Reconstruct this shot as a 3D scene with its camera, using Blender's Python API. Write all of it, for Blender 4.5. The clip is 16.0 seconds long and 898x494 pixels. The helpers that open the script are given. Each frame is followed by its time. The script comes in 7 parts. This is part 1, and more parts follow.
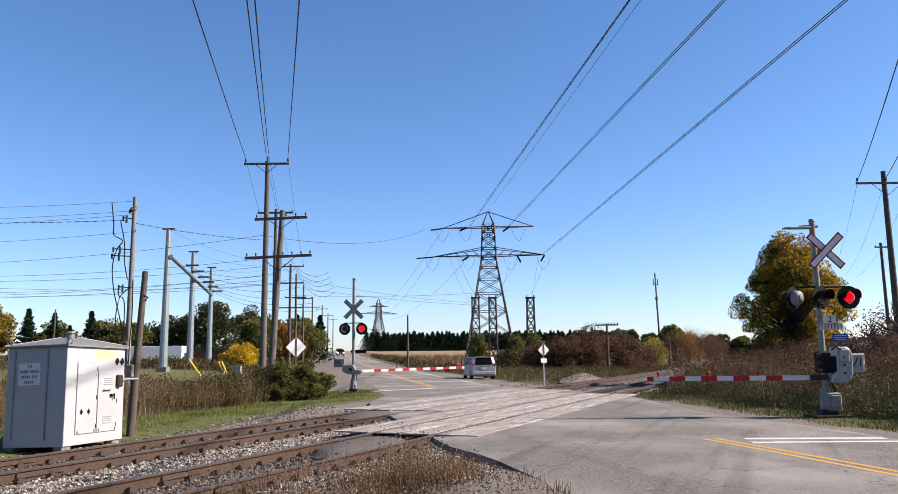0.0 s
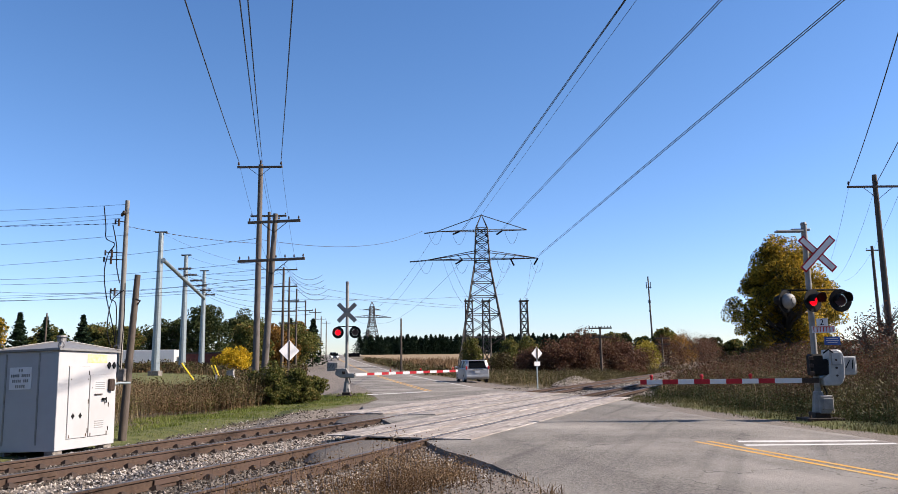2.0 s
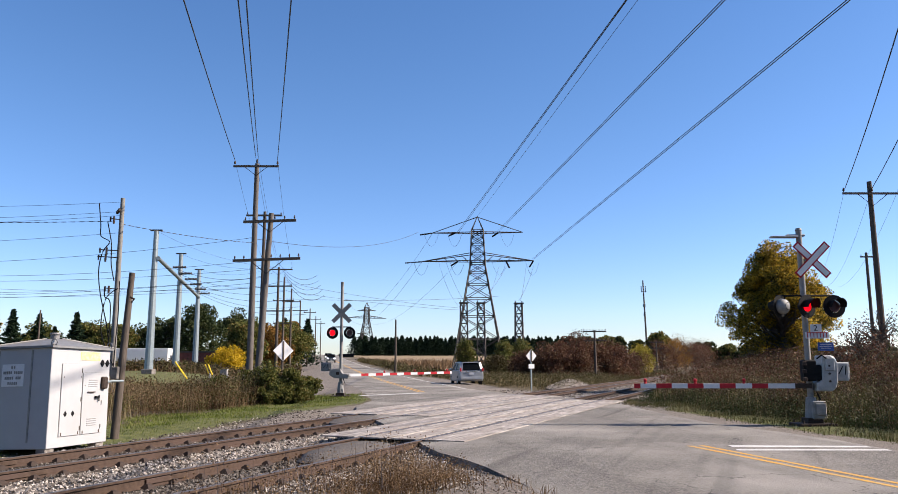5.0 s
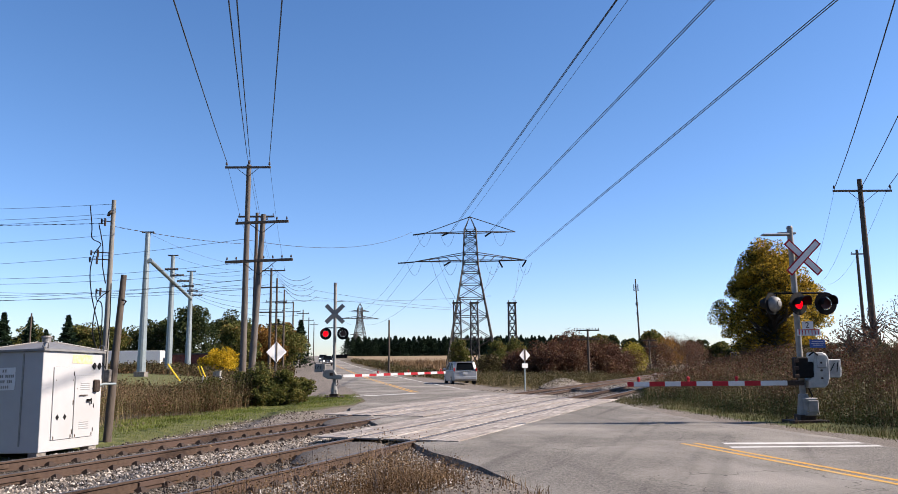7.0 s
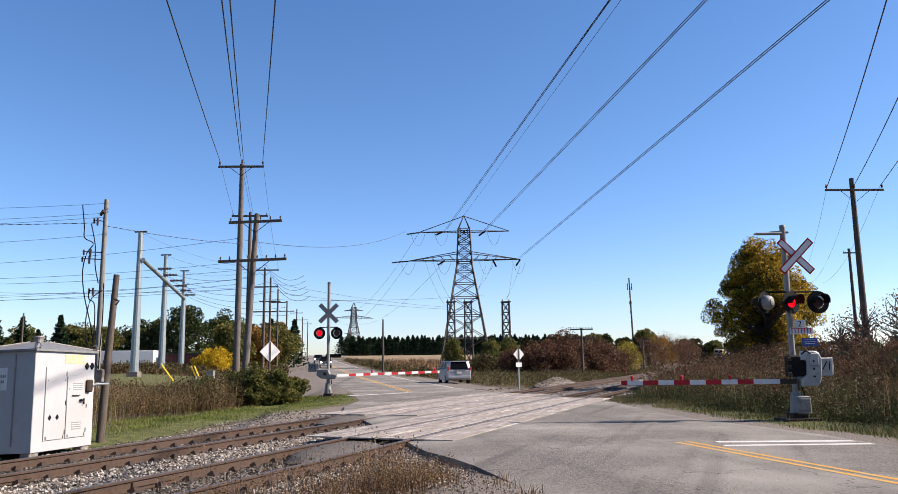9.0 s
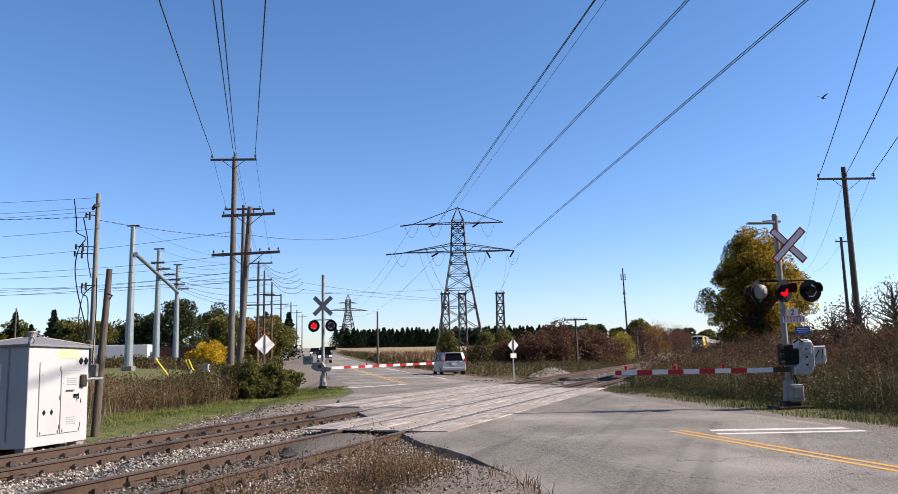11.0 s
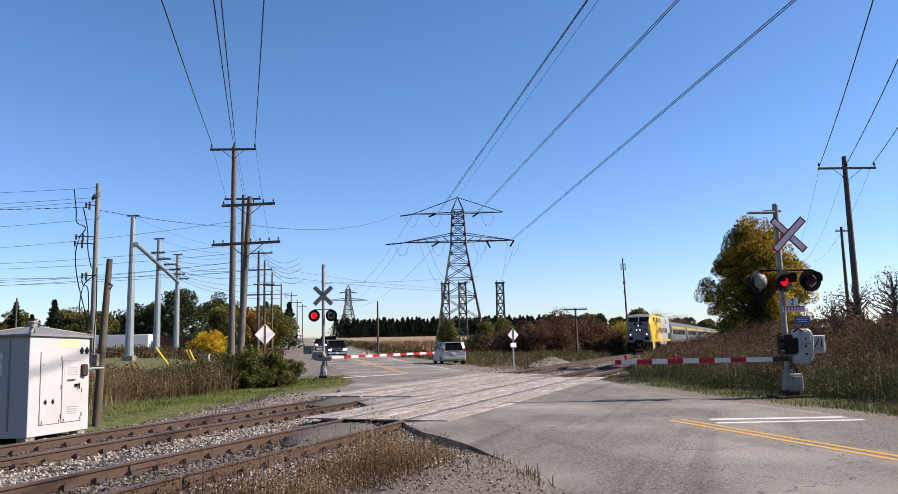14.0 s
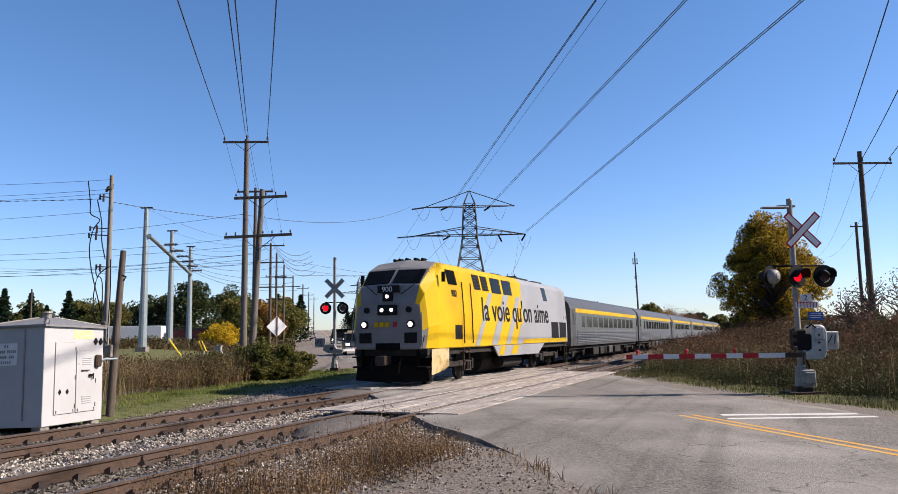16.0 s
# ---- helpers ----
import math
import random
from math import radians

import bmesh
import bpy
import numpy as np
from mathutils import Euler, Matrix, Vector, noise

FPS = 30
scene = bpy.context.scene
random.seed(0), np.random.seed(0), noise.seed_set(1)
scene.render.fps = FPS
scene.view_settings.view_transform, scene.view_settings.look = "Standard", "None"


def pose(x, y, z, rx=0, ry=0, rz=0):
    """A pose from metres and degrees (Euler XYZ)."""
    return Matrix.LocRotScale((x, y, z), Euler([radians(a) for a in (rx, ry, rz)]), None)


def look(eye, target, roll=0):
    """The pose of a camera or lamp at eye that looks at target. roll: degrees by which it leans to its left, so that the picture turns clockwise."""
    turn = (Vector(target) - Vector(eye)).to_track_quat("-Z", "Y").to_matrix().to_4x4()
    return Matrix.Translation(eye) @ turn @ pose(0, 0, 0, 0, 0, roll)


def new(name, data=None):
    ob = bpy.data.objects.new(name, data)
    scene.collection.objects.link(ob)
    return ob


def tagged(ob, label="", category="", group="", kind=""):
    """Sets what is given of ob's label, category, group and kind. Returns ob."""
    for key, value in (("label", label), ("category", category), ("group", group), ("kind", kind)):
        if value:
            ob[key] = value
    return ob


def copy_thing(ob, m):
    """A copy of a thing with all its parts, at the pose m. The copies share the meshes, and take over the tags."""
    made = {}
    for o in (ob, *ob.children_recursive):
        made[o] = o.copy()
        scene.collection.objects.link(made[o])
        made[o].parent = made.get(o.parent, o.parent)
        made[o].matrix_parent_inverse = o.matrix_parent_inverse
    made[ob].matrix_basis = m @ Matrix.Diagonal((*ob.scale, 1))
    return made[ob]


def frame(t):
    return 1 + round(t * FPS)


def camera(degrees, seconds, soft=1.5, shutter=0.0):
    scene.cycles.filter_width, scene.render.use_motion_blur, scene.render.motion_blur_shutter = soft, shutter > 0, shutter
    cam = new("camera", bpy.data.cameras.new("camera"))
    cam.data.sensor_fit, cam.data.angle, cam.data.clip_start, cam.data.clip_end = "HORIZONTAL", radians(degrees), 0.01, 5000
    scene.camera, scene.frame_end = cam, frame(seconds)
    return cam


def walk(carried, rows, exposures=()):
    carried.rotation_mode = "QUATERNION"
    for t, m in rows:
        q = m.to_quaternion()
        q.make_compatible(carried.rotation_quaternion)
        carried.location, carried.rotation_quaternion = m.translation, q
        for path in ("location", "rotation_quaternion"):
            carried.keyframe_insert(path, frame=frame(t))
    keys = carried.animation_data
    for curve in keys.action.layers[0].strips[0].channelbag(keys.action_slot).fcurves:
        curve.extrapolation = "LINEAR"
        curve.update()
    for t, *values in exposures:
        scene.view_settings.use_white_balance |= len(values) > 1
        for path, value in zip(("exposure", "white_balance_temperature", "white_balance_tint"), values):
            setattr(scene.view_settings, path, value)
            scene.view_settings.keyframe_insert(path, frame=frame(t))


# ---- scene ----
cam = camera(61.8, 16.0, soft=0.48)
EYE = 1.61
PATH = [
    (0.0, (0.0, 0.0, 1.61), (0.000, 49.466, 8.898), -0.680),
    (0.5, (0.0, 0.0, 1.61), (0.080, 49.470, 8.870), -0.728),
    (1.0, (0.0, 0.0, 1.61), (0.235, 49.459, 8.943), -0.822),
    (1.5, (0.0, 0.0, 1.61), (0.378, 49.448, 9.010), -0.805),
    (2.0, (0.0, 0.0, 1.61), (0.440, 49.432, 9.112), -0.764),
    (2.5, (0.0, 0.0, 1.61), (0.396, 49.418, 9.203), -0.623),
    (3.0, (0.0, 0.0, 1.61), (0.331, 49.412, 9.246), -0.395),
    (3.5, (0.0, 0.0, 1.61), (0.330, 49.415, 9.232), -0.163),
    (4.0, (0.0, 0.0, 1.61), (0.471, 49.417, 9.211), -0.010),
    (6.5, (0.0, 0.0, 1.61), (1.161, 49.404, 9.219), -0.573),
    (7.0, (0.0, 0.0, 1.61), (1.211, 49.404, 9.210), -0.612),
    (7.5, (0.0, 0.0, 1.61), (1.241, 49.400, 9.231), -0.687),
    (8.0, (0.0, 0.0, 1.61), (1.295, 49.395, 9.254), -0.696),
    (8.5, (0.0, 0.0, 1.61), (1.459, 49.392, 9.249), -0.772),
    (9.0, (0.0, 0.0, 1.61), (1.619, 49.401, 9.156), -0.738),
    (11.5, (0.0, 0.0, 1.61), (2.107, 49.470, 8.559), -1.388),
    (12.0, (0.0, 0.0, 1.61), (2.132, 49.464, 8.593), -1.483),
    (12.5, (0.0, 0.0, 1.61), (2.083, 49.471, 8.560), -1.492),
    (13.0, (0.0, 0.0, 1.61), (2.046, 49.502, 8.347), -1.435),
    (13.5, (0.0, 0.0, 1.61), (2.011, 49.537, 8.093), -1.320),
    (14.0, (0.0, 0.0, 1.61), (2.008, 49.559, 7.925), -1.278),
    (14.5, (0.0, 0.0, 1.61), (2.010, 49.566, 7.872), -1.188),
    (15.0, (0.0, 0.0, 1.61), (1.929, 49.579, 7.795), -0.998),
    (15.4, (0.0, 0.0, 1.61), (1.747, 49.605, 7.633), -0.852),
    (15.5, (0.0, 0.0, 1.61), (1.675, 49.607, 7.639), -0.852),
    (16.0, (0.0, 0.0, 1.61), (1.243, 49.635, 7.511), -0.856),
]
walk(cam, [(t, look(eye, target, roll)) for t, eye, target, roll in PATH], [(0.0, 1.19, 6450, 14), (11.0, 1.15, 6450, 14), (16.0, 1.07, 6450, 14)])

# ---- daylight ----
SUN_EL, SUN_AZ = 36.0, 91.0          # degrees; azimuth from +y towards +x
world = bpy.data.worlds.new("clear_sky")
scene.world = world
world.use_nodes = True
wn, wl = world.node_tree.nodes, world.node_tree.links
wn.clear()
sky = wn.new("ShaderNodeTexSky")
sky.sky_type = "NISHITA"
sky.sun_disc = False
sky.sun_elevation, sky.sun_rotation = radians(SUN_EL), radians(SUN_AZ)
sky.altitude, sky.air_density, sky.dust_density, sky.ozone_density = 200, 1.0, 0.3, 2.5
bg = wn.new("ShaderNodeBackground")
bg.inputs["Strength"].default_value = 0.073
wout = wn.new("ShaderNodeOutputWorld")
deep = wn.new("ShaderNodeHueSaturation")
deep.inputs["Saturation"].default_value = 1.2
wl.new(sky.outputs[0], deep.inputs["Color"])
cool = wn.new("ShaderNodeMix")
cool.data_type, cool.blend_type = "RGBA", "MULTIPLY"
cool.inputs[0].default_value, cool.inputs[7].default_value = 1.0, (1.0, 0.985, 1.06, 1)
wl.new(deep.outputs[0], cool.inputs[6])
way = wn.new("ShaderNodeTexCoord")
upz = wn.new("ShaderNodeSeparateXYZ")
wl.new(way.outputs["Generated"], upz.inputs[0])
low = wn.new("ShaderNodeMapRange")
low.interpolation_type = "SMOOTHSTEP"
low.inputs["From Min"].default_value, low.inputs["From Max"].default_value = 0.38, 0.0
wl.new(upz.outputs[2], low.inputs[0])
haze = wn.new("ShaderNodeMix")
haze.data_type, haze.blend_type = "RGBA", "MULTIPLY"
haze.inputs[7].default_value = (0.87, 0.94, 1.10, 1)
wl.new(low.outputs[0], haze.inputs[0])
wl.new(cool.outputs[2], haze.inputs[6])
wl.new(haze.outputs[2], bg.inputs[0])
wl.new(bg.outputs[0], wout.inputs[0])
sun = new("sun", bpy.data.lights.new("sun", "SUN"))
sun.data.energy, sun.data.angle, sun.data.color = 5.0, radians(0.53), (1.0, 0.90, 0.78)
sx, sy = math.sin(radians(SUN_AZ)) * math.cos(radians(SUN_EL)), math.cos(radians(SUN_AZ)) * math.cos(radians(SUN_EL))
sun.matrix_world = look((sx * 80, sy * 80, math.sin(radians(SUN_EL)) * 80), (0, 0, 0))


# ---- materials ----
def mat(name, c1, c2=None, scale=6.0, rough=0.8, metal=0.0, bump=0.0, bscale=None, c3=None, big=0.7, stretch=(1, 1, 1), spec=None):
    """Two-tone noise colour with a second, larger mottling and a fine relief."""
    m = bpy.data.materials.new(name)
    m.use_nodes = True
    n, l = m.node_tree.nodes, m.node_tree.links
    b = n["Principled BSDF"]
    b.inputs["Roughness"].default_value, b.inputs["Metallic"].default_value = rough, metal
    b.inputs["Specular IOR Level"].default_value = spec if spec is not None else (0.18 if rough > 0.5 else 0.45)
    tc = n.new("ShaderNodeTexCoord")
    mp = n.new("ShaderNodeMapping")
    mp.inputs["Scale"].default_value = stretch
    l.new(tc.outputs["Object"], mp.inputs[0])
    no = n.new("ShaderNodeTexNoise")
    no.inputs["Scale"].default_value, no.inputs["Detail"].default_value, no.inputs["Roughness"].default_value = scale, 6, 0.65
    l.new(mp.outputs[0], no.inputs["Vector"])
    ra = n.new("ShaderNodeValToRGB")
    ra.color_ramp.elements[0].position, ra.color_ramp.elements[1].position = 0.32, 0.68
    ra.color_ramp.elements[0].color = (*c1, 1)
    ra.color_ramp.elements[1].color = (*(c2 or c1), 1)
    l.new(no.outputs[0], ra.inputs[0])
    col = ra.outputs[0]
    if c3:
        n2 = n.new("ShaderNodeTexNoise")
        n2.inputs["Scale"].default_value, n2.inputs["Detail"].default_value = big, 4
        l.new(mp.outputs[0], n2.inputs["Vector"])
        r2 = n.new("ShaderNodeValToRGB")
        r2.color_ramp.elements[0].position, r2.color_ramp.elements[1].position = 0.45, 0.68
        l.new(n2.outputs[0], r2.inputs[0])
        mx = n.new("ShaderNodeMix")
        mx.data_type = "RGBA"
        l.new(r2.outputs[0], mx.inputs[0])
        l.new(col, mx.inputs[6])
        mx.inputs[7].default_value = (*c3, 1)
        col = mx.outputs[2]
    l.new(col, b.inputs["Base Color"])
    if bump:
        n3 = n.new("ShaderNodeTexNoise")
        n3.inputs["Scale"].default_value, n3.inputs["Detail"].default_value = bscale or scale * 6, 5
        l.new(mp.outputs[0], n3.inputs["Vector"])
        bu = n.new("ShaderNodeBump")
        bu.inputs["Strength"].default_value, bu.inputs["Distance"].default_value = bump, 0.02
        l.new(n3.outputs[0], bu.inputs["Height"])
        l.new(bu.outputs[0], b.inputs["Normal"])
    return m


def leaf_mat(name, stops, trans=0.35, rough=0.6, spread=0.5, patch=1.8):
    """Leaves: each leaf or stem takes its own colour between the stops; light passes through."""
    m = bpy.data.materials.new(name)
    m.use_nodes = True
    n, l = m.node_tree.nodes, m.node_tree.links
    b, out = n["Principled BSDF"], n["Material Output"]
    b.inputs["Roughness"].default_value = rough
    b.inputs["Specular IOR Level"].default_value = 0.08
    g = n.new("ShaderNodeNewGeometry")
    tc = n.new("ShaderNodeTexCoord")
    no = n.new("ShaderNodeTexNoise")
    no.inputs["Scale"].default_value, no.inputs["Detail"].default_value = 0.55, 3
    l.new(tc.outputs["Object"], no.inputs["Vector"])
    ad = n.new("ShaderNodeMath")
    ad.operation = "MULTIPLY_ADD"
    ad.inputs[1].default_value, ad.inputs[2].default_value = spread, -spread / 2
    l.new(g.outputs["Random Per Island"], ad.inputs[0])
    sm = n.new("ShaderNodeMath")
    sm.operation = "ADD"
    sc = n.new("ShaderNodeMath")
    sc.operation = "MULTIPLY_ADD"
    sc.inputs[1].default_value, sc.inputs[2].default_value = patch, 0.5 - patch / 2
    l.new(no.outputs[0], sc.inputs[0])
    l.new(sc.outputs[0], sm.inputs[0])
    l.new(ad.outputs[0], sm.inputs[1])
    ra = n.new("ShaderNodeValToRGB")
    el = ra.color_ramp.elements
    while len(el) < len(stops):
        el.new(0.5)
    for i, c in enumerate(stops):
        el[i].position, el[i].color = i / max(1, len(stops) - 1), (*c, 1)
    l.new(sm.outputs[0], ra.inputs[0])
    l.new(ra.outputs[0], b.inputs["Base Color"])
    if trans:
        tr = n.new("ShaderNodeBsdfTranslucent")
        l.new(ra.outputs[0], tr.inputs[0])
        mx = n.new("ShaderNodeMixShader")
        mx.inputs[0].default_value = trans
        l.new(b.outputs[0], mx.inputs[1])
        l.new(tr.outputs[0], mx.inputs[2])
        l.new(mx.outputs[0], out.inputs[0])
    return m


def glow(name, c, strength):
    m = bpy.data.materials.new(name)
    m.use_nodes = True
    b = m.node_tree.nodes["Principled BSDF"]
    b.inputs["Base Color"].default_value = (*c, 1)
    b.inputs["Emission Color"].default_value = (*c, 1)
    b.inputs["Emission Strength"].default_value = strength
    return m


def asphalt(name, lo, hi):
    """Coarse aggregate, worn patches, fine net of cracks and darker streaks along the traffic."""
    m = mat(name, lo, hi, 30, 0.9, bump=0.7, bscale=120, c3=tuple(c * 1.12 for c in hi), big=0.3)
    n, l = m.node_tree.nodes, m.node_tree.links
    b = n["Principled BSDF"]
    col = b.inputs["Base Color"].links[0].from_socket
    tc = next(x for x in n if x.type == "TEX_COORD")

    def darker(col, fac, amount):
        mx = n.new("ShaderNodeMix")
        mx.data_type, mx.blend_type = "RGBA", "MULTIPLY"
        l.new(fac, mx.inputs[0])
        l.new(col, mx.inputs[6])
        mx.inputs[7].default_value = (amount, amount, amount, 1)
        return mx.outputs[2]

    wob = n.new("ShaderNodeTexNoise")
    wob.inputs["Scale"].default_value, wob.inputs["Detail"].default_value = 1.3, 6
    l.new(tc.outputs["Object"], wob.inputs["Vector"])
    add = n.new("ShaderNodeVectorMath")
    add.operation = "MULTIPLY_ADD"
    l.new(wob.outputs["Color"], add.inputs[0])
    add.inputs[1].default_value = (1.6, 1.6, 0)
    l.new(tc.outputs["Object"], add.inputs[2])
    vo = n.new("ShaderNodeTexVoronoi")
    vo.feature = "DISTANCE_TO_EDGE"
    vo.inputs["Scale"].default_value = 0.3
    l.new(add.outputs[0], vo.inputs["Vector"])
    cr = n.new("ShaderNodeMapRange")
    cr.inputs["From Min"].default_value, cr.inputs["From Max"].default_value = 0.0035, 0.001
    l.new(vo.outputs[0], cr.inputs[0])
    col = darker(col, cr.outputs[0], 0.45)
    for turn, across, lo_, hi_, most, tone in ((ROAD_AZ, 1.1, 0.5, 0.72, 0.7, 0.76), (23.4, 1.5, 0.53, 0.7, 0.9, 0.66)):
        mp = n.new("ShaderNodeMapping")
        mp.vector_type = "TEXTURE"
        mp.inputs["Rotation"].default_value = (0, 0, radians(-turn))
        mp.inputs["Scale"].default_value = (1 / across, 20, 1)
        l.new(tc.outputs["Object"], mp.inputs[0])
        st = n.new("ShaderNodeTexNoise")
        st.inputs["Scale"].default_value, st.inputs["Detail"].default_value = 1.0, 3
        l.new(mp.outputs[0], st.inputs["Vector"])
        sr = n.new("ShaderNodeMapRange")
        sr.interpolation_type = "SMOOTHSTEP"
        sr.inputs["From Min"].default_value, sr.inputs["From Max"].default_value, sr.inputs["To Max"].default_value = lo_, hi_, most
        l.new(st.outputs[0], sr.inputs[0])
        col = darker(col, sr.outputs[0], tone)
    l.new(col, b.inputs["Base Color"])
    return m


TRACK_AZ, ROAD_AZ = 24.15, -12.4      # degrees from +y towards +x
M_ASPHALT = asphalt("asphalt", (0.062, 0.055, 0.047), (0.225, 0.204, 0.177))
M_PANEL = mat("crossing_plank", (0.11, 0.095, 0.083), (0.44, 0.392, 0.345), 2.2, 0.9, bump=0.5, bscale=50, c3=(0.22, 0.185, 0.158), big=0.6, stretch=(4, 0.6, 1))
M_DARK = mat("flangeway_rubber", (0.03, 0.027, 0.025), (0.06, 0.05, 0.045), 10, 0.95)
M_RAIL = mat("rusty_rail_web", (0.042, 0.026, 0.018), (0.08, 0.052, 0.036), 9, 0.75, 0.1, 0.2, c3=(0.07, 0.045, 0.035))
M_RAILTOP = mat("worn_rail_head", (0.075, 0.06, 0.05), (0.13, 0.106, 0.09), 14, 0.42, 0.5)
M_TIE = mat("creosoted_tie", (0.035, 0.028, 0.022), (0.085, 0.068, 0.052), 8, 0.95, bump=0.5, stretch=(1, 6, 6))
M_IRON = mat("dark_iron", (0.03, 0.022, 0.018), (0.065, 0.045, 0.034), 20, 0.7, 0.4)
M_STONE = leaf_mat("ballast_stone", [(0.03, 0.025, 0.02), (0.10, 0.083, 0.068), (0.20, 0.17, 0.14), (0.34, 0.295, 0.25)], 0, 0.9, 1.1, 0.5)
M_STONEPALE = leaf_mat("pale_ballast_stone", [(0.05, 0.042, 0.035), (0.17, 0.143, 0.118), (0.30, 0.262, 0.22), (0.42, 0.375, 0.325)], 0, 0.9, 1.1, 0.4)
M_STONEDARK = leaf_mat("oily_ballast_stone", [(0.018, 0.015, 0.013), (0.05, 0.042, 0.035), (0.10, 0.085, 0.07), (0.20, 0.175, 0.15)], 0, 0.9, 0.9, 0.5)
M_POLEGREY = mat("silvery_pole_wood", (0.13, 0.125, 0.115), (0.23, 0.225, 0.205), 5, 0.9, bump=0.4, stretch=(6, 6, 0.5), c3=(0.17, 0.155, 0.135))
# black paint sunk further, so the shade under the nose is in its colour
M_SHADEBLACK = mat("shade_black", (0.004, 0.004, 0.004), (0.010, 0.009, 0.008), 6, 0.9, spec=0.04)
M_WHITE = mat("white_enamel", (0.325, 0.322, 0.32), (0.345, 0.342, 0.34), 3, 0.5, bump=0.03, c3=(0.315, 0.308, 0.30), big=0.9, spec=0.2)
M_ALUROOF = mat("galvanised_roof", (0.15, 0.148, 0.148), (0.21, 0.207, 0.203), 7, 0.55, 0.3, c3=(0.17, 0.155, 0.14))
M_GALV = mat("galvanised_steel", (0.17, 0.20, 0.205), (0.24, 0.275, 0.28), 6, 0.5, 0.45, 0.1)
M_PAINTGREY = mat("weathered_grey_paint", (0.15, 0.145, 0.136), (0.25, 0.242, 0.228), 5, 0.6, 0.1, 0.1, c3=(0.25, 0.23, 0.20), big=2.0)
M_ALU = mat("bright_aluminium", (0.25, 0.248, 0.24), (0.35, 0.348, 0.335), 5, 0.45, 0.4, c3=(0.36, 0.35, 0.33), big=2.5)
M_BLACK = mat("black_paint", (0.006, 0.006, 0.006), (0.012, 0.011, 0.011), 8, 0.6, spec=0.08)
M_RED = mat("red_sheeting", (0.30, 0.012, 0.018), (0.38, 0.022, 0.028), 8, 0.55)
M_SIGNW = mat("white_sheeting", (0.52, 0.51, 0.50), (0.58, 0.57, 0.56), 8, 0.5)
M_BLUE = mat("blue_sheeting", (0.015, 0.05, 0.19), (0.02, 0.07, 0.25), 8, 0.5)
M_YELLOWP = mat("road_yellow_paint", (0.42, 0.21, 0.03), (0.50, 0.27, 0.05), 12, 0.8, c3=(0.36, 0.26, 0.12), big=3)
M_WHITEP = mat("road_white_paint", (0.46, 0.445, 0.42), (0.55, 0.535, 0.51), 12, 0.8, c3=(0.42, 0.40, 0.37), big=3)
M_WOOD = mat("weathered_pole_wood", (0.06, 0.053, 0.047), (0.15, 0.134, 0.12), 5, 0.9, bump=0.4, stretch=(6, 6, 0.5), c3=(0.10, 0.08, 0.065))
M_WOODD = mat("dark_pole_wood", (0.05, 0.04, 0.032), (0.11, 0.088, 0.07), 5, 0.9, bump=0.4, stretch=(6, 6, 0.5))
M_WIRE = mat("dark_wire", (0.03, 0.03, 0.032), (0.05, 0.05, 0.052), 2, 0.6)
M_LATTICE = mat("weathered_lattice_steel", (0.05, 0.044, 0.04), (0.09, 0.08, 0.072), 1.5, 0.7, 0.3)
M_CONC = mat("concrete", (0.38, 0.36, 0.33), (0.50, 0.48, 0.44), 6, 0.9, bump=0.2)
M_OLDCONC = mat("stained_concrete", (0.10, 0.088, 0.076), (0.22, 0.195, 0.17), 9, 0.95, bump=0.4)
M_LIT = glow("lit_red_lens", (1.0, 0.0, 0.006), 0.75)
M_UNLIT = mat("unlit_red_lens", (0.03, 0.006, 0.006), (0.045, 0.008, 0.008), 8, 0.35)
M_YELLOW = mat("yellow_marker", (0.62, 0.42, 0.02), (0.70, 0.50, 0.04), 8, 0.6)


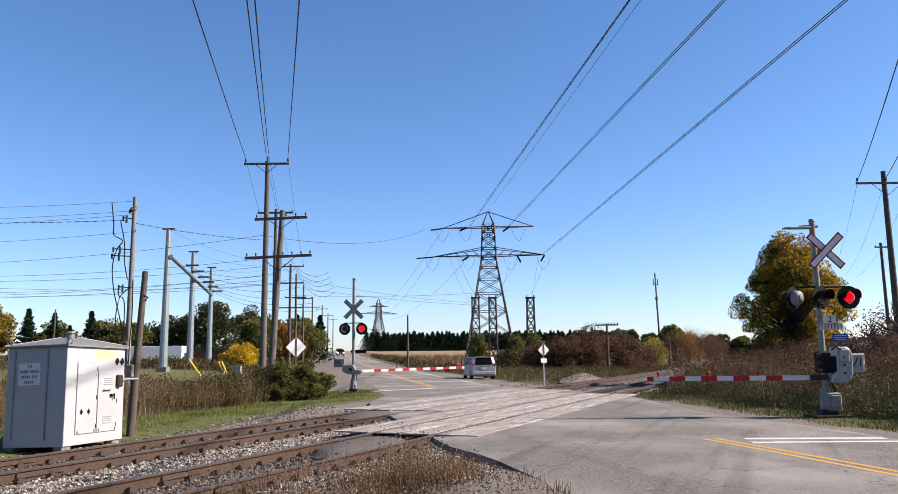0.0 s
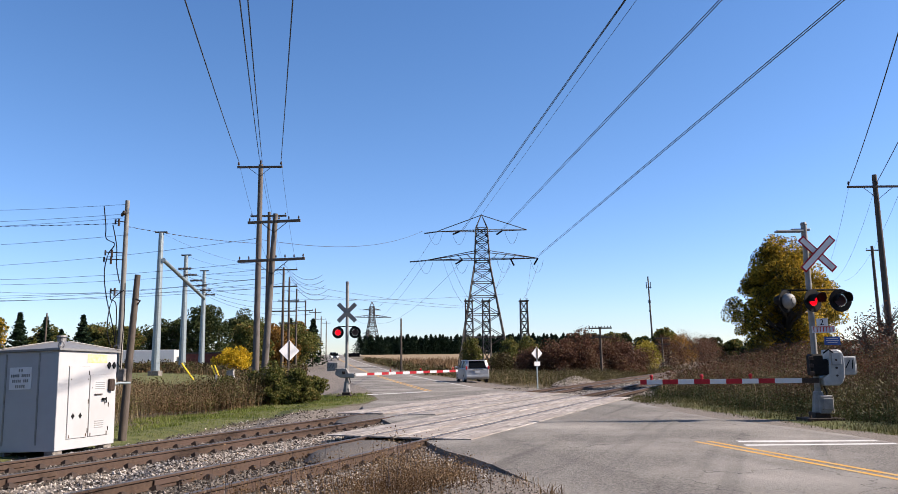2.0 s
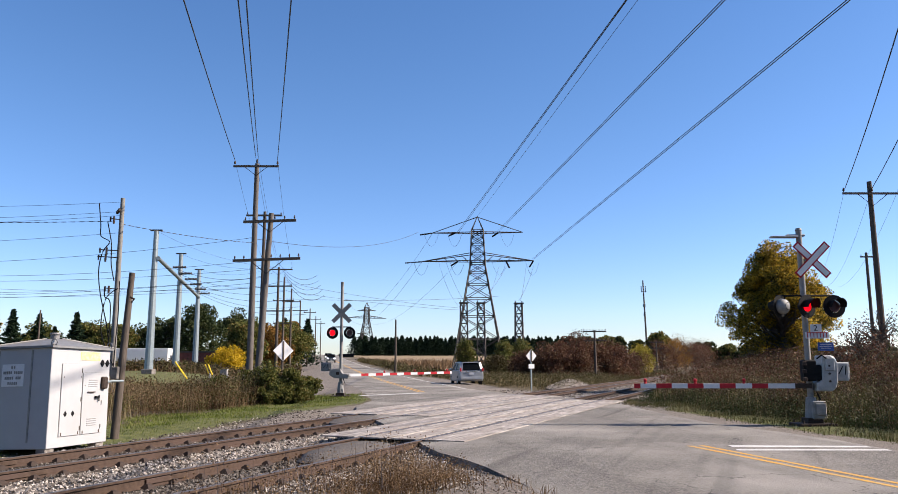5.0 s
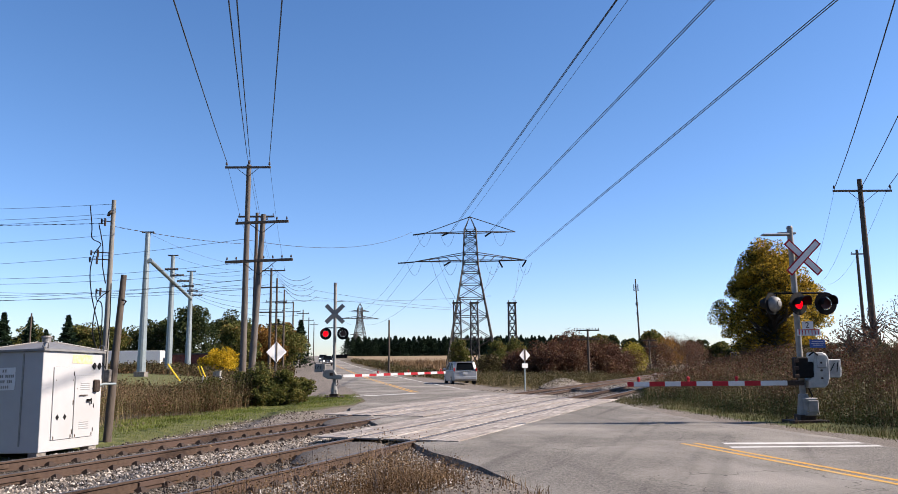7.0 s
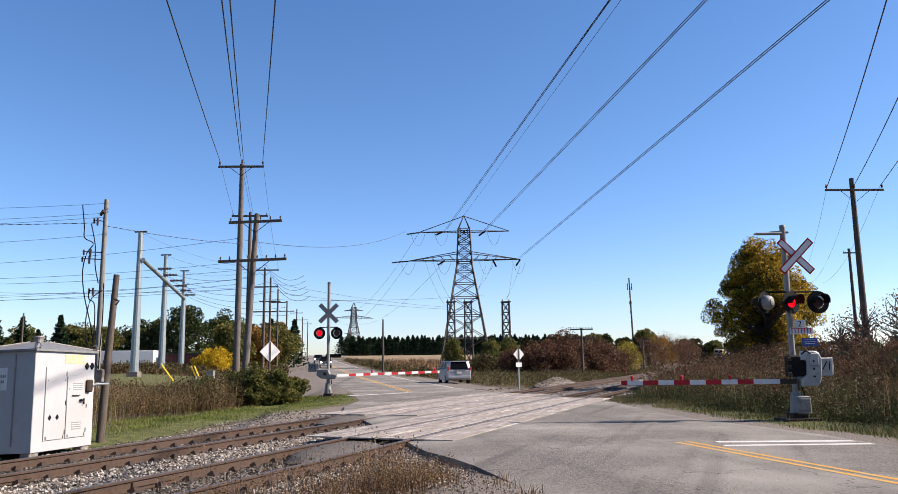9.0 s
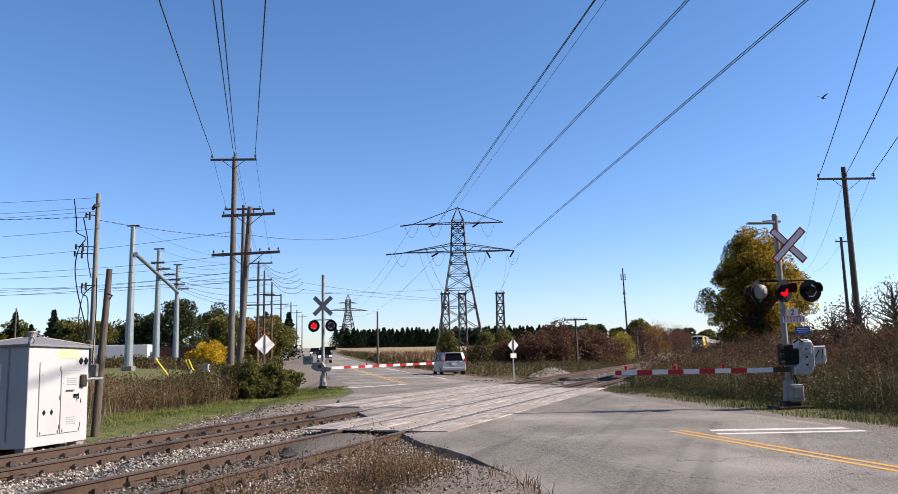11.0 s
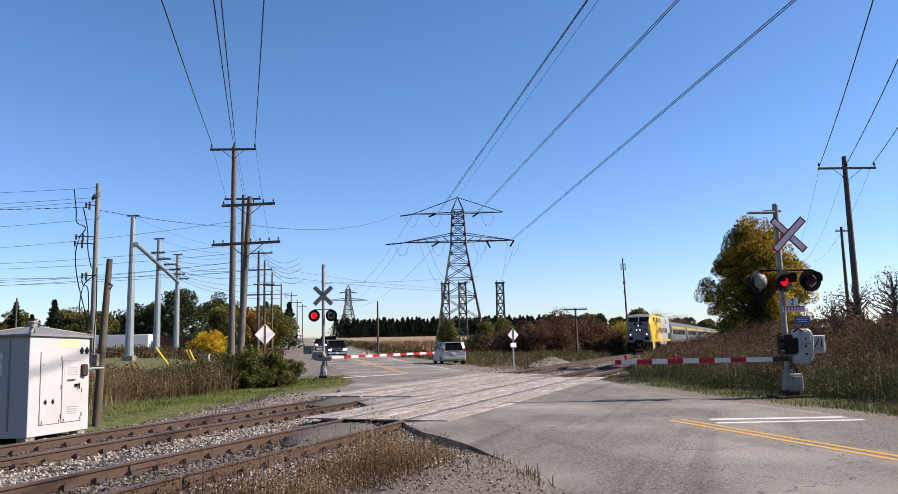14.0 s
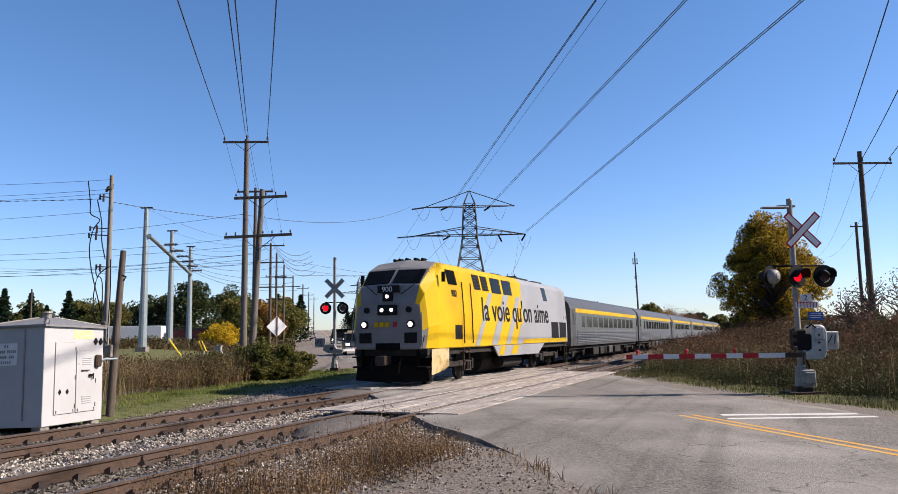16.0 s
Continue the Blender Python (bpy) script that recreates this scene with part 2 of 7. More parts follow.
# ---- mesh tools ----
class Mesh:
    """Collects boxes, tubes and lofts into one mesh."""

    def __init__(self):
        self.v, self.f, self.m, self.k = [], [], [], 0

    def add(self, vs, fs):
        o = len(self.v)
        self.v += [tuple(p) for p in vs]
        self.f += [tuple(i + o for i in q) for q in fs]
        self.m += [self.k] * len(fs)
        return self

    def box(self, c, s, m=None, ch=0.0):
        """A box round c, its upright edges cut by ch."""
        x, y, z = s[0] / 2, s[1] / 2, s[2] / 2
        if ch:
            ring = [(x - ch, -y), (x, -y + ch), (x, y - ch), (x - ch, y), (-x + ch, y), (-x, y - ch), (-x, -y + ch), (-x + ch, -y)]
        else:
            ring = [(x, -y), (x, y), (-x, y), (-x, -y)]
        k = len(ring)
        vs = [Vector((a, b, -z)) for a, b in ring] + [Vector((a, b, z)) for a, b in ring]
        if m is not None:
            vs = [m @ v for v in vs]
        vs = [v + Vector(c) for v in vs]
        fs = [(i, (i + 1) % k, k + (i + 1) % k, k + i) for i in range(k)] + [tuple(range(k - 1, -1, -1)), tuple(range(k, 2 * k))]
        return self.add(vs, fs)

    def tube(self, pts, r, n=6, cap=True):
        """A tube through pts; r is one radius or one for each point."""
        pts = [Vector(p) for p in pts]
        rs = r if isinstance(r, (list, tuple)) else [r] * len(pts)
        vs = []
        for i, p in enumerate(pts):
            d = (pts[min(i + 1, len(pts) - 1)] - pts[max(i - 1, 0)]).normalized()
            a = d.cross(Vector((0, 0, 1)) if abs(d.z) < 0.95 else Vector((1, 0, 0))).normalized()
            b = d.cross(a)
            vs += [p + rs[i] * (math.cos(6.28319 * j / n) * a + math.sin(6.28319 * j / n) * b) for j in range(n)]
        fs = [(i * n + j, i * n + (j + 1) % n, (i + 1) * n + (j + 1) % n, (i + 1) * n + j) for i in range(len(pts) - 1) for j in range(n)]
        if cap:
            fs += [tuple(range(n - 1, -1, -1)), tuple(range((len(pts) - 1) * n, len(pts) * n))]
        return self.add(vs, fs)

    def loft(self, rings, closed=True, caps=True):
        k = len(rings[0])
        vs = [p for r in rings for p in r]
        fs = []
        for i in range(len(rings) - 1):
            for j in range(k if closed else k - 1):
                fs.append((i * k + j, i * k + (j + 1) % k, (i + 1) * k + (j + 1) % k, (i + 1) * k + j))
        if caps and closed:
            fs += [tuple(range(k - 1, -1, -1)), tuple(range((len(rings) - 1) * k, len(rings) * k))]
        return self.add(vs, fs)

    def ball(self, c, r, n=10, h=6, squash=(1, 1, 1)):
        rings = []
        for i in range(h + 1):
            a = math.pi * i / h
            rr = max(0.02, math.sin(a))
            rings.append([(c[0] + r * squash[0] * rr * math.cos(6.28319 * j / n), c[1] + r * squash[1] * rr * math.sin(6.28319 * j / n), c[2] - r * squash[2] * math.cos(a)) for j in range(n)])
        return self.loft(rings)

    def data(self, name, mats, smooth=False, bevel=0.0, fix=True):
        me = bpy.data.meshes.new(name)
        me.from_pydata(self.v, [], self.f)
        for m in mats if isinstance(mats, (list, tuple)) else [mats]:
            me.materials.append(m)
        me.polygons.foreach_set("material_index", self.m)
        if fix:
            bm = bmesh.new()
            bm.from_mesh(me)
            if bevel:
                sharp = [e for e in bm.edges if len(e.link_faces) == 2 and e.calc_face_angle(0) > 0.6]
                bmesh.ops.bevel(bm, geom=sharp, offset=bevel, segments=1, affect="EDGES", clamp_overlap=True, material=-1)
            bmesh.ops.recalc_face_normals(bm, faces=bm.faces)
            bm.to_mesh(me)
            bm.free()
        if smooth:
            me.polygons.foreach_set("use_smooth", [True] * len(me.polygons))
            me.set_sharp_from_angle(angle=radians(35))
        me.update()
        return me


def part(name, ms, material, parent, label="", smooth=False, bevel=0.0, at=None):
    """Links a Mesh as one object under its thing or part."""
    ob = new(name, ms.data(name, material, smooth, bevel) if isinstance(ms, Mesh) else ms)
    ob.parent = parent
    if at is not None:
        ob.matrix_basis = at
    return tagged(ob, label)


def thing(name, label, category, m=None, group="", kind=""):
    ob = new(name)
    if m is not None:
        ob.matrix_basis = m
    return tagged(ob, label, category, group, kind)


def letters(text, size, depth=0.004, bold=0.0):
    """Text as a mesh in the x-z plane, facing -y, left end at the origin."""
    cu = bpy.data.curves.new("letters", "FONT")
    cu.body, cu.size, cu.extrude, cu.offset = text, size, depth, bold
    ob = bpy.data.objects.new("letters", cu)
    scene.collection.objects.link(ob)
    dg = bpy.context.evaluated_depsgraph_get()
    me = bpy.data.meshes.new_from_object(ob.evaluated_get(dg))
    bpy.data.objects.remove(ob)
    me.transform(Matrix.Rotation(radians(90), 4, "X"))
    return me


# ---- plan: the track and the road ----
TU = Vector((math.sin(radians(TRACK_AZ)), math.cos(radians(TRACK_AZ)), 0))   # along the track, away
TN = Vector((-TU.y, TU.x, 0))                                               # across it, to the far side
RU = Vector((math.sin(radians(ROAD_AZ)), math.cos(radians(ROAD_AZ)), 0))     # along the road, away
RN = Vector((RU.y, -RU.x, 0))                                               # across it, to the right
FAR_TRACK, NEAR_TRACK = 11.56, 7.75                                         # offsets along TN
YELLOW = 8.14                                                               # centre line, offset along RN


def on_track(s, d, z=0.0):
    return TU * s + TN * d + Vector((0, 0, z))


def bend(q):
    """Beyond the crossing the road swings a little to the right."""
    q = np.asarray(q, float)
    return 0.052 * np.maximum(0, q - 38) * np.clip((q - 38) / 12, 0, 1) ** 0.5


def on_road(q, e, z=0.0):
    return RU * q + RN * (e + float(bend(q))) + Vector((0, 0, z))


def smooth01(a, b, x):
    t = np.clip((x - a) / (b - a), 0, 1)
    return t * t * (3 - 2 * t)


QS = [-60, 52, 70, 88, 100, 150, 208, 270, 330, 400, 700]
ZS = [0, 0, 0.1, 0.28, 0.42, 1.15, 2.25, 3.7, 5.0, 5.7, 5.0]
LEFT_Q, LEFT_E = [-60, 12.5, 14.5, 27, 30, 33.4, 41, 48, 60, 600], [3.45, 3.4, 3.05, 3.0, 3.35, 4.4, 4.95, 5.0, 4.6, 4.4]
RIGHT_Q, RIGHT_E = [-60, 9, 12.4, 14.4, 16.9, 19.3, 22, 28.7, 34, 40, 47, 600], [11.3, 11.3, 11.5, 11.85, 11.85, 11.8, 12.3, 13.8, 13.6, 12.4, 11.9, 11.9]


def rise(q):
    """Height of the road along its length: level at the crossing, then up a long hill."""
    q = np.asarray(q, float)
    return sum(np.interp(q + o, QS, ZS) for o in (-8, -4, 0, 4, 8)) / 5


def ground_z(x, y):
    """Height of the ground, without the road."""
    x, y = np.asarray(x, float), np.asarray(y, float)
    q = x * RU.x + y * RU.y
    e = x * RN.x + y * RN.y - bend(q)
    s, d = x * TU.x + y * TU.y, x * TN.x + y * TN.y
    hill = rise(q) * smooth01(6, 60, d - FAR_TRACK)
    hill = hill + 0.75 * smooth01(48, 70, q) * smooth01(-4, -16, e) * (1 - smooth01(120, 200, q))
    near_road = 1 - smooth01(0.2, 7, np.maximum(np.interp(q, LEFT_Q, LEFT_E) - e, e - np.interp(q, RIGHT_Q, RIGHT_E)))
    hill = hill * (1 - near_road) + rise(q) * near_road
    # ditch beyond the far track, ballast crown under the tracks
    mid = (FAR_TRACK + NEAR_TRACK) / 2
    off = np.abs(d - mid)
    bed = -0.185 - 0.30 * smooth01(3.6, 5.4, off) * (d > mid) - 0.06 * smooth01(3.3, 4.2, off) * (d < mid)
    flat = np.where(d > mid, -0.30, -0.16)
    z = np.where(off < 5.4, bed, flat + (bed - flat) * (1 - smooth01(5.4, 8, off)))
    z = np.where((d < mid) & (off > 4.2), -0.25 + 0.20 * smooth01(4.2, 6.3, off), z)
    edge = np.maximum(np.interp(q, LEFT_Q, LEFT_E) - e, e - np.interp(q, RIGHT_Q, RIGHT_E))
    fill = (1 - smooth01(0.5, 7, edge)) * smooth01(3.9, 5.4, off) * (d > mid)
    z = z * (1 - fill) - 0.07 * fill
    bumps = 0.05 * np.sin(x * 0.9 + 1.3 * np.sin(y * 0.7)) * np.sin(y * 0.8 + x * 0.31)
    bumps += 0.02 * np.sin(x * 3.1 + y * 1.7) * np.sin(y * 2.9 - x * 1.1)
    z = z + bumps * smooth01(2.5, 6, off) + hill
    # bank of the brush beyond the right-hand verge
    er = np.interp(q, RIGHT_Q, RIGHT_E)
    z = z + 1.0 * smooth01(5.5, 13, e - er) * smooth01(4.5, 9, np.abs(d - mid)) * (d < mid)
    # under the road and towards its edges
    el = np.interp(q, LEFT_Q, LEFT_E)
    inside = smooth01(-1.2, 0.1, np.minimum(e - el, er - e))
    return z * (1 - inside) + (rise(q) - 0.045 - 0.1 * (1 - smooth01(4.6, 6.6, np.abs(d - mid)))) * inside


# ---- ground ----
def spaced(lo, hi, step, far_lo, far_hi):
    mid = list(np.arange(lo, hi + 1e-6, step))
    a, k, left = lo, step, []
    while a > far_lo:
        k *= 1.22
        a -= k
        left.append(a)
    a, k, right = hi, step, []
    while a < far_hi:
        k *= 1.22
        a += k
        right.append(a)
    return np.array(left[::-1] + mid + right)


def ground_material():
    m = bpy.data.materials.new("roadside_ground")
    m.use_nodes = True
    n, l = m.node_tree.nodes, m.node_tree.links
    b = n["Principled BSDF"]
    b.inputs["Roughness"].default_value = 0.95
    b.inputs["Specular IOR Level"].default_value = 0.2
    tc = n.new("ShaderNodeTexCoord")
    at = n.new("ShaderNodeAttribute")
    at.attribute_name = "zone"
    sp = n.new("ShaderNodeSeparateColor")
    l.new(at.outputs["Color"], sp.inputs[0])

    def tone(a, c, scale, p0=0.35, p1=0.65):
        no = n.new("ShaderNodeTexNoise")
        no.inputs["Scale"].default_value, no.inputs["Detail"].default_value, no.inputs["Roughness"].default_value = scale, 8, 0.7
        l.new(tc.outputs["Object"], no.inputs["Vector"])
        r = n.new("ShaderNodeValToRGB")
        r.color_ramp.elements[0].position, r.color_ramp.elements[1].position = p0, p1
        r.color_ramp.elements[0].color, r.color_ramp.elements[1].color = (*a, 1), (*c, 1)
        l.new(no.outputs[0], r.inputs[0])
        return r.outputs[0], no.outputs[0]

    brush, _ = tone((0.045, 0.036, 0.022), (0.12, 0.095, 0.057), 2.5)
    gravel, gn = tone((0.052, 0.043, 0.035), (0.215, 0.182, 0.152), 24)
    grass, _ = tone((0.04, 0.052, 0.014), (0.12, 0.115, 0.04), 3.0)
    field, _ = tone((0.15, 0.105, 0.06), (0.25, 0.185, 0.11), 0.5)
    edge = n.new("ShaderNodeTexNoise")
    edge.inputs["Scale"].default_value, edge.inputs["Detail"].default_value = 2.2, 6
    l.new(tc.outputs["Object"], edge.inputs["Vector"])
    col = brush
    for i, top in ((0, gravel), (1, grass), (2, field)):
        a = n.new("ShaderNodeMath")
        a.operation = "ADD"
        l.new(sp.outputs[i], a.inputs[0])
        l.new(edge.outputs[0], a.inputs[1])
        r = n.new("ShaderNodeMapRange")
        r.inputs["From Min"].default_value, r.inputs["From Max"].default_value = 0.92, 1.08
        l.new(a.outputs[0], r.inputs[0])
        mx = n.new("ShaderNodeMix")
        mx.data_type = "RGBA"
        l.new(r.outputs[0], mx.inputs[0])
        l.new(col, mx.inputs[6])
        l.new(top, mx.inputs[7])
        col = mx.outputs[2]
    l.new(col, b.inputs["Base Color"])
    bu = n.new("ShaderNodeBump")
    bu.inputs["Strength"].default_value, bu.inputs["Distance"].default_value = 0.6, 0.04
    l.new(gn, bu.inputs["Height"])
    l.new(bu.outputs[0], b.inputs["Normal"])
    return m


def zones(x, y):
    q = x * RU.x + y * RU.y
    e = x * RN.x + y * RN.y - bend(q)
    s, d = x * TU.x + y * TU.y, x * TN.x + y * TN.y
    el, er = np.interp(q, LEFT_Q, LEFT_E), np.interp(q, RIGHT_Q, RIGHT_E)
    mid = (FAR_TRACK + NEAR_TRACK) / 2
    gravel = 1 - smooth01(5.2, 6.5, np.abs(d - mid))
    gravel = np.maximum(gravel, (1 - smooth01(5.0, 7, d)) * (1 - smooth01(6, 8, e)))
    gravel = np.maximum(gravel, smooth01(-6.4, -5.0, e - el) * (1 - smooth01(0, 1, e - el)) * (d > mid) * smooth01(40.5, 42.5, q))
    gravel = np.maximum(gravel, (1 - smooth01(2.6, 4.2, e - er)) * smooth01(40, 46, q) * (1 - smooth01(74, 84, q)) * (e > YELLOW))
    gravel = np.maximum(gravel, (1 - smooth01(0.6, 1.3, e - er)) * (e > YELLOW))
    grass = smooth01(5.6, 6.6, d - mid) * np.where(e > el - 6, 1 - smooth01(40, 42, q), 1 - smooth01(8.5, 10.5, d - mid)) * (e < el - 0.1)
    grass = np.maximum(grass, smooth01(0.5, 1.3, e - er) * (1 - smooth01(3.5, 5, e - er)) * (d < mid))
    grass = np.maximum(grass, smooth01(48, 60, q) * (e < el - 12) * 0.62)
    field = smooth01(14, 22, e) * smooth01(85, 110, q) * smooth01(30, 45, d)
    return gravel, grass * (1 - gravel), field


def build_ground():
    xs, ys = spaced(-34, 40, 0.45, -1800, 1800), spaced(1, 72, 0.45, -400, 2600)
    gx, gy = np.meshgrid(xs, ys)
    gz = ground_z(gx, gy)
    nx, ny = len(xs), len(ys)
    me = bpy.data.meshes.new("ground")
    vs = np.stack([gx.ravel(), gy.ravel(), gz.ravel()], 1)
    i = (np.arange(ny - 1)[:, None] * nx + np.arange(nx - 1)[None, :]).ravel()
    me.from_pydata(vs.tolist(), [], np.stack([i, i + 1, i + nx + 1, i + nx], 1).tolist())
    a = me.color_attributes.new("zone", "FLOAT_COLOR", "POINT")
    g, gr, fi = zones(vs[:, 0], vs[:, 1])
    a.data.foreach_set("color", np.stack([g, gr, fi, np.ones_like(g)], 1).ravel())
    me.polygons.foreach_set("use_smooth", [True] * len(me.polygons))
    me.materials.append(ground_material())
    tagged(new("ground", me), "grassy gravel and brush ground rising to a low hill", "ground", kind="structure")


build_ground()


# ---- road ----
def build_road():
    qs = np.concatenate([np.arange(-40, 60, 1.0), np.arange(60, 340, 4.0)])
    ms = Mesh()
    us = [0, 0.06, 0.25, 0.5, 0.75, 0.94, 1]
    rings = []
    for q in qs:
        el, er = np.interp(q, LEFT_Q, LEFT_E), np.interp(q, RIGHT_Q, RIGHT_E)
        el += 0.03 * math.sin(q * 1.3) + 0.02 * math.sin(q * 2.1)
        er += 0.05 * math.sin(q * 2.9)
        z = float(rise(q))
        ring = [on_road(q, el - 0.04, z - 0.3)] + [on_road(q, el + (er - el) * u, z - 0.012 - (0.03 if u in (0, 1) else 0)) for u in us] + [on_road(q, er + 0.04, z - 0.3)]
        rings.append(ring)
    ms.loft(rings, closed=False, caps=False)
    ob = new("road", ms.data("road", M_ASPHALT, smooth=True))
    return tagged(ob, "worn grey asphalt road over the crossing", "road", kind="structure")


road = build_road()


def strip(name, a, b, w, mat_, label, lift=0.004, n=40):
    """A painted line on the road, from a to b, each as (along, across)."""
    ms = Mesh()
    rings = []
    for i in range(n + 1):
        u = i / n
        q, e = a[0] + (b[0] - a[0]) * u, a[1] + (b[1] - a[1]) * u
        dv = (on_road(*b) - on_road(*a)).normalized()
        sd = Vector((dv.y, -dv.x, 0)) * (w / 2)
        p = on_road(q, e, float(rise(q)) - 0.012 + lift)
        rings.append([p - sd, p + sd])
    ms.loft(rings, closed=False, caps=False)
    return part(name, ms, mat_, road, label)


for e in (YELLOW - 0.13, YELLOW + 0.13):
    strip("centre_line", (13.6, e), (-20, e), 0.11, M_YELLOWP, "double yellow centre line")
    strip("centre_line", (41.5, e), (330, e), 0.11, M_YELLOWP, "double yellow centre line", n=110)
strip("stop_line", (13.35, 8.75), (12.6, 11.25), 0.26, M_WHITEP, "white stop line")
strip("stop_line", (12.75, 8.5), (12.05, 11.2), 0.2, M_WHITEP, "white stop line")
strip("stop_line", (38.0, 4.4), (40.2, 7.9), 0.5, M_WHITEP, "white stop line")
strip("edge_line", (46, 11.5), (330, 11.5), 0.1, M_WHITEP, "white edge line", n=110)


# ---- railway ----
def rail_mesh(s0, s1):
    pr = [(-0.07, -0.17), (0.07, -0.17), (0.07, -0.155), (0.012, -0.135), (0.012, -0.045), (0.037, -0.035), (0.037, -0.006), (0.028, 0), (-0.028, 0), (-0.037, -0.006), (-0.037, -0.035), (-0.012, -0.045), (-0.012, -0.135), (-0.07, -0.155)]
    ms = Mesh()
    steps = max(2, int((s1 - s0) / 6))
    rings = [[Vector((a, s0 + (s1 - s0) * i / steps, b)) for a, b in pr] for i in range(steps + 1)]
    ms.loft(rings)
    for i in range(len(ms.f) - 2):
        if i % 14 in (6, 7, 8):
            ms.m[i] = 1
    return ms


TIE = Mesh().box((0, 0, -0.255), (2.6, 0.22, 0.15), ch=0.012).data("tie", M_TIE, bevel=0.008)
anchor = Mesh()
anchor.add([(-0.1, -0.09, -0.172), (0.1, -0.09, -0.172), (0.1, 0.09, -0.172), (-0.1, 0.09, -0.172), (-0.02, -0.03, -0.1), (0.02, -0.03, -0.1), (0.02, 0.03, -0.1), (-0.02, 0.03, -0.1)], [(0, 1, 5, 4), (1, 2, 6, 5), (2, 3, 7, 6), (3, 0, 4, 7), (4, 5, 6, 7)])
ANCHOR = anchor.data("rail_fastening", M_IRON)
rng = random.Random(4)


def railway_track(d, s_in, s_out, label):
    tr = thing("railway_track", label, "railway track", Matrix.Translation(TN * d) @ pose(0, 0, 0, 0, 0, -TRACK_AZ), "parallel railway tracks")
    for x in (-0.754, 0.754):
        part("rail", rail_mesh(-30, 260), [M_RAIL, M_RAILTOP], tr, "rusty steel rail with worn head", at=pose(x, 0, 0))
    s = -1.0
    while s < 95:
        if s < s_in or s > s_out:
            part("tie", TIE, None, tr, at=pose(rng.uniform(-0.05, 0.05), s, rng.uniform(-0.012, 0.006), 0, 0, rng.uniform(-1.5, 1.5)))
            if s < 45:
                for x in (-0.754, 0.754):
                    for sd in (-1, 1):
                        part("rail_fastening", ANCHOR, None, tr, at=pose(x + sd * 0.115, s + rng.uniform(-0.03, 0.03), 0, 0, 0, rng.uniform(-8, 8)))
        s += 0.56
    # joint bars
    jb = Mesh().box((0, 0, -0.09), (0.03, 0.85, 0.075), ch=0.01).data("joint_bar", M_RAIL, bevel=0.005)
    for s, x in ((9.0, -0.754), (8.4, 0.754), (17.6, 0.754)):
        for sd in (-1, 1):
            part("joint_bar", jb, None, tr, at=pose(x + sd * 0.03, s, 0))
    return tr


IN_FAR, OUT_FAR, IN_NEAR, OUT_NEAR = 20.6, 36.5, 14.2, 33.0
railway_track(FAR_TRACK, IN_FAR, OUT_FAR, "far railway track of rusty rails on dark ties")
railway_track(NEAR_TRACK, IN_NEAR, OUT_NEAR, "near railway track of rusty rails on dark ties")


def crossing_surface(d, s0, s1):
    """Planks between and beside the rails of one track, with open flangeways."""
    rows = [(-1.75, -0.86), (-0.64, -0.05), (0.05, 0.64), (0.86, 1.75)]
    for a, b in rows:
        s = s0
        while s < s1:
            e = min(s + 2.4, s1)
            ms = Mesh().box(((a + b) / 2, (s + e) / 2, -0.012 + rng.uniform(0, 0.006)), (b - a, e - s - 0.012, 0.03))
            ob = part("crossing_plank", ms, M_PANEL, road, "pale worn crossing plank", at=Matrix.Translation(TN * d) @ pose(0, 0, 0, 0, 0, -TRACK_AZ))
            s = e
    for x in (-0.754, 0.754):
        ms = Mesh().box((x, (s0 + s1) / 2, -0.014), (0.2, s1 - s0, 0.016))
        part("flangeway", ms, M_DARK, road, "dark flangeway beside the rail", at=Matrix.Translation(TN * d) @ pose(0, 0, 0, 0, 0, -TRACK_AZ))


crossing_surface(FAR_TRACK, IN_FAR + 0.6, OUT_FAR - 0.4)
crossing_surface(NEAR_TRACK, IN_NEAR + 0.5, OUT_NEAR - 0.4)


# ---- scattered stuff ----
def quads(name, centres, sizes, mat_, label, category, flat=0.0, seed=1, aspect=0.6, kind="stuff", parent=None):
    """Many small leaves: one quad each, turned at random; flat pulls them level."""
    g = np.random.default_rng(seed)
    c = np.asarray(centres, float)
    n = len(c)
    a = g.normal(size=(n, 3))
    a[:, 2] *= 1 - flat
    a /= np.linalg.norm(a, axis=1)[:, None]
    b = g.normal(size=(n, 3))
    b[:, 2] *= 1 - flat
    b -= (b * a).sum(1)[:, None] * a
    b /= np.linalg.norm(b, axis=1)[:, None]
    sz = np.broadcast_to(np.asarray(sizes, float), (n,))[:, None]
    a, b = a * sz / 2, b * sz / 2 * aspect
    v = np.stack([c - a, c + b - a * 0.1, c + a, c - b - a * 0.1], 1).reshape(-1, 3)
    me = bpy.data.meshes.new(name)
    me.from_pydata(v.tolist(), [], np.arange(4 * n).reshape(-1, 4).tolist())
    me.materials.append(mat_)
    ob = new(name, me)
    if parent is not None:
        ob.parent = parent
        return ob
    return tagged(ob, label, category, kind=kind)


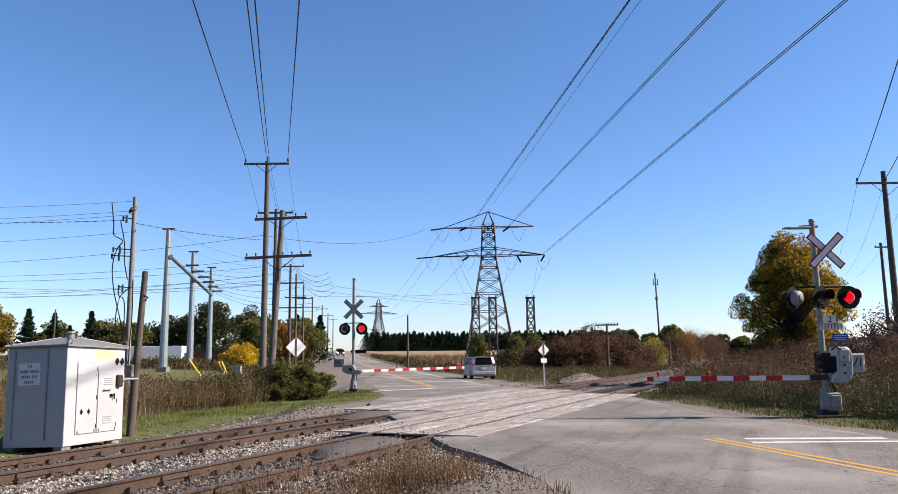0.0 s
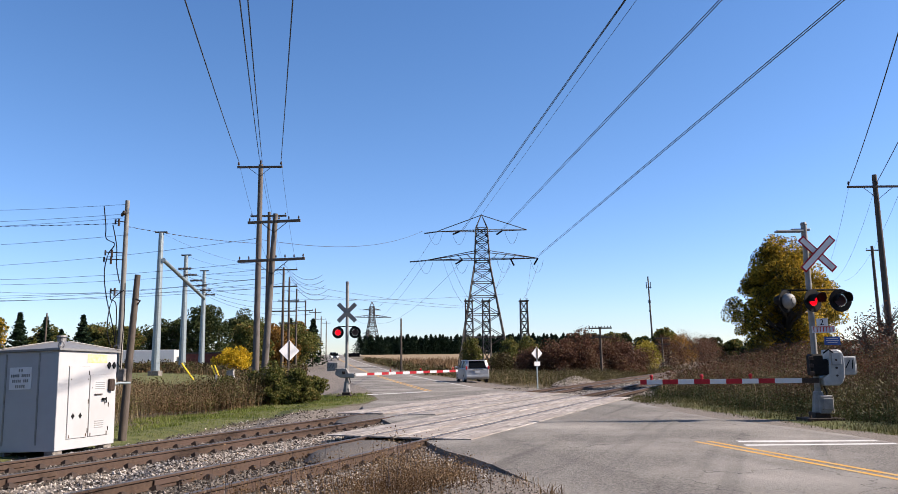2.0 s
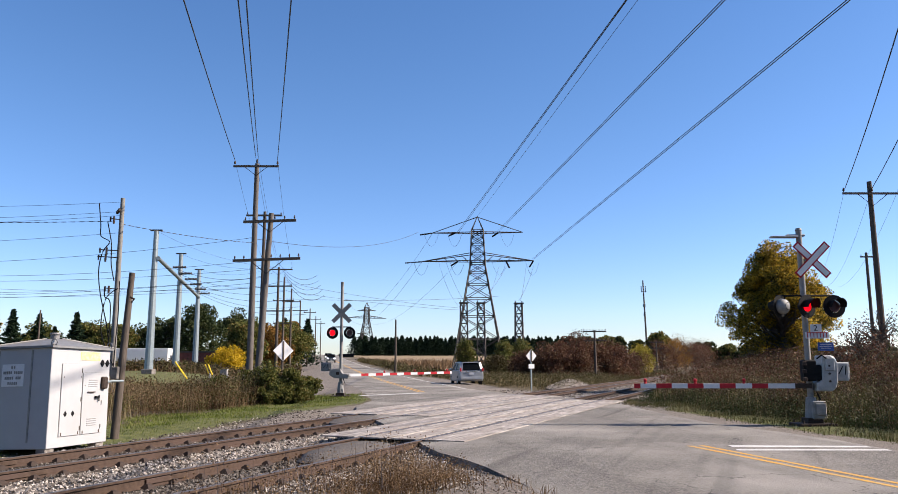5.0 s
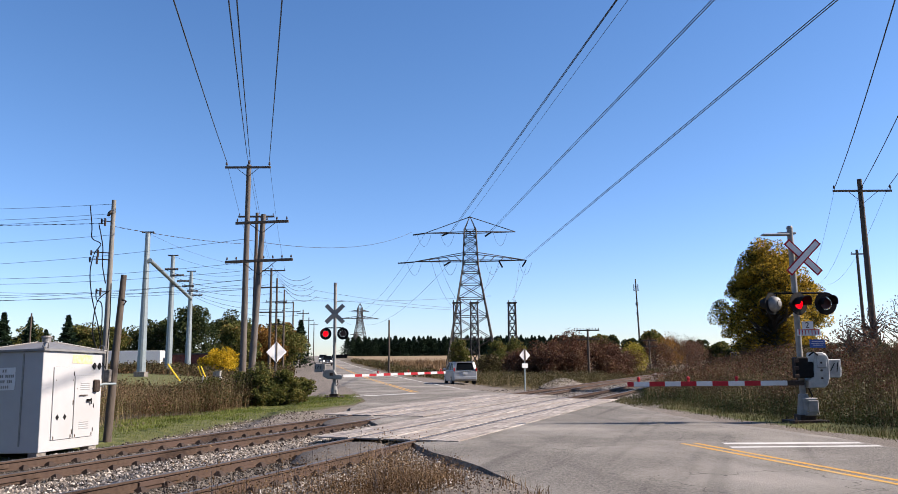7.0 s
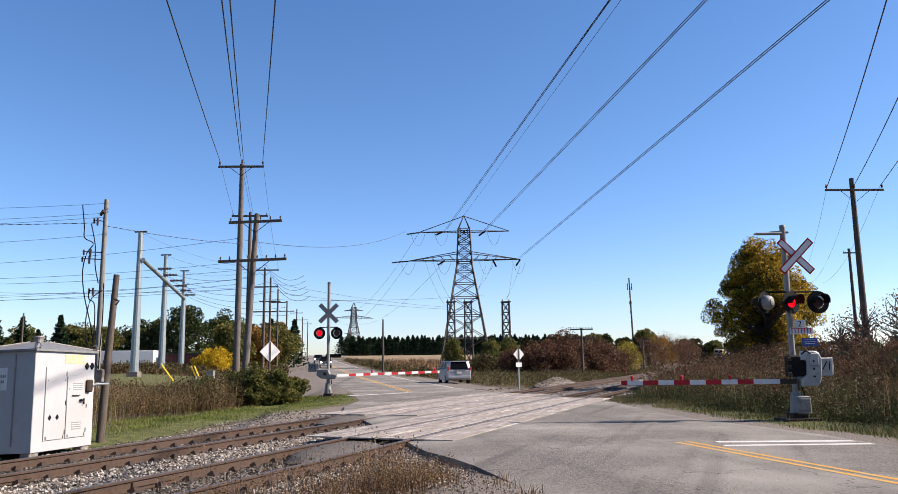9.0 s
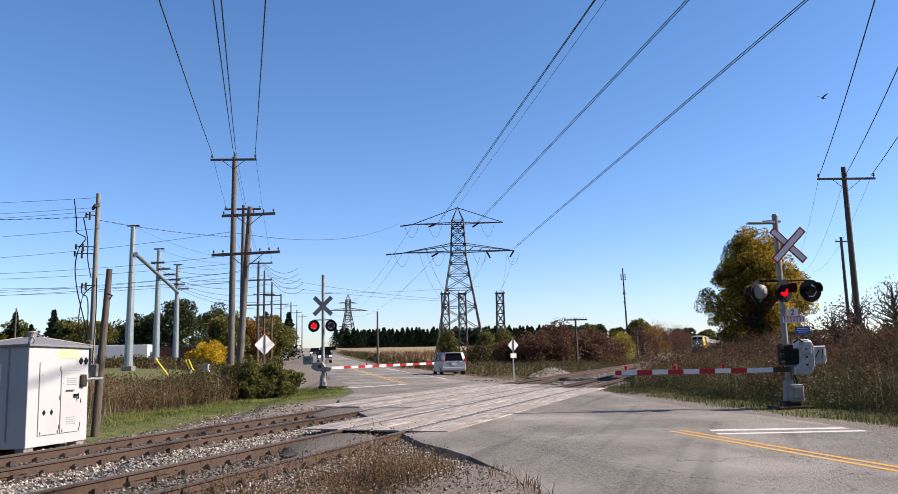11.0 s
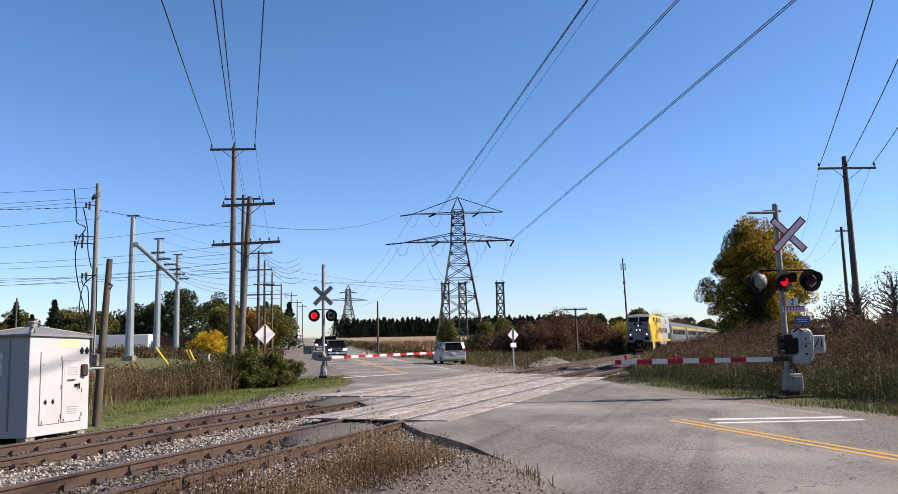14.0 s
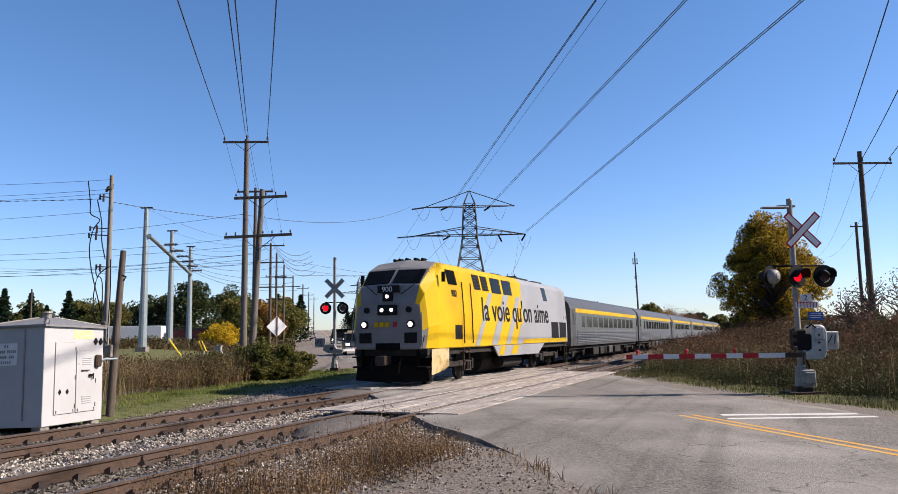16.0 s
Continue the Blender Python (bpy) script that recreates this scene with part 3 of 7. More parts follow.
def blades(name, xy, heights, width, mat_, label, category, lean=0.3, seed=1, z=None, kind="stuff"):
    """Grass blades and stems: a bent, tapering strip each."""
    g = np.random.default_rng(seed)
    xy = np.asarray(xy, float)
    n = len(xy)
    zz = (ground_z(xy[:, 0], xy[:, 1]) if z is None else np.asarray(z)) - 0.02
    p = np.stack([xy[:, 0], xy[:, 1], zz], 1)
    ang = g.uniform(0, 6.283, n)
    side = np.stack([np.cos(ang), np.sin(ang), 0 * ang], 1) * (np.broadcast_to(width, (n,))[:, None] / 2)
    la = g.uniform(0, 6.283, n)
    le = np.abs(g.normal(0, lean, n)) * heights
    tilt = np.stack([np.cos(la) * le, np.sin(la) * le, 0 * la], 1)
    up = np.stack([0 * la, 0 * la, heights], 1)
    mid = p + up * 0.55 + tilt * 0.35
    top = p + up + tilt
    v = np.stack([p - side, p + side, mid + side * 0.8, mid - side * 0.8, top], 1).reshape(-1, 3)
    o = np.arange(n)[:, None] * 5
    f = (o + np.array([[0, 1, 2, 3]])).tolist() + (o + np.array([[3, 2, 4]])).tolist()
    me = bpy.data.meshes.new(name)
    me.from_pydata(v.tolist(), [], f)
    me.materials.append(mat_)
    return tagged(new(name, me), label, category, kind=kind)


def stones(name, pts, sizes, mat_, label, seed=3):
    g = np.random.default_rng(seed)
    n = len(pts)
    base = np.array([(1, 0, 0), (0, 1, 0), (-1, 0, 0), (0, -1, 0), (0, 0, 1), (0, 0, -1)], float)
    v = base[None] * g.uniform(0.55, 1.2, (n, 6, 1)) + g.normal(0, 0.16, (n, 6, 3))
    a = g.uniform(0, 6.283, n)
    R = np.zeros((n, 3, 3))
    R[:, 0, 0], R[:, 0, 1], R[:, 1, 0], R[:, 1, 1], R[:, 2, 2] = np.cos(a), -np.sin(a), np.sin(a), np.cos(a), 0.8
    v = np.einsum("nij,nkj->nki", R, v) * np.asarray(sizes)[:, None, None] / 2 + np.asarray(pts)[:, None, :]
    fs = np.array([(0, 1, 4), (1, 2, 4), (2, 3, 4), (3, 0, 4), (1, 0, 5), (2, 1, 5), (3, 2, 5), (0, 3, 5)])
    me = bpy.data.meshes.new(name)
    me.from_pydata(v.reshape(-1, 3).tolist(), [], (fs[None] + np.arange(n)[:, None, None] * 6).reshape(-1, 3).tolist())
    me.materials.append(mat_)
    return tagged(new(name, me), label, "ballast", kind="stuff")


def build_ballast():
    g = np.random.default_rng(11)
    out, size, inner = [], [], []
    for s0, s1, dens in ((-2, 23, 250), (29, 60, 36), (60, 110, 8)):
        n = int((s1 - s0) * 11.8 * dens)
        s, d = g.uniform(s0, s1, n), g.uniform(4.2, 16.0, n)
        x, y = s * TU.x + d * TN.x, s * TU.y + d * TN.y
        q, e = x * RU.x + y * RU.y, x * RN.x + y * RN.y
        keep = (e < np.interp(q, LEFT_Q, LEFT_E) - 0.02) | (e > np.interp(q, RIGHT_Q, RIGHT_E) + 0.1)
        da, db = np.abs(d - FAR_TRACK), np.abs(d - NEAR_TRACK)
        near = np.minimum(da, db)
        keep &= (np.abs(near - 0.754) > 0.09) & (g.uniform(size=n) < np.where(near < 0.7, 0.8, 1.0))
        keep &= (g.uniform(size=n) < np.where(d < 6.0, 0.42, np.where(d > 14.4, 0.3, np.where(d > 13.4, 0.75, 1.0))))
        z = ground_z(x, y) + g.uniform(-0.02, 0.035, n) + np.where(near < 0.7, -0.015, 0.0)
        out.append(np.stack([x, y, z], 1)[keep])
        size.append((g.uniform(0.036, 0.08, n) * (1.0 if s0 < 25 else 1.5))[keep])
        inner.append(((near < 0.95) | (d > 13.3) & (g.uniform(size=n) < 0.5))[keep])
    for track in (FAR_TRACK, NEAR_TRACK):
        n = 5200
        s, d = g.uniform(-2, 20 if track == FAR_TRACK else 13.5, n), track + g.uniform(-0.66, 0.66, n)
        x, y = s * TU.x + d * TN.x, s * TU.y + d * TN.y
        out.append(np.stack([x, y, ground_z(x, y) + g.uniform(-0.015, 0.015, n)], 1))
        size.append(g.uniform(0.04, 0.085, n))
        inner.append(np.ones(n, bool))
    out, size, inner = np.concatenate(out), np.concatenate(size), np.concatenate(inner)
    stones("ballast", out[~inner], size[~inner], M_STONEPALE, "loose pale crushed stone ballast between the tracks")
    stones("oily_ballast", out[inner], size[inner], M_STONEDARK, "dark oily ballast stones between the rails", 5)


build_ballast()


# ---- equipment box ----
def equipment_box():
    w, l, h = 1.55, 2.16, 2.12
    a = math.degrees(math.atan2(0.4, 2.12))
    b = thing("equipment_box", "white steel railway equipment box with hipped grey roof", "equipment box", pose(-8.68, 17.22, -0.25, -1.2, -1.6, -a))
    M_SHADE = M_WHITE
    shell = part("body", Mesh().box((-w / 2, l / 2, h / 2 + 0.04), (w, l, h + 0.12)), M_SHADE, b, "white painted steel cabin", bevel=0.01)
    for x in (-0.15, -w + 0.15):
        for y in (0.16, l - 0.2):
            part("footing", Mesh().box((x, y, -0.08), (0.24, 0.3, 0.2)), M_OLDCONC, b, "stained concrete footing block", bevel=0.015)
    ov, zt = 0.06, 0.1 + h
    rf = Mesh()
    lo = [(ov, -ov, zt), (ov, l + ov, zt), (-w - ov, l + ov, zt), (-w - ov, -ov, zt)]
    lo2 = [(x, y, zt + 0.05) for x, y, z in lo]
    top = [(-w / 2 + 0.12, l / 2 - 0.12, zt + 0.27), (-w / 2 + 0.12, l / 2 + 0.12, zt + 0.27), (-w / 2 - 0.12, l / 2 + 0.12, zt + 0.27), (-w / 2 - 0.12, l / 2 - 0.12, zt + 0.27)]
    rf.loft([lo, lo2, top])
    roof = part("roof", rf, M_ALUROOF, b, "hipped galvanised roof")
    part("vent", Mesh().tube([(-w / 2, l / 2, zt + 0.24), (-w / 2, l / 2, zt + 0.38)], 0.1, 14).tube([(-w / 2, l / 2, zt + 0.38), (-w / 2, l / 2, zt + 0.42)], [0.13, 0.11], 14), M_ALUROOF, roof, "round roof vent")
    for p in ((0.0, 0.05), (0.0, l - 0.05), (-w, 0.05)):
        ring = [(p[0] + 0.075 * math.cos(k * 0.5236), p[1], zt + 0.12 + 0.075 * math.sin(k * 0.5236)) for k in range(13)]
        part("lifting_ring", Mesh().tube(ring, 0.014, 6), M_ALUROOF, roof, "round lifting ring")
    # doors on the sunlit side
    for y0, y1, z0, z1 in ((0.36, 1.08, 0.22, 1.86), (1.12, 1.86, 0.22, 1.66)):
        d = part("door", Mesh().box((0.012, (y0 + y1) / 2, (z0 + z1) / 2), (0.024, y1 - y0, z1 - z0)), M_WHITE, b, "white steel door", bevel=0.006)
        for z in (z0 + 0.15, (z0 + z1) / 2, z1 - 0.15):
            part("hinge", Mesh().tube([(0.028, y1 - 0.02, z - 0.05), (0.028, y1 - 0.02, z + 0.05)], 0.011, 8), M_IRON, d, "dark worn hinge")
        # grey strips carry the shadow of the door gap as colour
        part("door_gap", Mesh().box((0.002, (y0 + y1) / 2, z0 - 0.004), (0.006, y1 - y0 + 0.016, 0.006)).box((0.002, (y0 + y1) / 2, z1 + 0.004), (0.006, y1 - y0 + 0.016, 0.006)).box((0.002, y0 - 0.004, (z0 + z1) / 2), (0.006, 0.006, z1 - z0)).box((0.002, y1 + 0.004, (z0 + z1) / 2), (0.006, 0.006, z1 - z0)), M_PAINTGREY, d, "narrow grey strip with the door gap's shadow in its colour")
        for i in range(4):
            for zz in ((z0 + 0.2, z1 - 0.32) if y0 > 1 else ()):
                part("louvre", Mesh().box((0.028, (y0 + y1) / 2, zz + i * 0.05), (0.012, 0.34, 0.022), Matrix.Rotation(radians(25), 4, "Y")), M_WHITE, d)
        for yy in (y0 + 0.06, y1 - 0.06):
            part("rust_spot", Mesh().box((0.0255, yy, z0 + 0.05), (0.003, 0.035, 0.07), ch=0.0).box((0.0255, yy + 0.01, z1 - 0.3), (0.003, 0.02, 0.03)), M_RAIL, d, "rusty scuffed patch")
    part("handle", Mesh().box((0.06, 1.62, 1.08), (0.05, 0.12, 0.05)).tube([(0.06, 1.7, 1.12), (0.06, 1.7, 0.98)], 0.016), M_BLACK, b, "black latch handle")
    part("handle", Mesh().box((0.045, 1.42, 1.2), (0.02, 0.28, 0.025)), M_IRON, b, "dark bar handle")
    # junction box and conduit at the far edge
    part("junction_box", Mesh().box((0.06, 1.88, 1.42), (0.1, 0.2, 0.3)), M_IRON, b, "dark round-cornered junction box", bevel=0.03)
    part("conduit", Mesh().tube([(0.05, 1.92, 1.42), (0.05, 2.2, 1.46), (0.1, 2.6, 1.46)], 0.03, 8), M_GALV, b, "short conduit")
    # diamond marks and sticker
    def diamonds(y, z, r, gap):
        for k in (-1, 1):
            c = y + k * gap / 2
            ms = Mesh().add([(0.03, c - r * 0.85, z), (0.03, c, z - r), (0.03, c + r * 0.85, z), (0.03, c, z + r), (0.001, c - r * 0.85, z), (0.001, c, z - r), (0.001, c + r * 0.85, z), (0.001, c, z + r)], [(0, 1, 2, 3), (4, 5, 1, 0), (5, 6, 2, 1), (6, 7, 3, 2), (7, 4, 0, 3)])
            part("diamond_mark", ms, M_BLACK, b, "black diamond mark")
    diamonds(0.66, 0.72, 0.07, 0.26)
    diamonds(1.93, 1.9, 0.085, 0.2)
    part("sticker", Mesh().box((0.004, 1.38, 2.06), (0.008, 0.74, 0.2)), mat("faded_yellow_sticker", (0.62, 0.47, 0.12), (0.7, 0.6, 0.3), 9, 0.7), b, "faded yellow sticker")
    # notice on the shaded side, its lines unreadable
    sg = part("notice", Mesh().box((-0.95, -0.008, 1.62), (0.56, 0.016, 0.5)), M_SIGNW, b, "white notice plate")
    for i, wd in enumerate((0.13, 0.5, 0.42, 0.26)):
        n = max(2, int(wd / 0.045))
        for k in range(n):
            if k % 6 != 5:
                part("notice_mark", Mesh().box((-0.95 - wd / 2 + wd * (k + 0.5) / n, -0.019, 1.8 - i * 0.12), (0.03, 0.006, 0.065)), M_PAINTGREY, sg, "unreadable grey mark")
    for x in (-0.49, -1.34):
        part("seam", Mesh().box((x, -0.008, 1.15), (0.035, 0.016, 2.05)), M_PAINTGREY, b, "vertical panel seam")
    for y in (0.0, l):
        for x in (0.0, -w):
            part("roof_rib", Mesh().tube([(x + (ov if x == 0 else -ov), y + (ov if y else -ov), zt + 0.06), (-w / 2 + (0.12 if x == 0 else -0.12), l / 2 + (0.12 if y else -0.12), zt + 0.275)], 0.022, 6), M_PAINTGREY, roof, "pale roof rib")


equipment_box()


# ---- crossing signals with gates ----
def crossing_signal(m, lamps, arm_to, front, label, zs):
    """A mast with crossbuck, flashing lamps, gate machine and lowered arm. lamps: (x, yaw); arm_to: tip in its own space."""
    sg = thing("crossing_signal", label, "crossing signal", m, "level crossing signals")
    H, zx, zl, za = zs
    part("base_plate", Mesh().box((0, 0, 0.04), (0.95, 0.7, 0.08)).box((0, 0, 0.14), (0.4, 0.4, 0.16)), M_IRON, sg, "rusty steel base plate", bevel=0.01)
    part("base_casting", (Mesh().box((0.1, -0.08, 0.42), (0.36, 0.34, 0.46)) if front else Mesh().box((0, 0, 0.3), (0.3, 0.3, 0.24))).tube([(0, 0, 0.1), (0, 0, 0.75)], [0.19, 0.12], 12), M_PAINTGREY, sg, "grey junction base", bevel=0.02)
    part("mast", Mesh().tube([(0, 0, 0.1), (0, 0, H)], 0.078, 14).tube([(0, 0, H), (0, 0, H + 0.06)], [0.088, 0.07], 14), M_PAINTGREY, sg, "weathered grey steel mast", smooth=True)
    # crossbuck
    buck = thing("crossbuck", "", "")
    buck.parent = sg
    bx = 0.25 if front else 0.0
    face = -0.13 if front else -0.11
    for k in (-1, 1):
        rot = Matrix.Rotation(radians(45 * k), 4, "Y")
        off = 0.012 * k
        bl = part("blade", Mesh().box((0, 0, 0), (1.22, 0.012, 0.21), rot), M_RED if front else M_PAINTGREY, buck, "", at=pose(bx, face + off, zx))
        if front:
            part("blade_face", Mesh().box((0, -0.008, 0), (1.13, 0.006, 0.135), rot), M_SIGNW, bl, "white reflective face")
    part("bracket", Mesh().box((bx / 2, face / 2 + 0.03, zx), (abs(bx) + 0.1, 0.06, 0.06)), M_GALV, buck)
    # lamps
    part("cross_arm", Mesh().tube([(min(l[0] for l in lamps) - 0.05, 0, zl + 0.3), (max(l[0] for l in lamps) + 0.02, 0, zl + 0.3)], 0.025, 8), M_BLACK, sg, "black lamp arm")
    made = []
    for x, yaw, lit in lamps:
        lp = part("lamp", Mesh().tube([(0, -0.0175, 0), (0, 0.2, 0)], [0.16, 0.1], 16).tube([(0, 0.1, 0.12), (0, 0.14, 0.3)], 0.02, 6), M_BLACK, sg, "flashing lamp", at=pose(x, -0.16, zl, 0, 0, yaw))
        ring = Mesh()
        n = 28
        for r0, r1, y0, y1 in ((0.165, 0.305 if front else 0.29, -0.03, -0.02),):
            rr = [[(r0 * math.cos(6.28319 * j / n), y0, r0 * math.sin(6.28319 * j / n)) for j in range(n)], [(r1 * math.cos(6.28319 * j / n), y0, r1 * math.sin(6.28319 * j / n)) for j in range(n)], [(r1 * math.cos(6.28319 * j / n), y1, r1 * math.sin(6.28319 * j / n)) for j in range(n)], [(r0 * math.cos(6.28319 * j / n), y1, r0 * math.sin(6.28319 * j / n)) for j in range(n)]]
            ring.loft(rr + [rr[0]], caps=False)
        part("target", ring, M_BLACK, lp, "round black backing disc")
        if lit is None:
            part("housing", Mesh().ball((0, 0.04, 0), 0.21, 20, 10, (1, 0.85, 1)), M_PAINTGREY, lp, "domed grey lamp housing", smooth=True)
            part("hood", Mesh().tube([(0, -0.04, 0.05), (0, -0.32, 0.03)], [0.18, 0.12], 12), M_BLACK, lp)
            continue
        hood = Mesh()
        rings = []
        for y, r in ((-0.03, 0.185), (-0.32, 0.205)):
            rings.append([(r * math.cos(radians(a)), y - (0.0 if y > -0.1 else 0.10 * math.sin(radians(max(0, a))) - 0.05), r * math.sin(radians(a))) for a in range(-10, 191, 10)] + [((r - 0.008) * math.cos(radians(a)), y - (0.0 if y > -0.1 else 0.10 * math.sin(radians(max(0, a))) - 0.05), (r - 0.008) * math.sin(radians(a))) for a in range(190, -11, -10)])
        hood.loft(rings)
        part("hood", hood, M_BLACK, lp, "black hood")
        disc = Mesh()
        disc.tube([(0, 0.004, 0), (0, 0.012, 0)], 0.15, 20)
        disc.k = 1
        disc.tube([(0, -0.012, 0), (0, -0.003, 0)], 0.135, 20)
        lens = part("lens", disc, [M_UNLIT, M_LIT], lp, "red lens", at=pose(0, -0.03, 0))
        made.append((lens, lit))
    # gate machine
    paint = M_ALU if front else M_PAINTGREY
    if front:
        pr = [(0.08, -0.14), (0.48, -0.14), (0.58, -0.06), (0.64, 0.1), (0.66, 0.6), (0.6, 0.74), (0.5, 0.79), (0.28, 0.79), (0.24, 0.4), (0.2, 0.14), (0.08, 0.08)]
    else:
        pr = [(-0.55, 0.02), (-0.3, -0.13), (0.38, -0.16), (0.46, 0.0), (0.3, 0.08), (0.12, 0.08), (0.0, 0.32), (-0.4, 0.32), (-0.52, 0.22)]
    gm = part("gate_machine", Mesh().loft([[(x, -0.24, za + z) for x, z in pr], [(x, 0.22, za + z) for x, z in pr]]), paint, sg, "dented grey gate machine case", bevel=0.025)
    if front:
        part("bracket", Mesh().box((-0.06, -0.1, za + 0.4), (0.34, 0.28, 0.56)).box((0.14, -0.12, za + 0.34), (0.22, 0.24, 0.42)), M_BLACK, gm, "black pivot bracket", bevel=0.04)
        for z in (0.18, 0.38, 0.58):
            part("rib", Mesh().box((-0.24, -0.27, za + z), (0.1, 0.06, 0.1)), M_IRON, gm, "bolted bracket rib", bevel=0.01)
            part("latch", Mesh().tube([(0.42, -0.24, za + z - 0.06), (0.42, -0.275, za + z - 0.06)], 0.028, 8), M_IRON, gm)
        part("cover", Mesh().box((0.44, -0.25, za + 0.56), (0.26, 0.03, 0.34)), paint, gm, "bolted case cover", bevel=0.02)
        part("conduit", Mesh().tube([(0.34, -0.28, za + 0.72), (0.2, -0.34, za + 0.8), (0.08, -0.3, za + 0.7)], 0.022, 6), M_BLACK, gm)
        cx, cz, cwid, chgt = 0.95, 0.36, 0.46, 0.48
    else:
        part("latch", Mesh().box((-0.12, -0.25, za + 0.1), (0.16, 0.03, 0.14)), M_IRON, gm, bevel=0.01)
        cx, cz, cwid, chgt = -0.72, 0.4, 0.5, 0.4
    cw = part("counterweight", Mesh().box((cx - 0.06, 0.06, za + cz), (cwid * 0.8, 0.09, chgt)).box((cx, 0.2, za + cz + 0.02), (cwid, 0.1, chgt * 0.95)).tube([(cx * 0.3, 0.14, za + cz * 0.4), (cx * 1.2, 0.14, za + cz)], 0.045, 8), paint, sg, "pale counterweight plates", bevel=0.03)
    for x, r_ in ((-0.16, 8), (-0.04, 30), (0.09, 8)):
        part("stripe_mark", Mesh().box((0, 0, 0), (0.025, 0.006, chgt * 0.5), Matrix.Rotation(radians(r_), 4, "Y")), M_BLACK, cw, at=pose(cx - 0.05 + x, 0.011, za + cz + 0.04))
    for x in (-0.36, 0.36):
        for y in (-0.26, 0.26):
            part("anchor_bolt", Mesh().tube([(x, y, 0.05), (x, y, 0.16)], 0.022, 6), M_IRON, sg)
    if front:
        part("base_lid", Mesh().box((0.12, -0.265, 0.44), (0.26, 0.03, 0.3)), M_PAINTGREY, sg, "bolted base lid", bevel=0.01)
    p0, p1 = Vector((-0.12 if arm_to[0] < 0 else 0.12, -0.16, za)), Vector(arm_to)
    dv = (p1 - p0)
    L = dv.length
    am = Matrix.Translation(p0) @ dv.to_track_quat("X", "Z").to_matrix().to_4x4()
    arm = part("gate_arm", Mesh().box((0.12, 0, 0), (0.42, 0.06, 0.13)), M_IRON, sg, "striped gate arm lowered across the lane", at=am)
    x, i = 0.3, 0
    while x < L - 0.05:
        w = min(0.70 if i == 0 else 0.41, L - x)
        part("stripe", Mesh().box((x + w / 2, 0, 0), (w, 0.035, 0.125)), M_RED if i % 2 else M_SIGNW, arm, "red band" if i % 2 else "white band")
        x, i = x + w, i + 1
    for x in (L * 0.36, L * 0.64, L - 0.3):
        part("arm_light", Mesh().tube([(x, 0, 0.06), (x, 0, 0.11)], 0.035, 8).ball((x, 0, 0.15), 0.05, 10, 6), M_RED, arm, "small red arm light")
    part("cable", Mesh().tube([(0.12, -0.05, za - 0.1), (0.2, -0.1, za - 0.35), (0.06, -0.06, za - 0.55), (0.05, -0.05, 0.6)], 0.022, 6), M_BLACK, sg, "black cable")
    return sg, made


LENSES = []
right_signal, lens = crossing_signal(
    pose(9.82, 20.0, -0.06, 0, 0, 0), [(0.72, 2, 0), (-0.02, 22, 1), (-0.69, 212, None)], (-4.5, 0.62, 1.03), True,
    "grey crossing signal with red-edged crossbuck and lowered striped gate", (5.2, 4.38, 3.12, 1.04))
LENSES += lens
left_signal, lens = crossing_signal(
    pose(-4.77, 37.4, -0.06, 0, 0, 0), [(0.42, -8, 0), (-0.42, -8, 1)], (5.5, 3.4, 1.14), False,
    "grey crossing signal seen from behind with lowered gate", (5.6, 4.1, 3.12, 1.06))
LENSES += lens
# extras of the right-hand signal
lum = part("street_light", Mesh().box((-0.42, 0, 5.02), (0.72, 0.2, 0.05)).box((-0.1, 0, 5.06), (0.5, 0.12, 0.06)), M_ALU, right_signal, "flat grey lamp head", bevel=0.015)
plate = part("track_count_sign", Mesh().box((0.24, -0.11, 2.36), (0.62, 0.012, 0.17)).box((0.22, -0.11, 2.55), (0.3, 0.012, 0.2)), M_SIGNW, right_signal, "white sign with a 2 over track bars")
for i in range(7):
    part("sign_bar", Mesh().box((-0.02 + i * 0.085, -0.12, 2.36), (0.018, 0.008, 0.12)), M_RED, plate)
part("sign_bar", Mesh().box((0.24, -0.12, 2.43), (0.56, 0.008, 0.018)), M_RED, plate)
part("number", letters("2", 0.22), M_BLACK, plate, at=pose(0.15, -0.122, 2.48)).data.materials.append(M_BLACK)
bs = part("information_sign", Mesh().box((0.45, -0.1, 2.06), (0.42, 0.012, 0.22)), M_BLUE, right_signal, "blue notice with white lines")
for i, wd in enumerate((0.3, 0.34, 0.26)):
    part("notice_line", Mesh().box((0.45, -0.108, 2.12 - i * 0.05), (wd, 0.005, 0.012)), M_SIGNW, bs)
part("side_arm", Mesh().tube([(0, 0, 4.72), (0.55, 0, 4.74)], 0.02, 6), M_GALV, left_signal)
part("side_sign", Mesh().box((0.25, 0, 2.02), (0.75, 0.02, 0.17)), M_BLACK, left_signal, "dark sign seen from behind")


# ---- poles, wires and masts ----
def insulator(ms, p, h=0.2, r=0.05):
    x, y, z = p
    ms.tube([(x, y, z), (x, y, z + h * 0.4)], 0.02, 6)
    ms.tube([(x, y, z + h * 0.35), (x, y, z + h * 0.6), (x, y, z + h)], [r, r * 0.9, r * 0.5], 8)


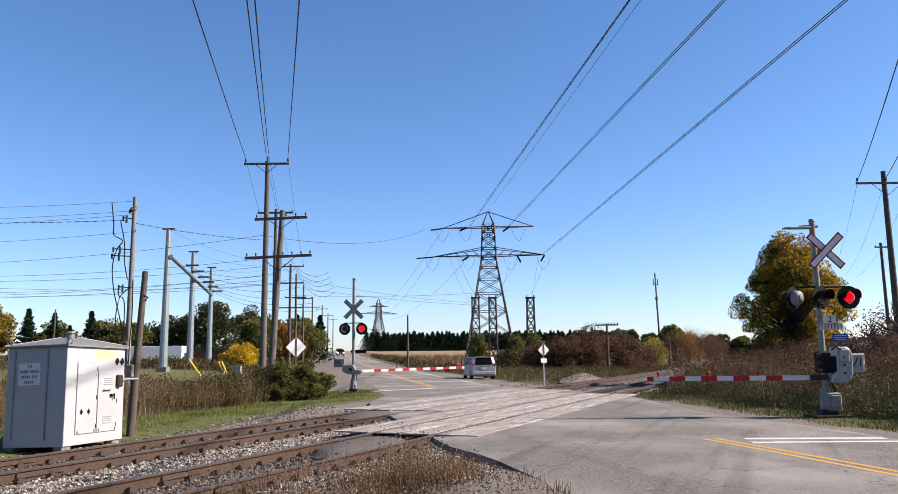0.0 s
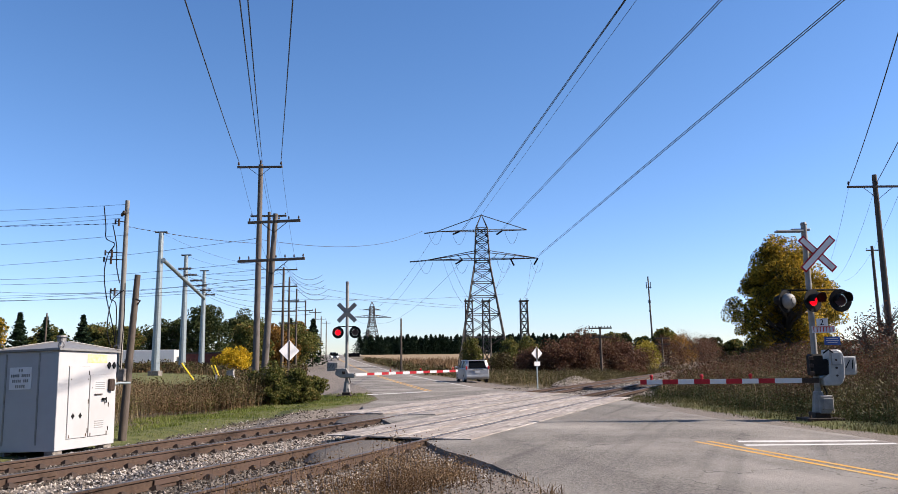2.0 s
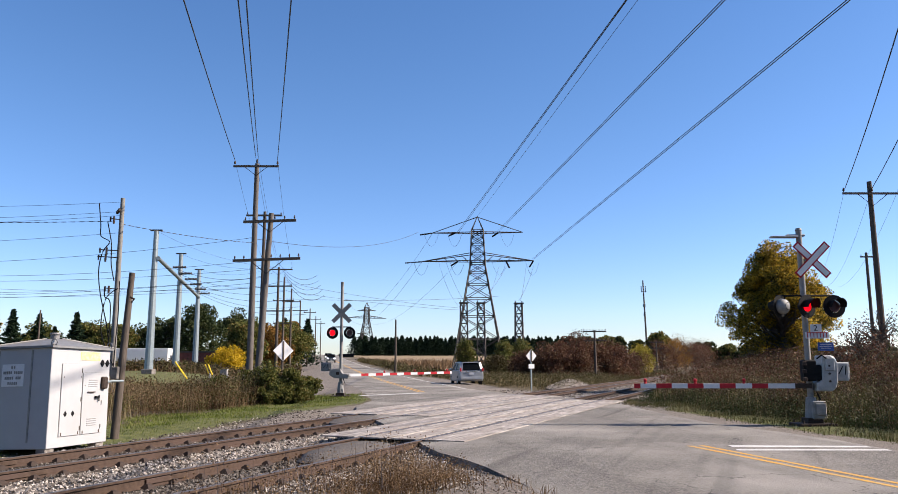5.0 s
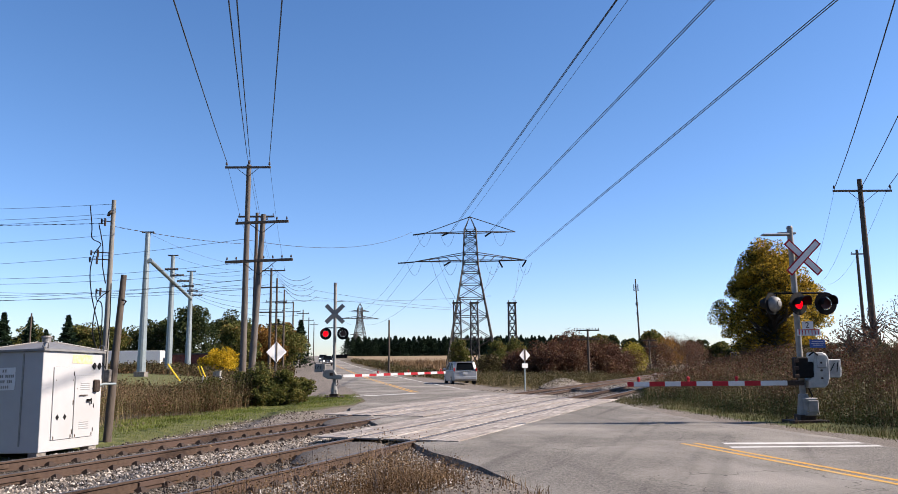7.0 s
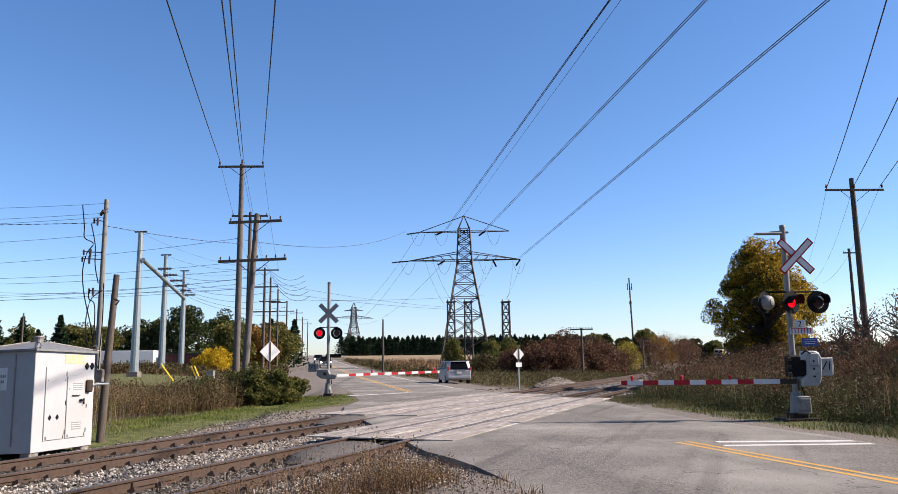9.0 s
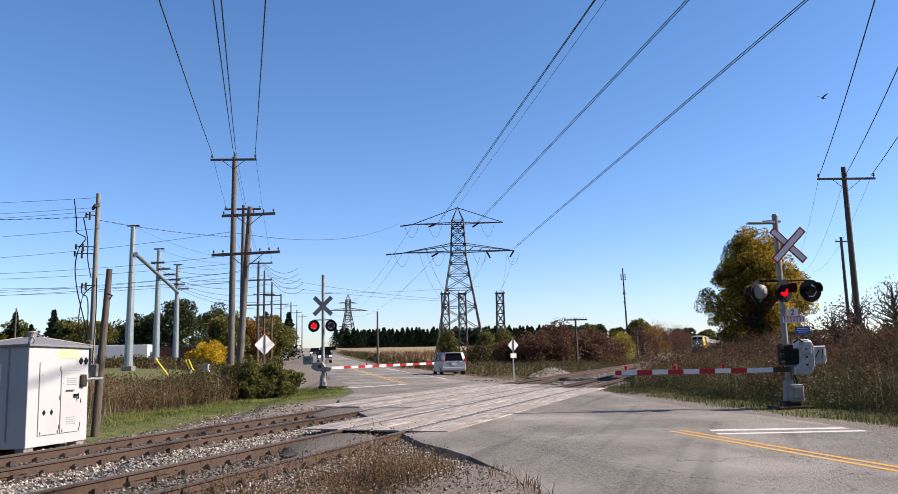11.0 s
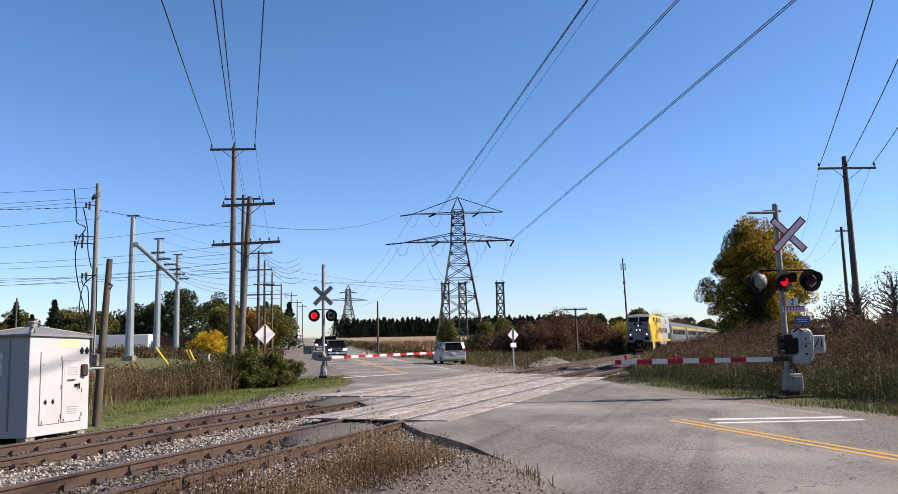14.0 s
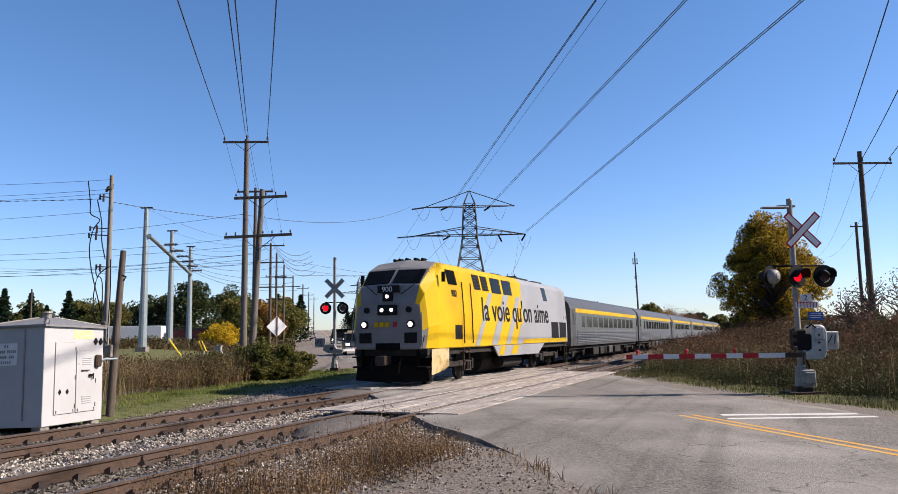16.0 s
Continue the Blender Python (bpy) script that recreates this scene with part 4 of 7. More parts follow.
def utility_pole(m, h, r, arms, label, wood=None, lean=(0, 0), group="utility poles", trans=False, tip=0.0):
    """arms: (height, half length, pins, braced). Arms run along the pole's own x."""
    wood = wood or M_WOOD
    up = thing("utility_pole", label, "utility pole", m, group)
    lx, ly = lean
    part("pole", Mesh().tube([(0, 0, -0.5), (lx * 0.5, ly * 0.5, h * 0.5), (lx, ly, h)], [r, r * 0.86, r * 0.68], 12), wood, up, smooth=True)
    for z, half, pins, brace in arms:
        cx, cy = lx * z / h, ly * z / h
        a = part("cross_arm", Mesh().box((cx, cy - r - 0.02, z), (2 * half, 0.11, 0.14), Matrix.Rotation(radians(-tip), 3, "Y"), ch=0.015), M_WOODD, up, "dark timber cross arm")
        if brace:
            part("brace", Mesh().tube([(cx - half * 0.5, cy - r - 0.07, z - 0.05), (cx, cy - r, z - half * 0.42), (cx + half * 0.5, cy - r - 0.07, z - 0.05)], 0.022, 5), M_IRON, up)
        for i in range(pins):
            u = -1 + 2 * i / max(1, pins - 1)
            ms = Mesh()
            insulator(ms, (cx + u * (half - 0.1), cy - r - 0.02, z + 0.06 + u * half * math.sin(radians(tip))), 0.34 if trans else 0.2, 0.08 if trans else 0.05)
            part("insulator", ms, M_IRON, a)
    return up


# pole line along the road
main_pole = utility_pole(pose(-12.85, 52, 0.2), 15.4, 0.24, [(15.15, 1.6, 2, True)], "tall grey wooden pole with one cross arm beside the road", trans=True)
top = Mesh()
insulator(top, (0, 0, 15.35), 0.4, 0.08)
part("insulator", top, M_IRON, main_pole)
utility_pole(pose(-9.5, 40, -0.1), 9.75, 0.2, [(9.28, 1.42, 6, True), (7.18, 1.8, 8, True)], "leaning weathered telegraph pole with two cross arms", lean=(0.44, 0.2), tip=2.0)
for x, D, h, arms in ((-14.05, 60, 14.1, [(13.75, 1.45, 2, False)]), (-18.1, 85, 12.6, [(12.3, 1.6, 2, True), (10.4, 1.6, 3, False), (7.6, 1.5, 3, False)]), (-20.5, 100, 13.0, [(9.8, 1.4, 3, False), (6.8, 1.3, 2, False)]),
                      (-23.4, 120, 13.0, [(10.9, 1.4, 3, False)]), (-25.6, 140, 12.4, [(10.5, 1.4, 3, False)]), (-29.2, 172, 12.5, [(11.6, 1.4, 3, False)]), (-33.2, 205, 12.0, [(11.2, 1.4, 3, False)]), (-38.0, 245, 12.0, [(11.2, 1.4, 3, False)])):
    utility_pole(pose(x, D, float(ground_z(x, D)) - 0.1), h, 0.18, arms, "grey wooden pole in a row beside the road", M_WOODD)
utility_pole(pose(-5.6, 100, float(ground_z(-5.6, 100))), 6.9, 0.15, [], "plain slim wooden pole at the field edge", M_WOODD)
# beside the equipment box
left_pole = utility_pole(pose(-16.2, 38, -0.3, 0, 0, -60), 10.3, 0.155, [(9.6, 0.5, 0, False)], "tall silvery wooden pole carrying cables and switch gear", M_POLEGREY)
STRAIGHT = pose(0, 0, 0, 0, 0, 60)      # back to the world's axes under the turned pole


def curve(pts, k=5):
    """A smooth line through pts."""
    pts = [Vector(p) for p in pts]
    out = []
    for i in range(len(pts) - 1):
        a, b, c, d = pts[max(0, i - 1)], pts[i], pts[i + 1], pts[min(len(pts) - 1, i + 2)]
        for j in range(k):
            t = j / k
            out.append(0.5 * (2 * b + (c - a) * t + (2 * a - 5 * b + 4 * c - d) * t * t + (3 * b - a - 3 * c + d) * t ** 3))
    return out + [pts[-1]]


for z, x in ((9.15, -0.5), (7.55, -0.95), (7.2, -1.0), (5.6, -0.55)):
    part("fuse_cutout", Mesh().tube([(0, -0.16, z), (x, -0.2, z + 0.05)], 0.028, 5).tube([(x * 0.6, -0.2, z - 0.22), (x * 0.6, -0.2, z + 0.16)], 0.055, 8).tube([(x * 0.95, -0.2, z - 0.12), (x * 0.95, -0.2, z + 0.14)], 0.045, 8), M_IRON, left_pole, "dark fuse holder on its bracket", at=STRAIGHT)
for way in ([(-1.1, -0.2, 10.0), (-0.95, -0.2, 8.9), (-0.9, -0.2, 8.3), (-0.45, -0.2, 8.0), (-0.75, -0.2, 7.5), (-0.9, -0.2, 6.6), (-0.75, -0.2, 5.4), (-0.35, -0.2, 3.9), (-0.18, -0.2, 3.0)],
            [(-0.6, -0.2, 9.0), (-0.35, -0.2, 7.9), (-0.3, -0.2, 6.9), (-0.1, -0.2, 6.0)],
            [(-0.55, -0.2, 5.7), (-0.5, -0.2, 5.2), (-0.2, -0.2, 4.8), (-0.16, -0.2, 2.4), (-0.15, -0.2, 0.2)],
            [(0.16, -0.16, 6.0), (0.2, -0.16, 4.2), (0.14, -0.16, 2.4), (0.15, -0.16, 0.2)]):
    part("riser_cable", Mesh().tube(curve(way), 0.026, 6), M_BLACK, left_pole, "drooping black riser cable", at=STRAIGHT)
utility_pole(pose(-52.5, 100, float(ground_z(-52.5, 100))), 7.6, 0.14, [], "plain slim wooden pole behind the brush", M_WOODD)
part("meter_box", Mesh().box((0.2, -0.25, 1.0), (0.35, 0.25, 0.6)), mat("beige_metal", (0.45, 0.36, 0.27), (0.5, 0.42, 0.33), 6, 0.6), left_pole, "beige metal box")
stub = utility_pole(pose(-8.7, 20.8, -0.35, 0, 0, 0), 4.45, 0.115, [], "cut-off dark wooden pole stub behind the box", M_WOODD, lean=(0.18, 0.1))
part("cable_loop", Mesh().tube(curve([(-0.1, -0.1, 4.0), (-0.42, -0.1, 3.7), (-0.5, -0.1, 2.9), (-0.3, -0.1, 2.3), (-0.1, -0.1, 1.9)]), 0.014, 6), M_BLACK, stub, "looped black cable")
part("switch_box", Mesh().box((0.02, -0.2, 1.7), (0.16, 0.14, 0.34)), M_OLDCONC, stub, "small weathered switch box", bevel=0.02)
part("bracket", Mesh().tube([(0.25, -0.1, 3.75), (0.38, -0.15, 3.7), (0.3, -0.12, 3.6)], 0.03, 6), M_IRON, stub)
# right-hand side
utility_pole(pose(30.3, 51, 0.6), 13.5, 0.23, [(12.6, 2.1, 3, True)], "tall dark wooden pole with a cross arm above the brush", M_WOODD, trans=True)
utility_pole(pose(46.5, 80, 0.6), 12.7, 0.2, [(12.2, 0.8, 2, False)], "dark wooden pole above the brush", M_WOODD)
for s, h in ((80.5, 5.0), (126, 4.9)):
    p = on_track(s, 17.7)
    utility_pole(pose(p.x, p.y, 0, 0, 0, -8), h, 0.15, [(h - 0.15, 1.22, 8, False), (h - 1.1, 1.22, 8, False)], "old dark telegraph pole beside the track", M_WOODD, group="telegraph poles")


# ---- tubular steel poles with a slanting beam ----
STEEL = [(-28.4, 75, 14.8), (-30.95, 90, 14.6), (-33.15, 104, 14.4)]
for x, y, top_z in STEEL:
    z0 = float(ground_z(x, y))
    sp = thing("steel_pole", "tapered pale grey tubular steel pole on a concrete footing", "steel pole", pose(x, y, z0), "steel transmission poles")
    part("footing", Mesh().box((0, 0, 0.2), (1.05, 1.05, 0.55)), M_OLDCONC, sp, "square concrete footing", bevel=0.03)
    part("shaft", Mesh().tube([(0, 0, 0.4), (0, 0, top_z - z0)], [0.42, 0.24], 12), M_GALV, sp)
    part("cap_bracket", Mesh().box((0, 0, top_z - z0 + 0.06), (1.2, 0.2, 0.14)), M_LATTICE, sp)
bm_ = thing("steel_beam", "slanting pale steel tube between the steel poles", "beam", group="")
part("tube", Mesh().tube([(-28.0, 74.8, 12.0), (-33.0, 103.8, 10.6)], 0.21, 12), M_GALV, bm_)
for i in range(6):
    u = 0.2 + i * 0.14
    p = Vector((-28.0, 74.8, 12.0)).lerp(Vector((-33.0, 103.8, 10.6)), u)
    ms = Mesh()
    for k in range(9):
        ms.tube([p + Vector((0.5 + k * 0.16, 0, 0.1)), p + Vector((0.58 + k * 0.16, 0, 0.1))], 0.13, 8)
    part("insulator_string", ms, M_LATTICE, bm_, "string of grey insulator discs")


# ---- lattice tower ----
def lattice_leg(ms, a, b, n, r):
    ms.tube([a, b], r, 4, cap=False)


def lattice_tower(m, H, label, arms, base=4.0, waist=1.25, waist_z=16.6, bar=0.082):
    tw = thing("transmission_tower", label, "transmission tower", m, "transmission towers")

    def half(z):
        return base + (waist - base) * min(1, z / (waist_z * 0.97)) if z < waist_z else waist + (0.95 - waist) * (z - waist_z) / (H - 2.4 - waist_z)

    def corner(k, z):
        a, b = ((1, 1), (1, -1), (-1, -1), (-1, 1))[k % 4]
        return Vector((a * half(z), b * half(z), z))

    for k in range(4):
        part("leg", Mesh().tube([corner(k, 0), corner(k, waist_z * 0.97), corner(k, H - 2.3)], bar * 1.35, 4), M_LATTICE, tw)
    levels = [0, 4.4, 8.0, 10.9, 13.2, 15.1, 16.6, 18.2, 19.8, 21.0, H - 2.3]
    levels = [z * (H - 2.3) / (levels[-1]) for z in levels]
    for i in range(len(levels) - 1):
        z0, z1 = levels[i], levels[i + 1]
        for k in range(4):
            part("strut", Mesh().tube([corner(k, z1), corner(k + 1, z1)], bar * 0.75, 4), M_LATTICE, tw)
            part("brace", Mesh().tube([corner(k, z0), corner(k + 1, z1)], bar * 0.7, 4), M_LATTICE, tw)
            part("brace", Mesh().tube([corner(k + 1, z0), corner(k, z1)], bar * 0.7, 4), M_LATTICE, tw)
    pk = Mesh()
    for k in range(4):
        pk.tube([corner(k, H - 2.3), Vector((0, 0, H))], bar, 4)
    part("peak", pk, M_LATTICE, tw)
    for z, hw, rise_ in arms:
        for sd in (-1, 1):
            ms = Mesh()
            tip = Vector((sd * hw, 0, z))
            w = half(z)
            for yy in (-1, 1):
                ms.tube([Vector((0, yy * w, z)), tip], bar * 0.9, 4)
                ms.tube([Vector((sd * w * (0.0 if rise_ > 1.5 else 1), yy * w * (0.0 if rise_ > 1.5 else 1), z + rise_)), tip], bar * 0.8, 4)
            nseg = 5
            for i in range(1, nseg + 1):
                u = i / (nseg + 0.6)
                lo = Vector((sd * hw * u, w * (1 - u), z))
                lo2 = Vector((sd * hw * u, -w * (1 - u), z))
                hi = Vector((sd * (w * (1 - u) + hw * u), 0, z + rise_ * (1 - u)))
                ms.tube([lo, lo2], bar * 0.5, 4)
                if rise_ < 1.5:
                    ms.tube([lo, hi], bar * 0.5, 4).tube([lo2, hi], bar * 0.5, 4)
            part("arm", ms, M_LATTICE, tw, "tapering lattice arm")
    return tw


TOWER = Vector((6.45, 121, 0.9))
big_tower = lattice_tower(pose(*TOWER, 0, 0, -3), 24.4, "dark steel lattice transmission tower with two cross arms", [(21.7, 7.4, 2.6), (17.0, 9.1, 1.2)])
for x, z, dx, dz in ((-7.4, 21.6, -1.9, -0.4), (-9.1, 16.9, -2.6, -0.3), (-3.2, 16.9, -1.1, -0.8), (4.6, 16.9, 0.5, -1.2), (9.0, 16.9, -0.7, -1.1), (-3.6, 21.6, -1.0, -0.6), (3.4, 21.6, -1.0, -0.8)):
    ms = Mesh().tube([(x + dx * k / 24, -0.4 - 0.04 * k, z + dz * k / 24) for k in range(25)], [0.15 if k % 2 else 0.06 for k in range(25)], 7)
    part("insulator_string", ms, M_BLACK, big_tower, "dark insulator string")
lattice_tower(pose(-33.8, 357, 5.0, 0, 0, 20), 24.9, "distant grey lattice tower on the hill", [(17.5, 9.5, 1.1), (21.0, 4.5, 0.6)], bar=0.13)
lattice_tower(pose(-62, 620, 4.0, 0, 0, 20), 23.6, "far lattice tower beyond the hill", [(17.5, 9.5, 1.1), (21.0, 4.5, 0.6)], bar=0.2)


def frame_mast(x, y, h):
    """A slim square lattice column of the line below the tower."""
    z0 = float(ground_z(x, y))
    fm = thing("lattice_column", "slim dark square lattice column", "lattice column", pose(x, y, z0), "lattice columns")
    w = 0.5
    for a in (-w, w):
        for b in (-w, w):
            part("leg", Mesh().tube([(a * 1.25, b * 1.25, 0), (a, b, h)], 0.09, 4), M_LATTICE, fm)
    n = 7
    ms = Mesh()
    for i in range(n):
        za, zb = h * i / n, h * (i + 1) / n
        for sg in (-1, 1):
            ms.tube([(-w, sg * w, za), (w, sg * w, zb)], 0.05, 4).tube([(w, sg * w, za), (-w, sg * w, zb)], 0.05, 4)
            ms.tube([(sg * w, -w, za), (sg * w, w, zb)], 0.05, 4).tube([(-w, sg * w, zb), (w, sg * w, zb)], 0.07, 4)
    part("bracing", ms, M_LATTICE, fm)
    part("head", Mesh().box((0, 0, h + 0.05), (1.4, 1.4, 0.16)).tube([(-0.5, 0, h), (-0.5, 0, h + 0.45)], 0.08).tube([(0.5, 0, h), (0.5, 0, h + 0.45)], 0.08), M_LATTICE, fm)


for x in (3.85, 6.4, 12.05):
    frame_mast(x, 112, 10.4)

cell = thing("radio_mast", "far slim guyed radio mast with antennas", "radio mast", pose(111, 400, 2))
part("mast", Mesh().tube([(0, 0, 0), (-0.9, 0, 43)], [0.55, 0.35], 6), M_LATTICE, cell)
for ax in (-1.9, 0.3):
    part("antenna", Mesh().tube([(ax, 0, 36.5), (ax, 0, 40)], 0.28, 5), M_GALV, cell)
for ax, az, aw, ah in ((-0.7, 29.5, 1.3, 1.6), (-0.7, 24.5, 0.9, 1.2), (-0.5, 37, 2.6, 0.25)):
    part("bracket" if ah < 1 else "antenna", Mesh().box((ax, 0, az), (aw, 0.4, ah)), M_GALV, cell)


# ---- wires ----
def wire(a, b, sag, label, r=0.012, n=18, name="overhead_wire"):
    a, b = Vector(a), Vector(b)
    pts = [a.lerp(b, i / n) - Vector((0, 0, 4 * sag * (i / n) * (1 - i / n))) for i in range(n + 1)]
    ob = new(name, Mesh().tube(pts, r * 0.75, 5, cap=False).data("wire", M_WIRE))
    return tagged(ob, label, "wire", "overhead wires")


def long_wire(a, p, ends, dip, label, r):
    """A wire from a through p and on, to `ends` times that way; dip: how far it hangs below the straight line before p."""
    a, p = Vector(a), Vector(p)
    pts = []
    for i in range(61):
        t = ends * i / 60
        pts.append(a.lerp(p, t) + Vector((0, 0, 4 * dip * t * (t - 1))))
    ob = new("overhead_wire", Mesh().tube(pts, r * 1.6, 5, cap=False).data("wire", M_WIRE))
    return tagged(ob, label, "wire", "overhead wires")


W1 = "dark overhead transmission wire sagging from the lattice tower"
for a, p, r in (((3.2, 120, 22.6), (9.14, 35.4, 19.2), 0.016), ((3.45, 120, 22.6), (9.20, 35.4, 19.2), 0.016), ((6.45, 121, 25.3), (12.4, 45, 24.0), 0.011),
                ((9.6, 120, 22.6), (13.42, 34.2, 18.6), 0.016), ((9.9, 120, 22.6), (13.56, 34.2, 18.6), 0.016), ((15.2, 120, 18.1), (16.42, 29.2, 16.0), 0.015), ((15.5, 120, 18.1), (16.56, 29.2, 16.0), 0.015)):
    long_wire(a, p, 1.7, 0.0, W1, r)
for x, z in ((-9.1, 17.0), (-3.2, 17.0), (-7.4, 21.7)):
    a = TOWER + Vector((x, 1, z))
    wire(a, (-33.8 + x * 0.9, 357, 5 + z + 0.5), 6, "thin wire running to the far tower", 0.03, 24)
W2 = "dark wire rising from the roadside pole"
for dx, px, pz in ((-1.5, -7.24, 0), (-0.06, -5.7, 0.3), (0.12, -5.47, 0.3), (1.5, -4.2, 0)):
    a = Vector((-12.85 + dx, 51.7, 15.8 + pz))
    long_wire(a, (px, 20.2, 11.8), 1.9, 0.08, W2, 0.014)
    wire(a, (-18.1 + dx, 85, float(ground_z(-18.1, 85)) + 12.6), 0.8, W2, 0.014)
W3 = "dark wire strung between the poles beside the brush"
for dx in (-1.9, 0, 1.9):
    a = Vector((30.3 + dx, 50.8, 13.5))
    long_wire(a, (30.3 + dx - 10.55, 28.1, 13.3), 2.6, 0.15, W3, 0.015)
    wire(a, (30.3 + dx + 27, 110, 12.5), 1.6, W3, 0.014)
# lines coming in from the side, at several heights
W4 = "thin horizontal service wire across the substation"
LP = Vector((-16.2, 38, -0.3))
for z, zl in ((10.1, 11.7), (9.6, 10.7), (9.4, 10.3), (8.5, 8.9)):
    wire(LP + Vector((0, 0, z)), (-48, 46, zl + 0.3), 0.5, W4, 0.012)


def bundled_cable(a, b, sag):
    """A bundled cable with a tie at every half metre."""
    a, b = Vector(a), Vector(b)
    n = int((b - a).length / 0.55)
    at_ = [a.lerp(b, i / n) - Vector((0, 0, 4 * sag * (i / n) * (1 - i / n))) for i in range(n + 1)]
    ca = thing("bundled_cable", "bundled overhead cable with dark ties at even spacing", "wire", group="overhead wires")
    part("cable", Mesh().tube(at_, 0.008, 5, cap=False), M_WIRE, ca)
    ties = Mesh()
    for i in range(n):
        ties.tube([at_[i].lerp(at_[i + 1], 0.1), at_[i].lerp(at_[i + 1], 0.6)], 0.022, 6)
    tagged(part("cable_wrapping", ties, M_WIRE, ca), "row of dark cable ties", kind="stuff")


bundled_cable(LP + Vector((0, 0, 8.95)), (-12.6, 52, 9.9), 0.15)
bundled_cable((-48, 46, 10.9), LP + Vector((-0.3, 0, 9.1)), 0.3)
for i, (z0, z1, y0, y1) in enumerate(((10.6, 11.6, 72, 60), (10.1, 10.0, 74, 62), (9.3, 9.6, 70, 64), (8.6, 9.1, 76, 66), (7.9, 8.7, 70, 70), (7.3, 7.9, 66, 60), (9.8, 9.2, 78, 75), (8.2, 8.3, 74, 60))):
    wire((-62, y0, z0 + 0.6), (-15.0, y1, z1), 0.9, W4, 0.02)
for i in range(6):
    u = 0.2 + i * 0.14
    p = Vector((-28.0, 74.8, 12.0)).lerp(Vector((-33.0, 103.8, 10.6)), u)
    wire(p + Vector((0.6, 0, 0)), (-18.5 + i * 0.4, 84 + i * 2, 11.6 - i * 0.8), 1.0, W4, 0.025)
for x, y, z in STEEL:
    wire((x, y, z), (-18.3, 85, 12.4), 0.8, W4, 0.014)
for i, z in enumerate((8.4, 8.0, 10.2)):
    wire((-18.1, 85, 10.8 - i), (3.8 + 2.6 * i, 112, z + 1.2), 0.4, W4, 0.022, name="service_wire")
wire((-15.2, 60, 11.6), TOWER + Vector((-9.6, 0, 21.8)), 1.5, W4, 0.03)
for i in range(5):
    wire((-18.1 + 0.3 * i, 85, 12.8 - i * 0.6), (-14.2 + 0.2 * i, 88, 11.8 - i * 0.6), 1.1, "slack drooping jumper cable", 0.03)

for x, z in ((-7.4, 21.7), (-3.6, 21.7), (5.0, 21.7), (-9.0, 17.0), (-3.2, 17.0), (3.6, 17.0), (9.0, 17.0)):
    p = TOWER + Vector((x, -0.6, z))
    wire(p + Vector((-1.3, -0.6, -0.35)), p + Vector((1.0, 0.9, -0.3)), 2.0, "looped jumper wire below the tower arm", 0.028)
for cx, ax, az in ((3.85, -5.2, 16.9), (6.4, 4.6, 16.0), (12.05, 9.0, 16.0)):
    zt = float(ground_z(cx, 112)) + 10.8
    wire((cx, 112, zt), TOWER + Vector((ax, -0.8, az)), 0.5, "jumper wire from the tower to the column", 0.028)
    wire((cx - 0.3, 112, zt - 1.2), TOWER + Vector((ax - 1.2, -0.8, az)), 1.3, "slack jumper wire beside the column", 0.024)


# ---- signs ----
def diamond_sign(x, y, zc, size, tab):
    z0 = float(ground_z(x, y))
    sg = thing("diamond_sign", "blank white diamond sign seen from behind on a post", "road sign", pose(x, y, z0, 0, 0, 30), "diamond signs")
    part("post", Mesh().box((0, 0.04, (zc - z0) / 2 - 0.1), (0.09, 0.06, zc - z0 + size * 0.75)), M_GALV if tab else M_WOODD, sg, "square post")
    part("plate", Mesh().box((0, 0, zc - z0), (size, 0.012, size), Matrix.Rotation(radians(45), 4, "Y")), M_SIGNW, sg, "bare metal diamond plate", bevel=0.004)
    part("stiffener", Mesh().box((0, -0.03, zc - z0), (0.1, 0.03, size * 1.3)), M_WOODD, sg)
    if tab:
        part("tab_plate", Mesh().box((0, 0, zc - z0 - 0.72), (0.5, 0.012, 0.3)), M_SIGNW, sg)


diamond_sign(-11.2, 55, 2.48, 1.08, False)
diamond_sign(6.53, 53, 2.05, 0.66, True)

# ---- cabinet, marker posts, trailer ----
cb = thing("utility_cabinet", "small grey utility cabinet in the grass", "cabinet", pose(-19.6, 70, float(ground_z(-19.6, 70))))
part("body", Mesh().box((0, 0, 0.6), (0.62, 0.5, 1.2)), M_PAINTGREY, cb, bevel=0.03)
part("lid", Mesh().box((0, 0, 1.23), (0.68, 0.56, 0.08)), M_PAINTGREY, cb)
for x in (-20.6, -20.2, -19.0, -17.6, -16.9):
    z0 = float(ground_z(x, 69))
    tagged(new("marker_post", Mesh().box((x, 69, z0 + 0.35), (0.14, 0.14, 0.8)).data("marker_post", M_CONC, bevel=0.01)), "short pale concrete marker post", "post", "marker posts")
for x, y, dx in ((-24.8, 72, 1.2), (-22.6, 74, 0.7), (-22.3, 74, 0.7)):
    z0 = float(ground_z(x, y))
    tagged(new("guy_guard", Mesh().tube([(x, y, z0 + 1.5), (x + dx, y, z0 - 0.1)], 0.07, 6).data("guy_guard", M_YELLOW)), "slanting yellow guy wire guard", "marker", "guy guards")
tl = thing("trailer", "white box trailer parked behind the trees", "trailer", pose(-42.5, 110, float(ground_z(-42.5, 110)), 0, 0, 4))
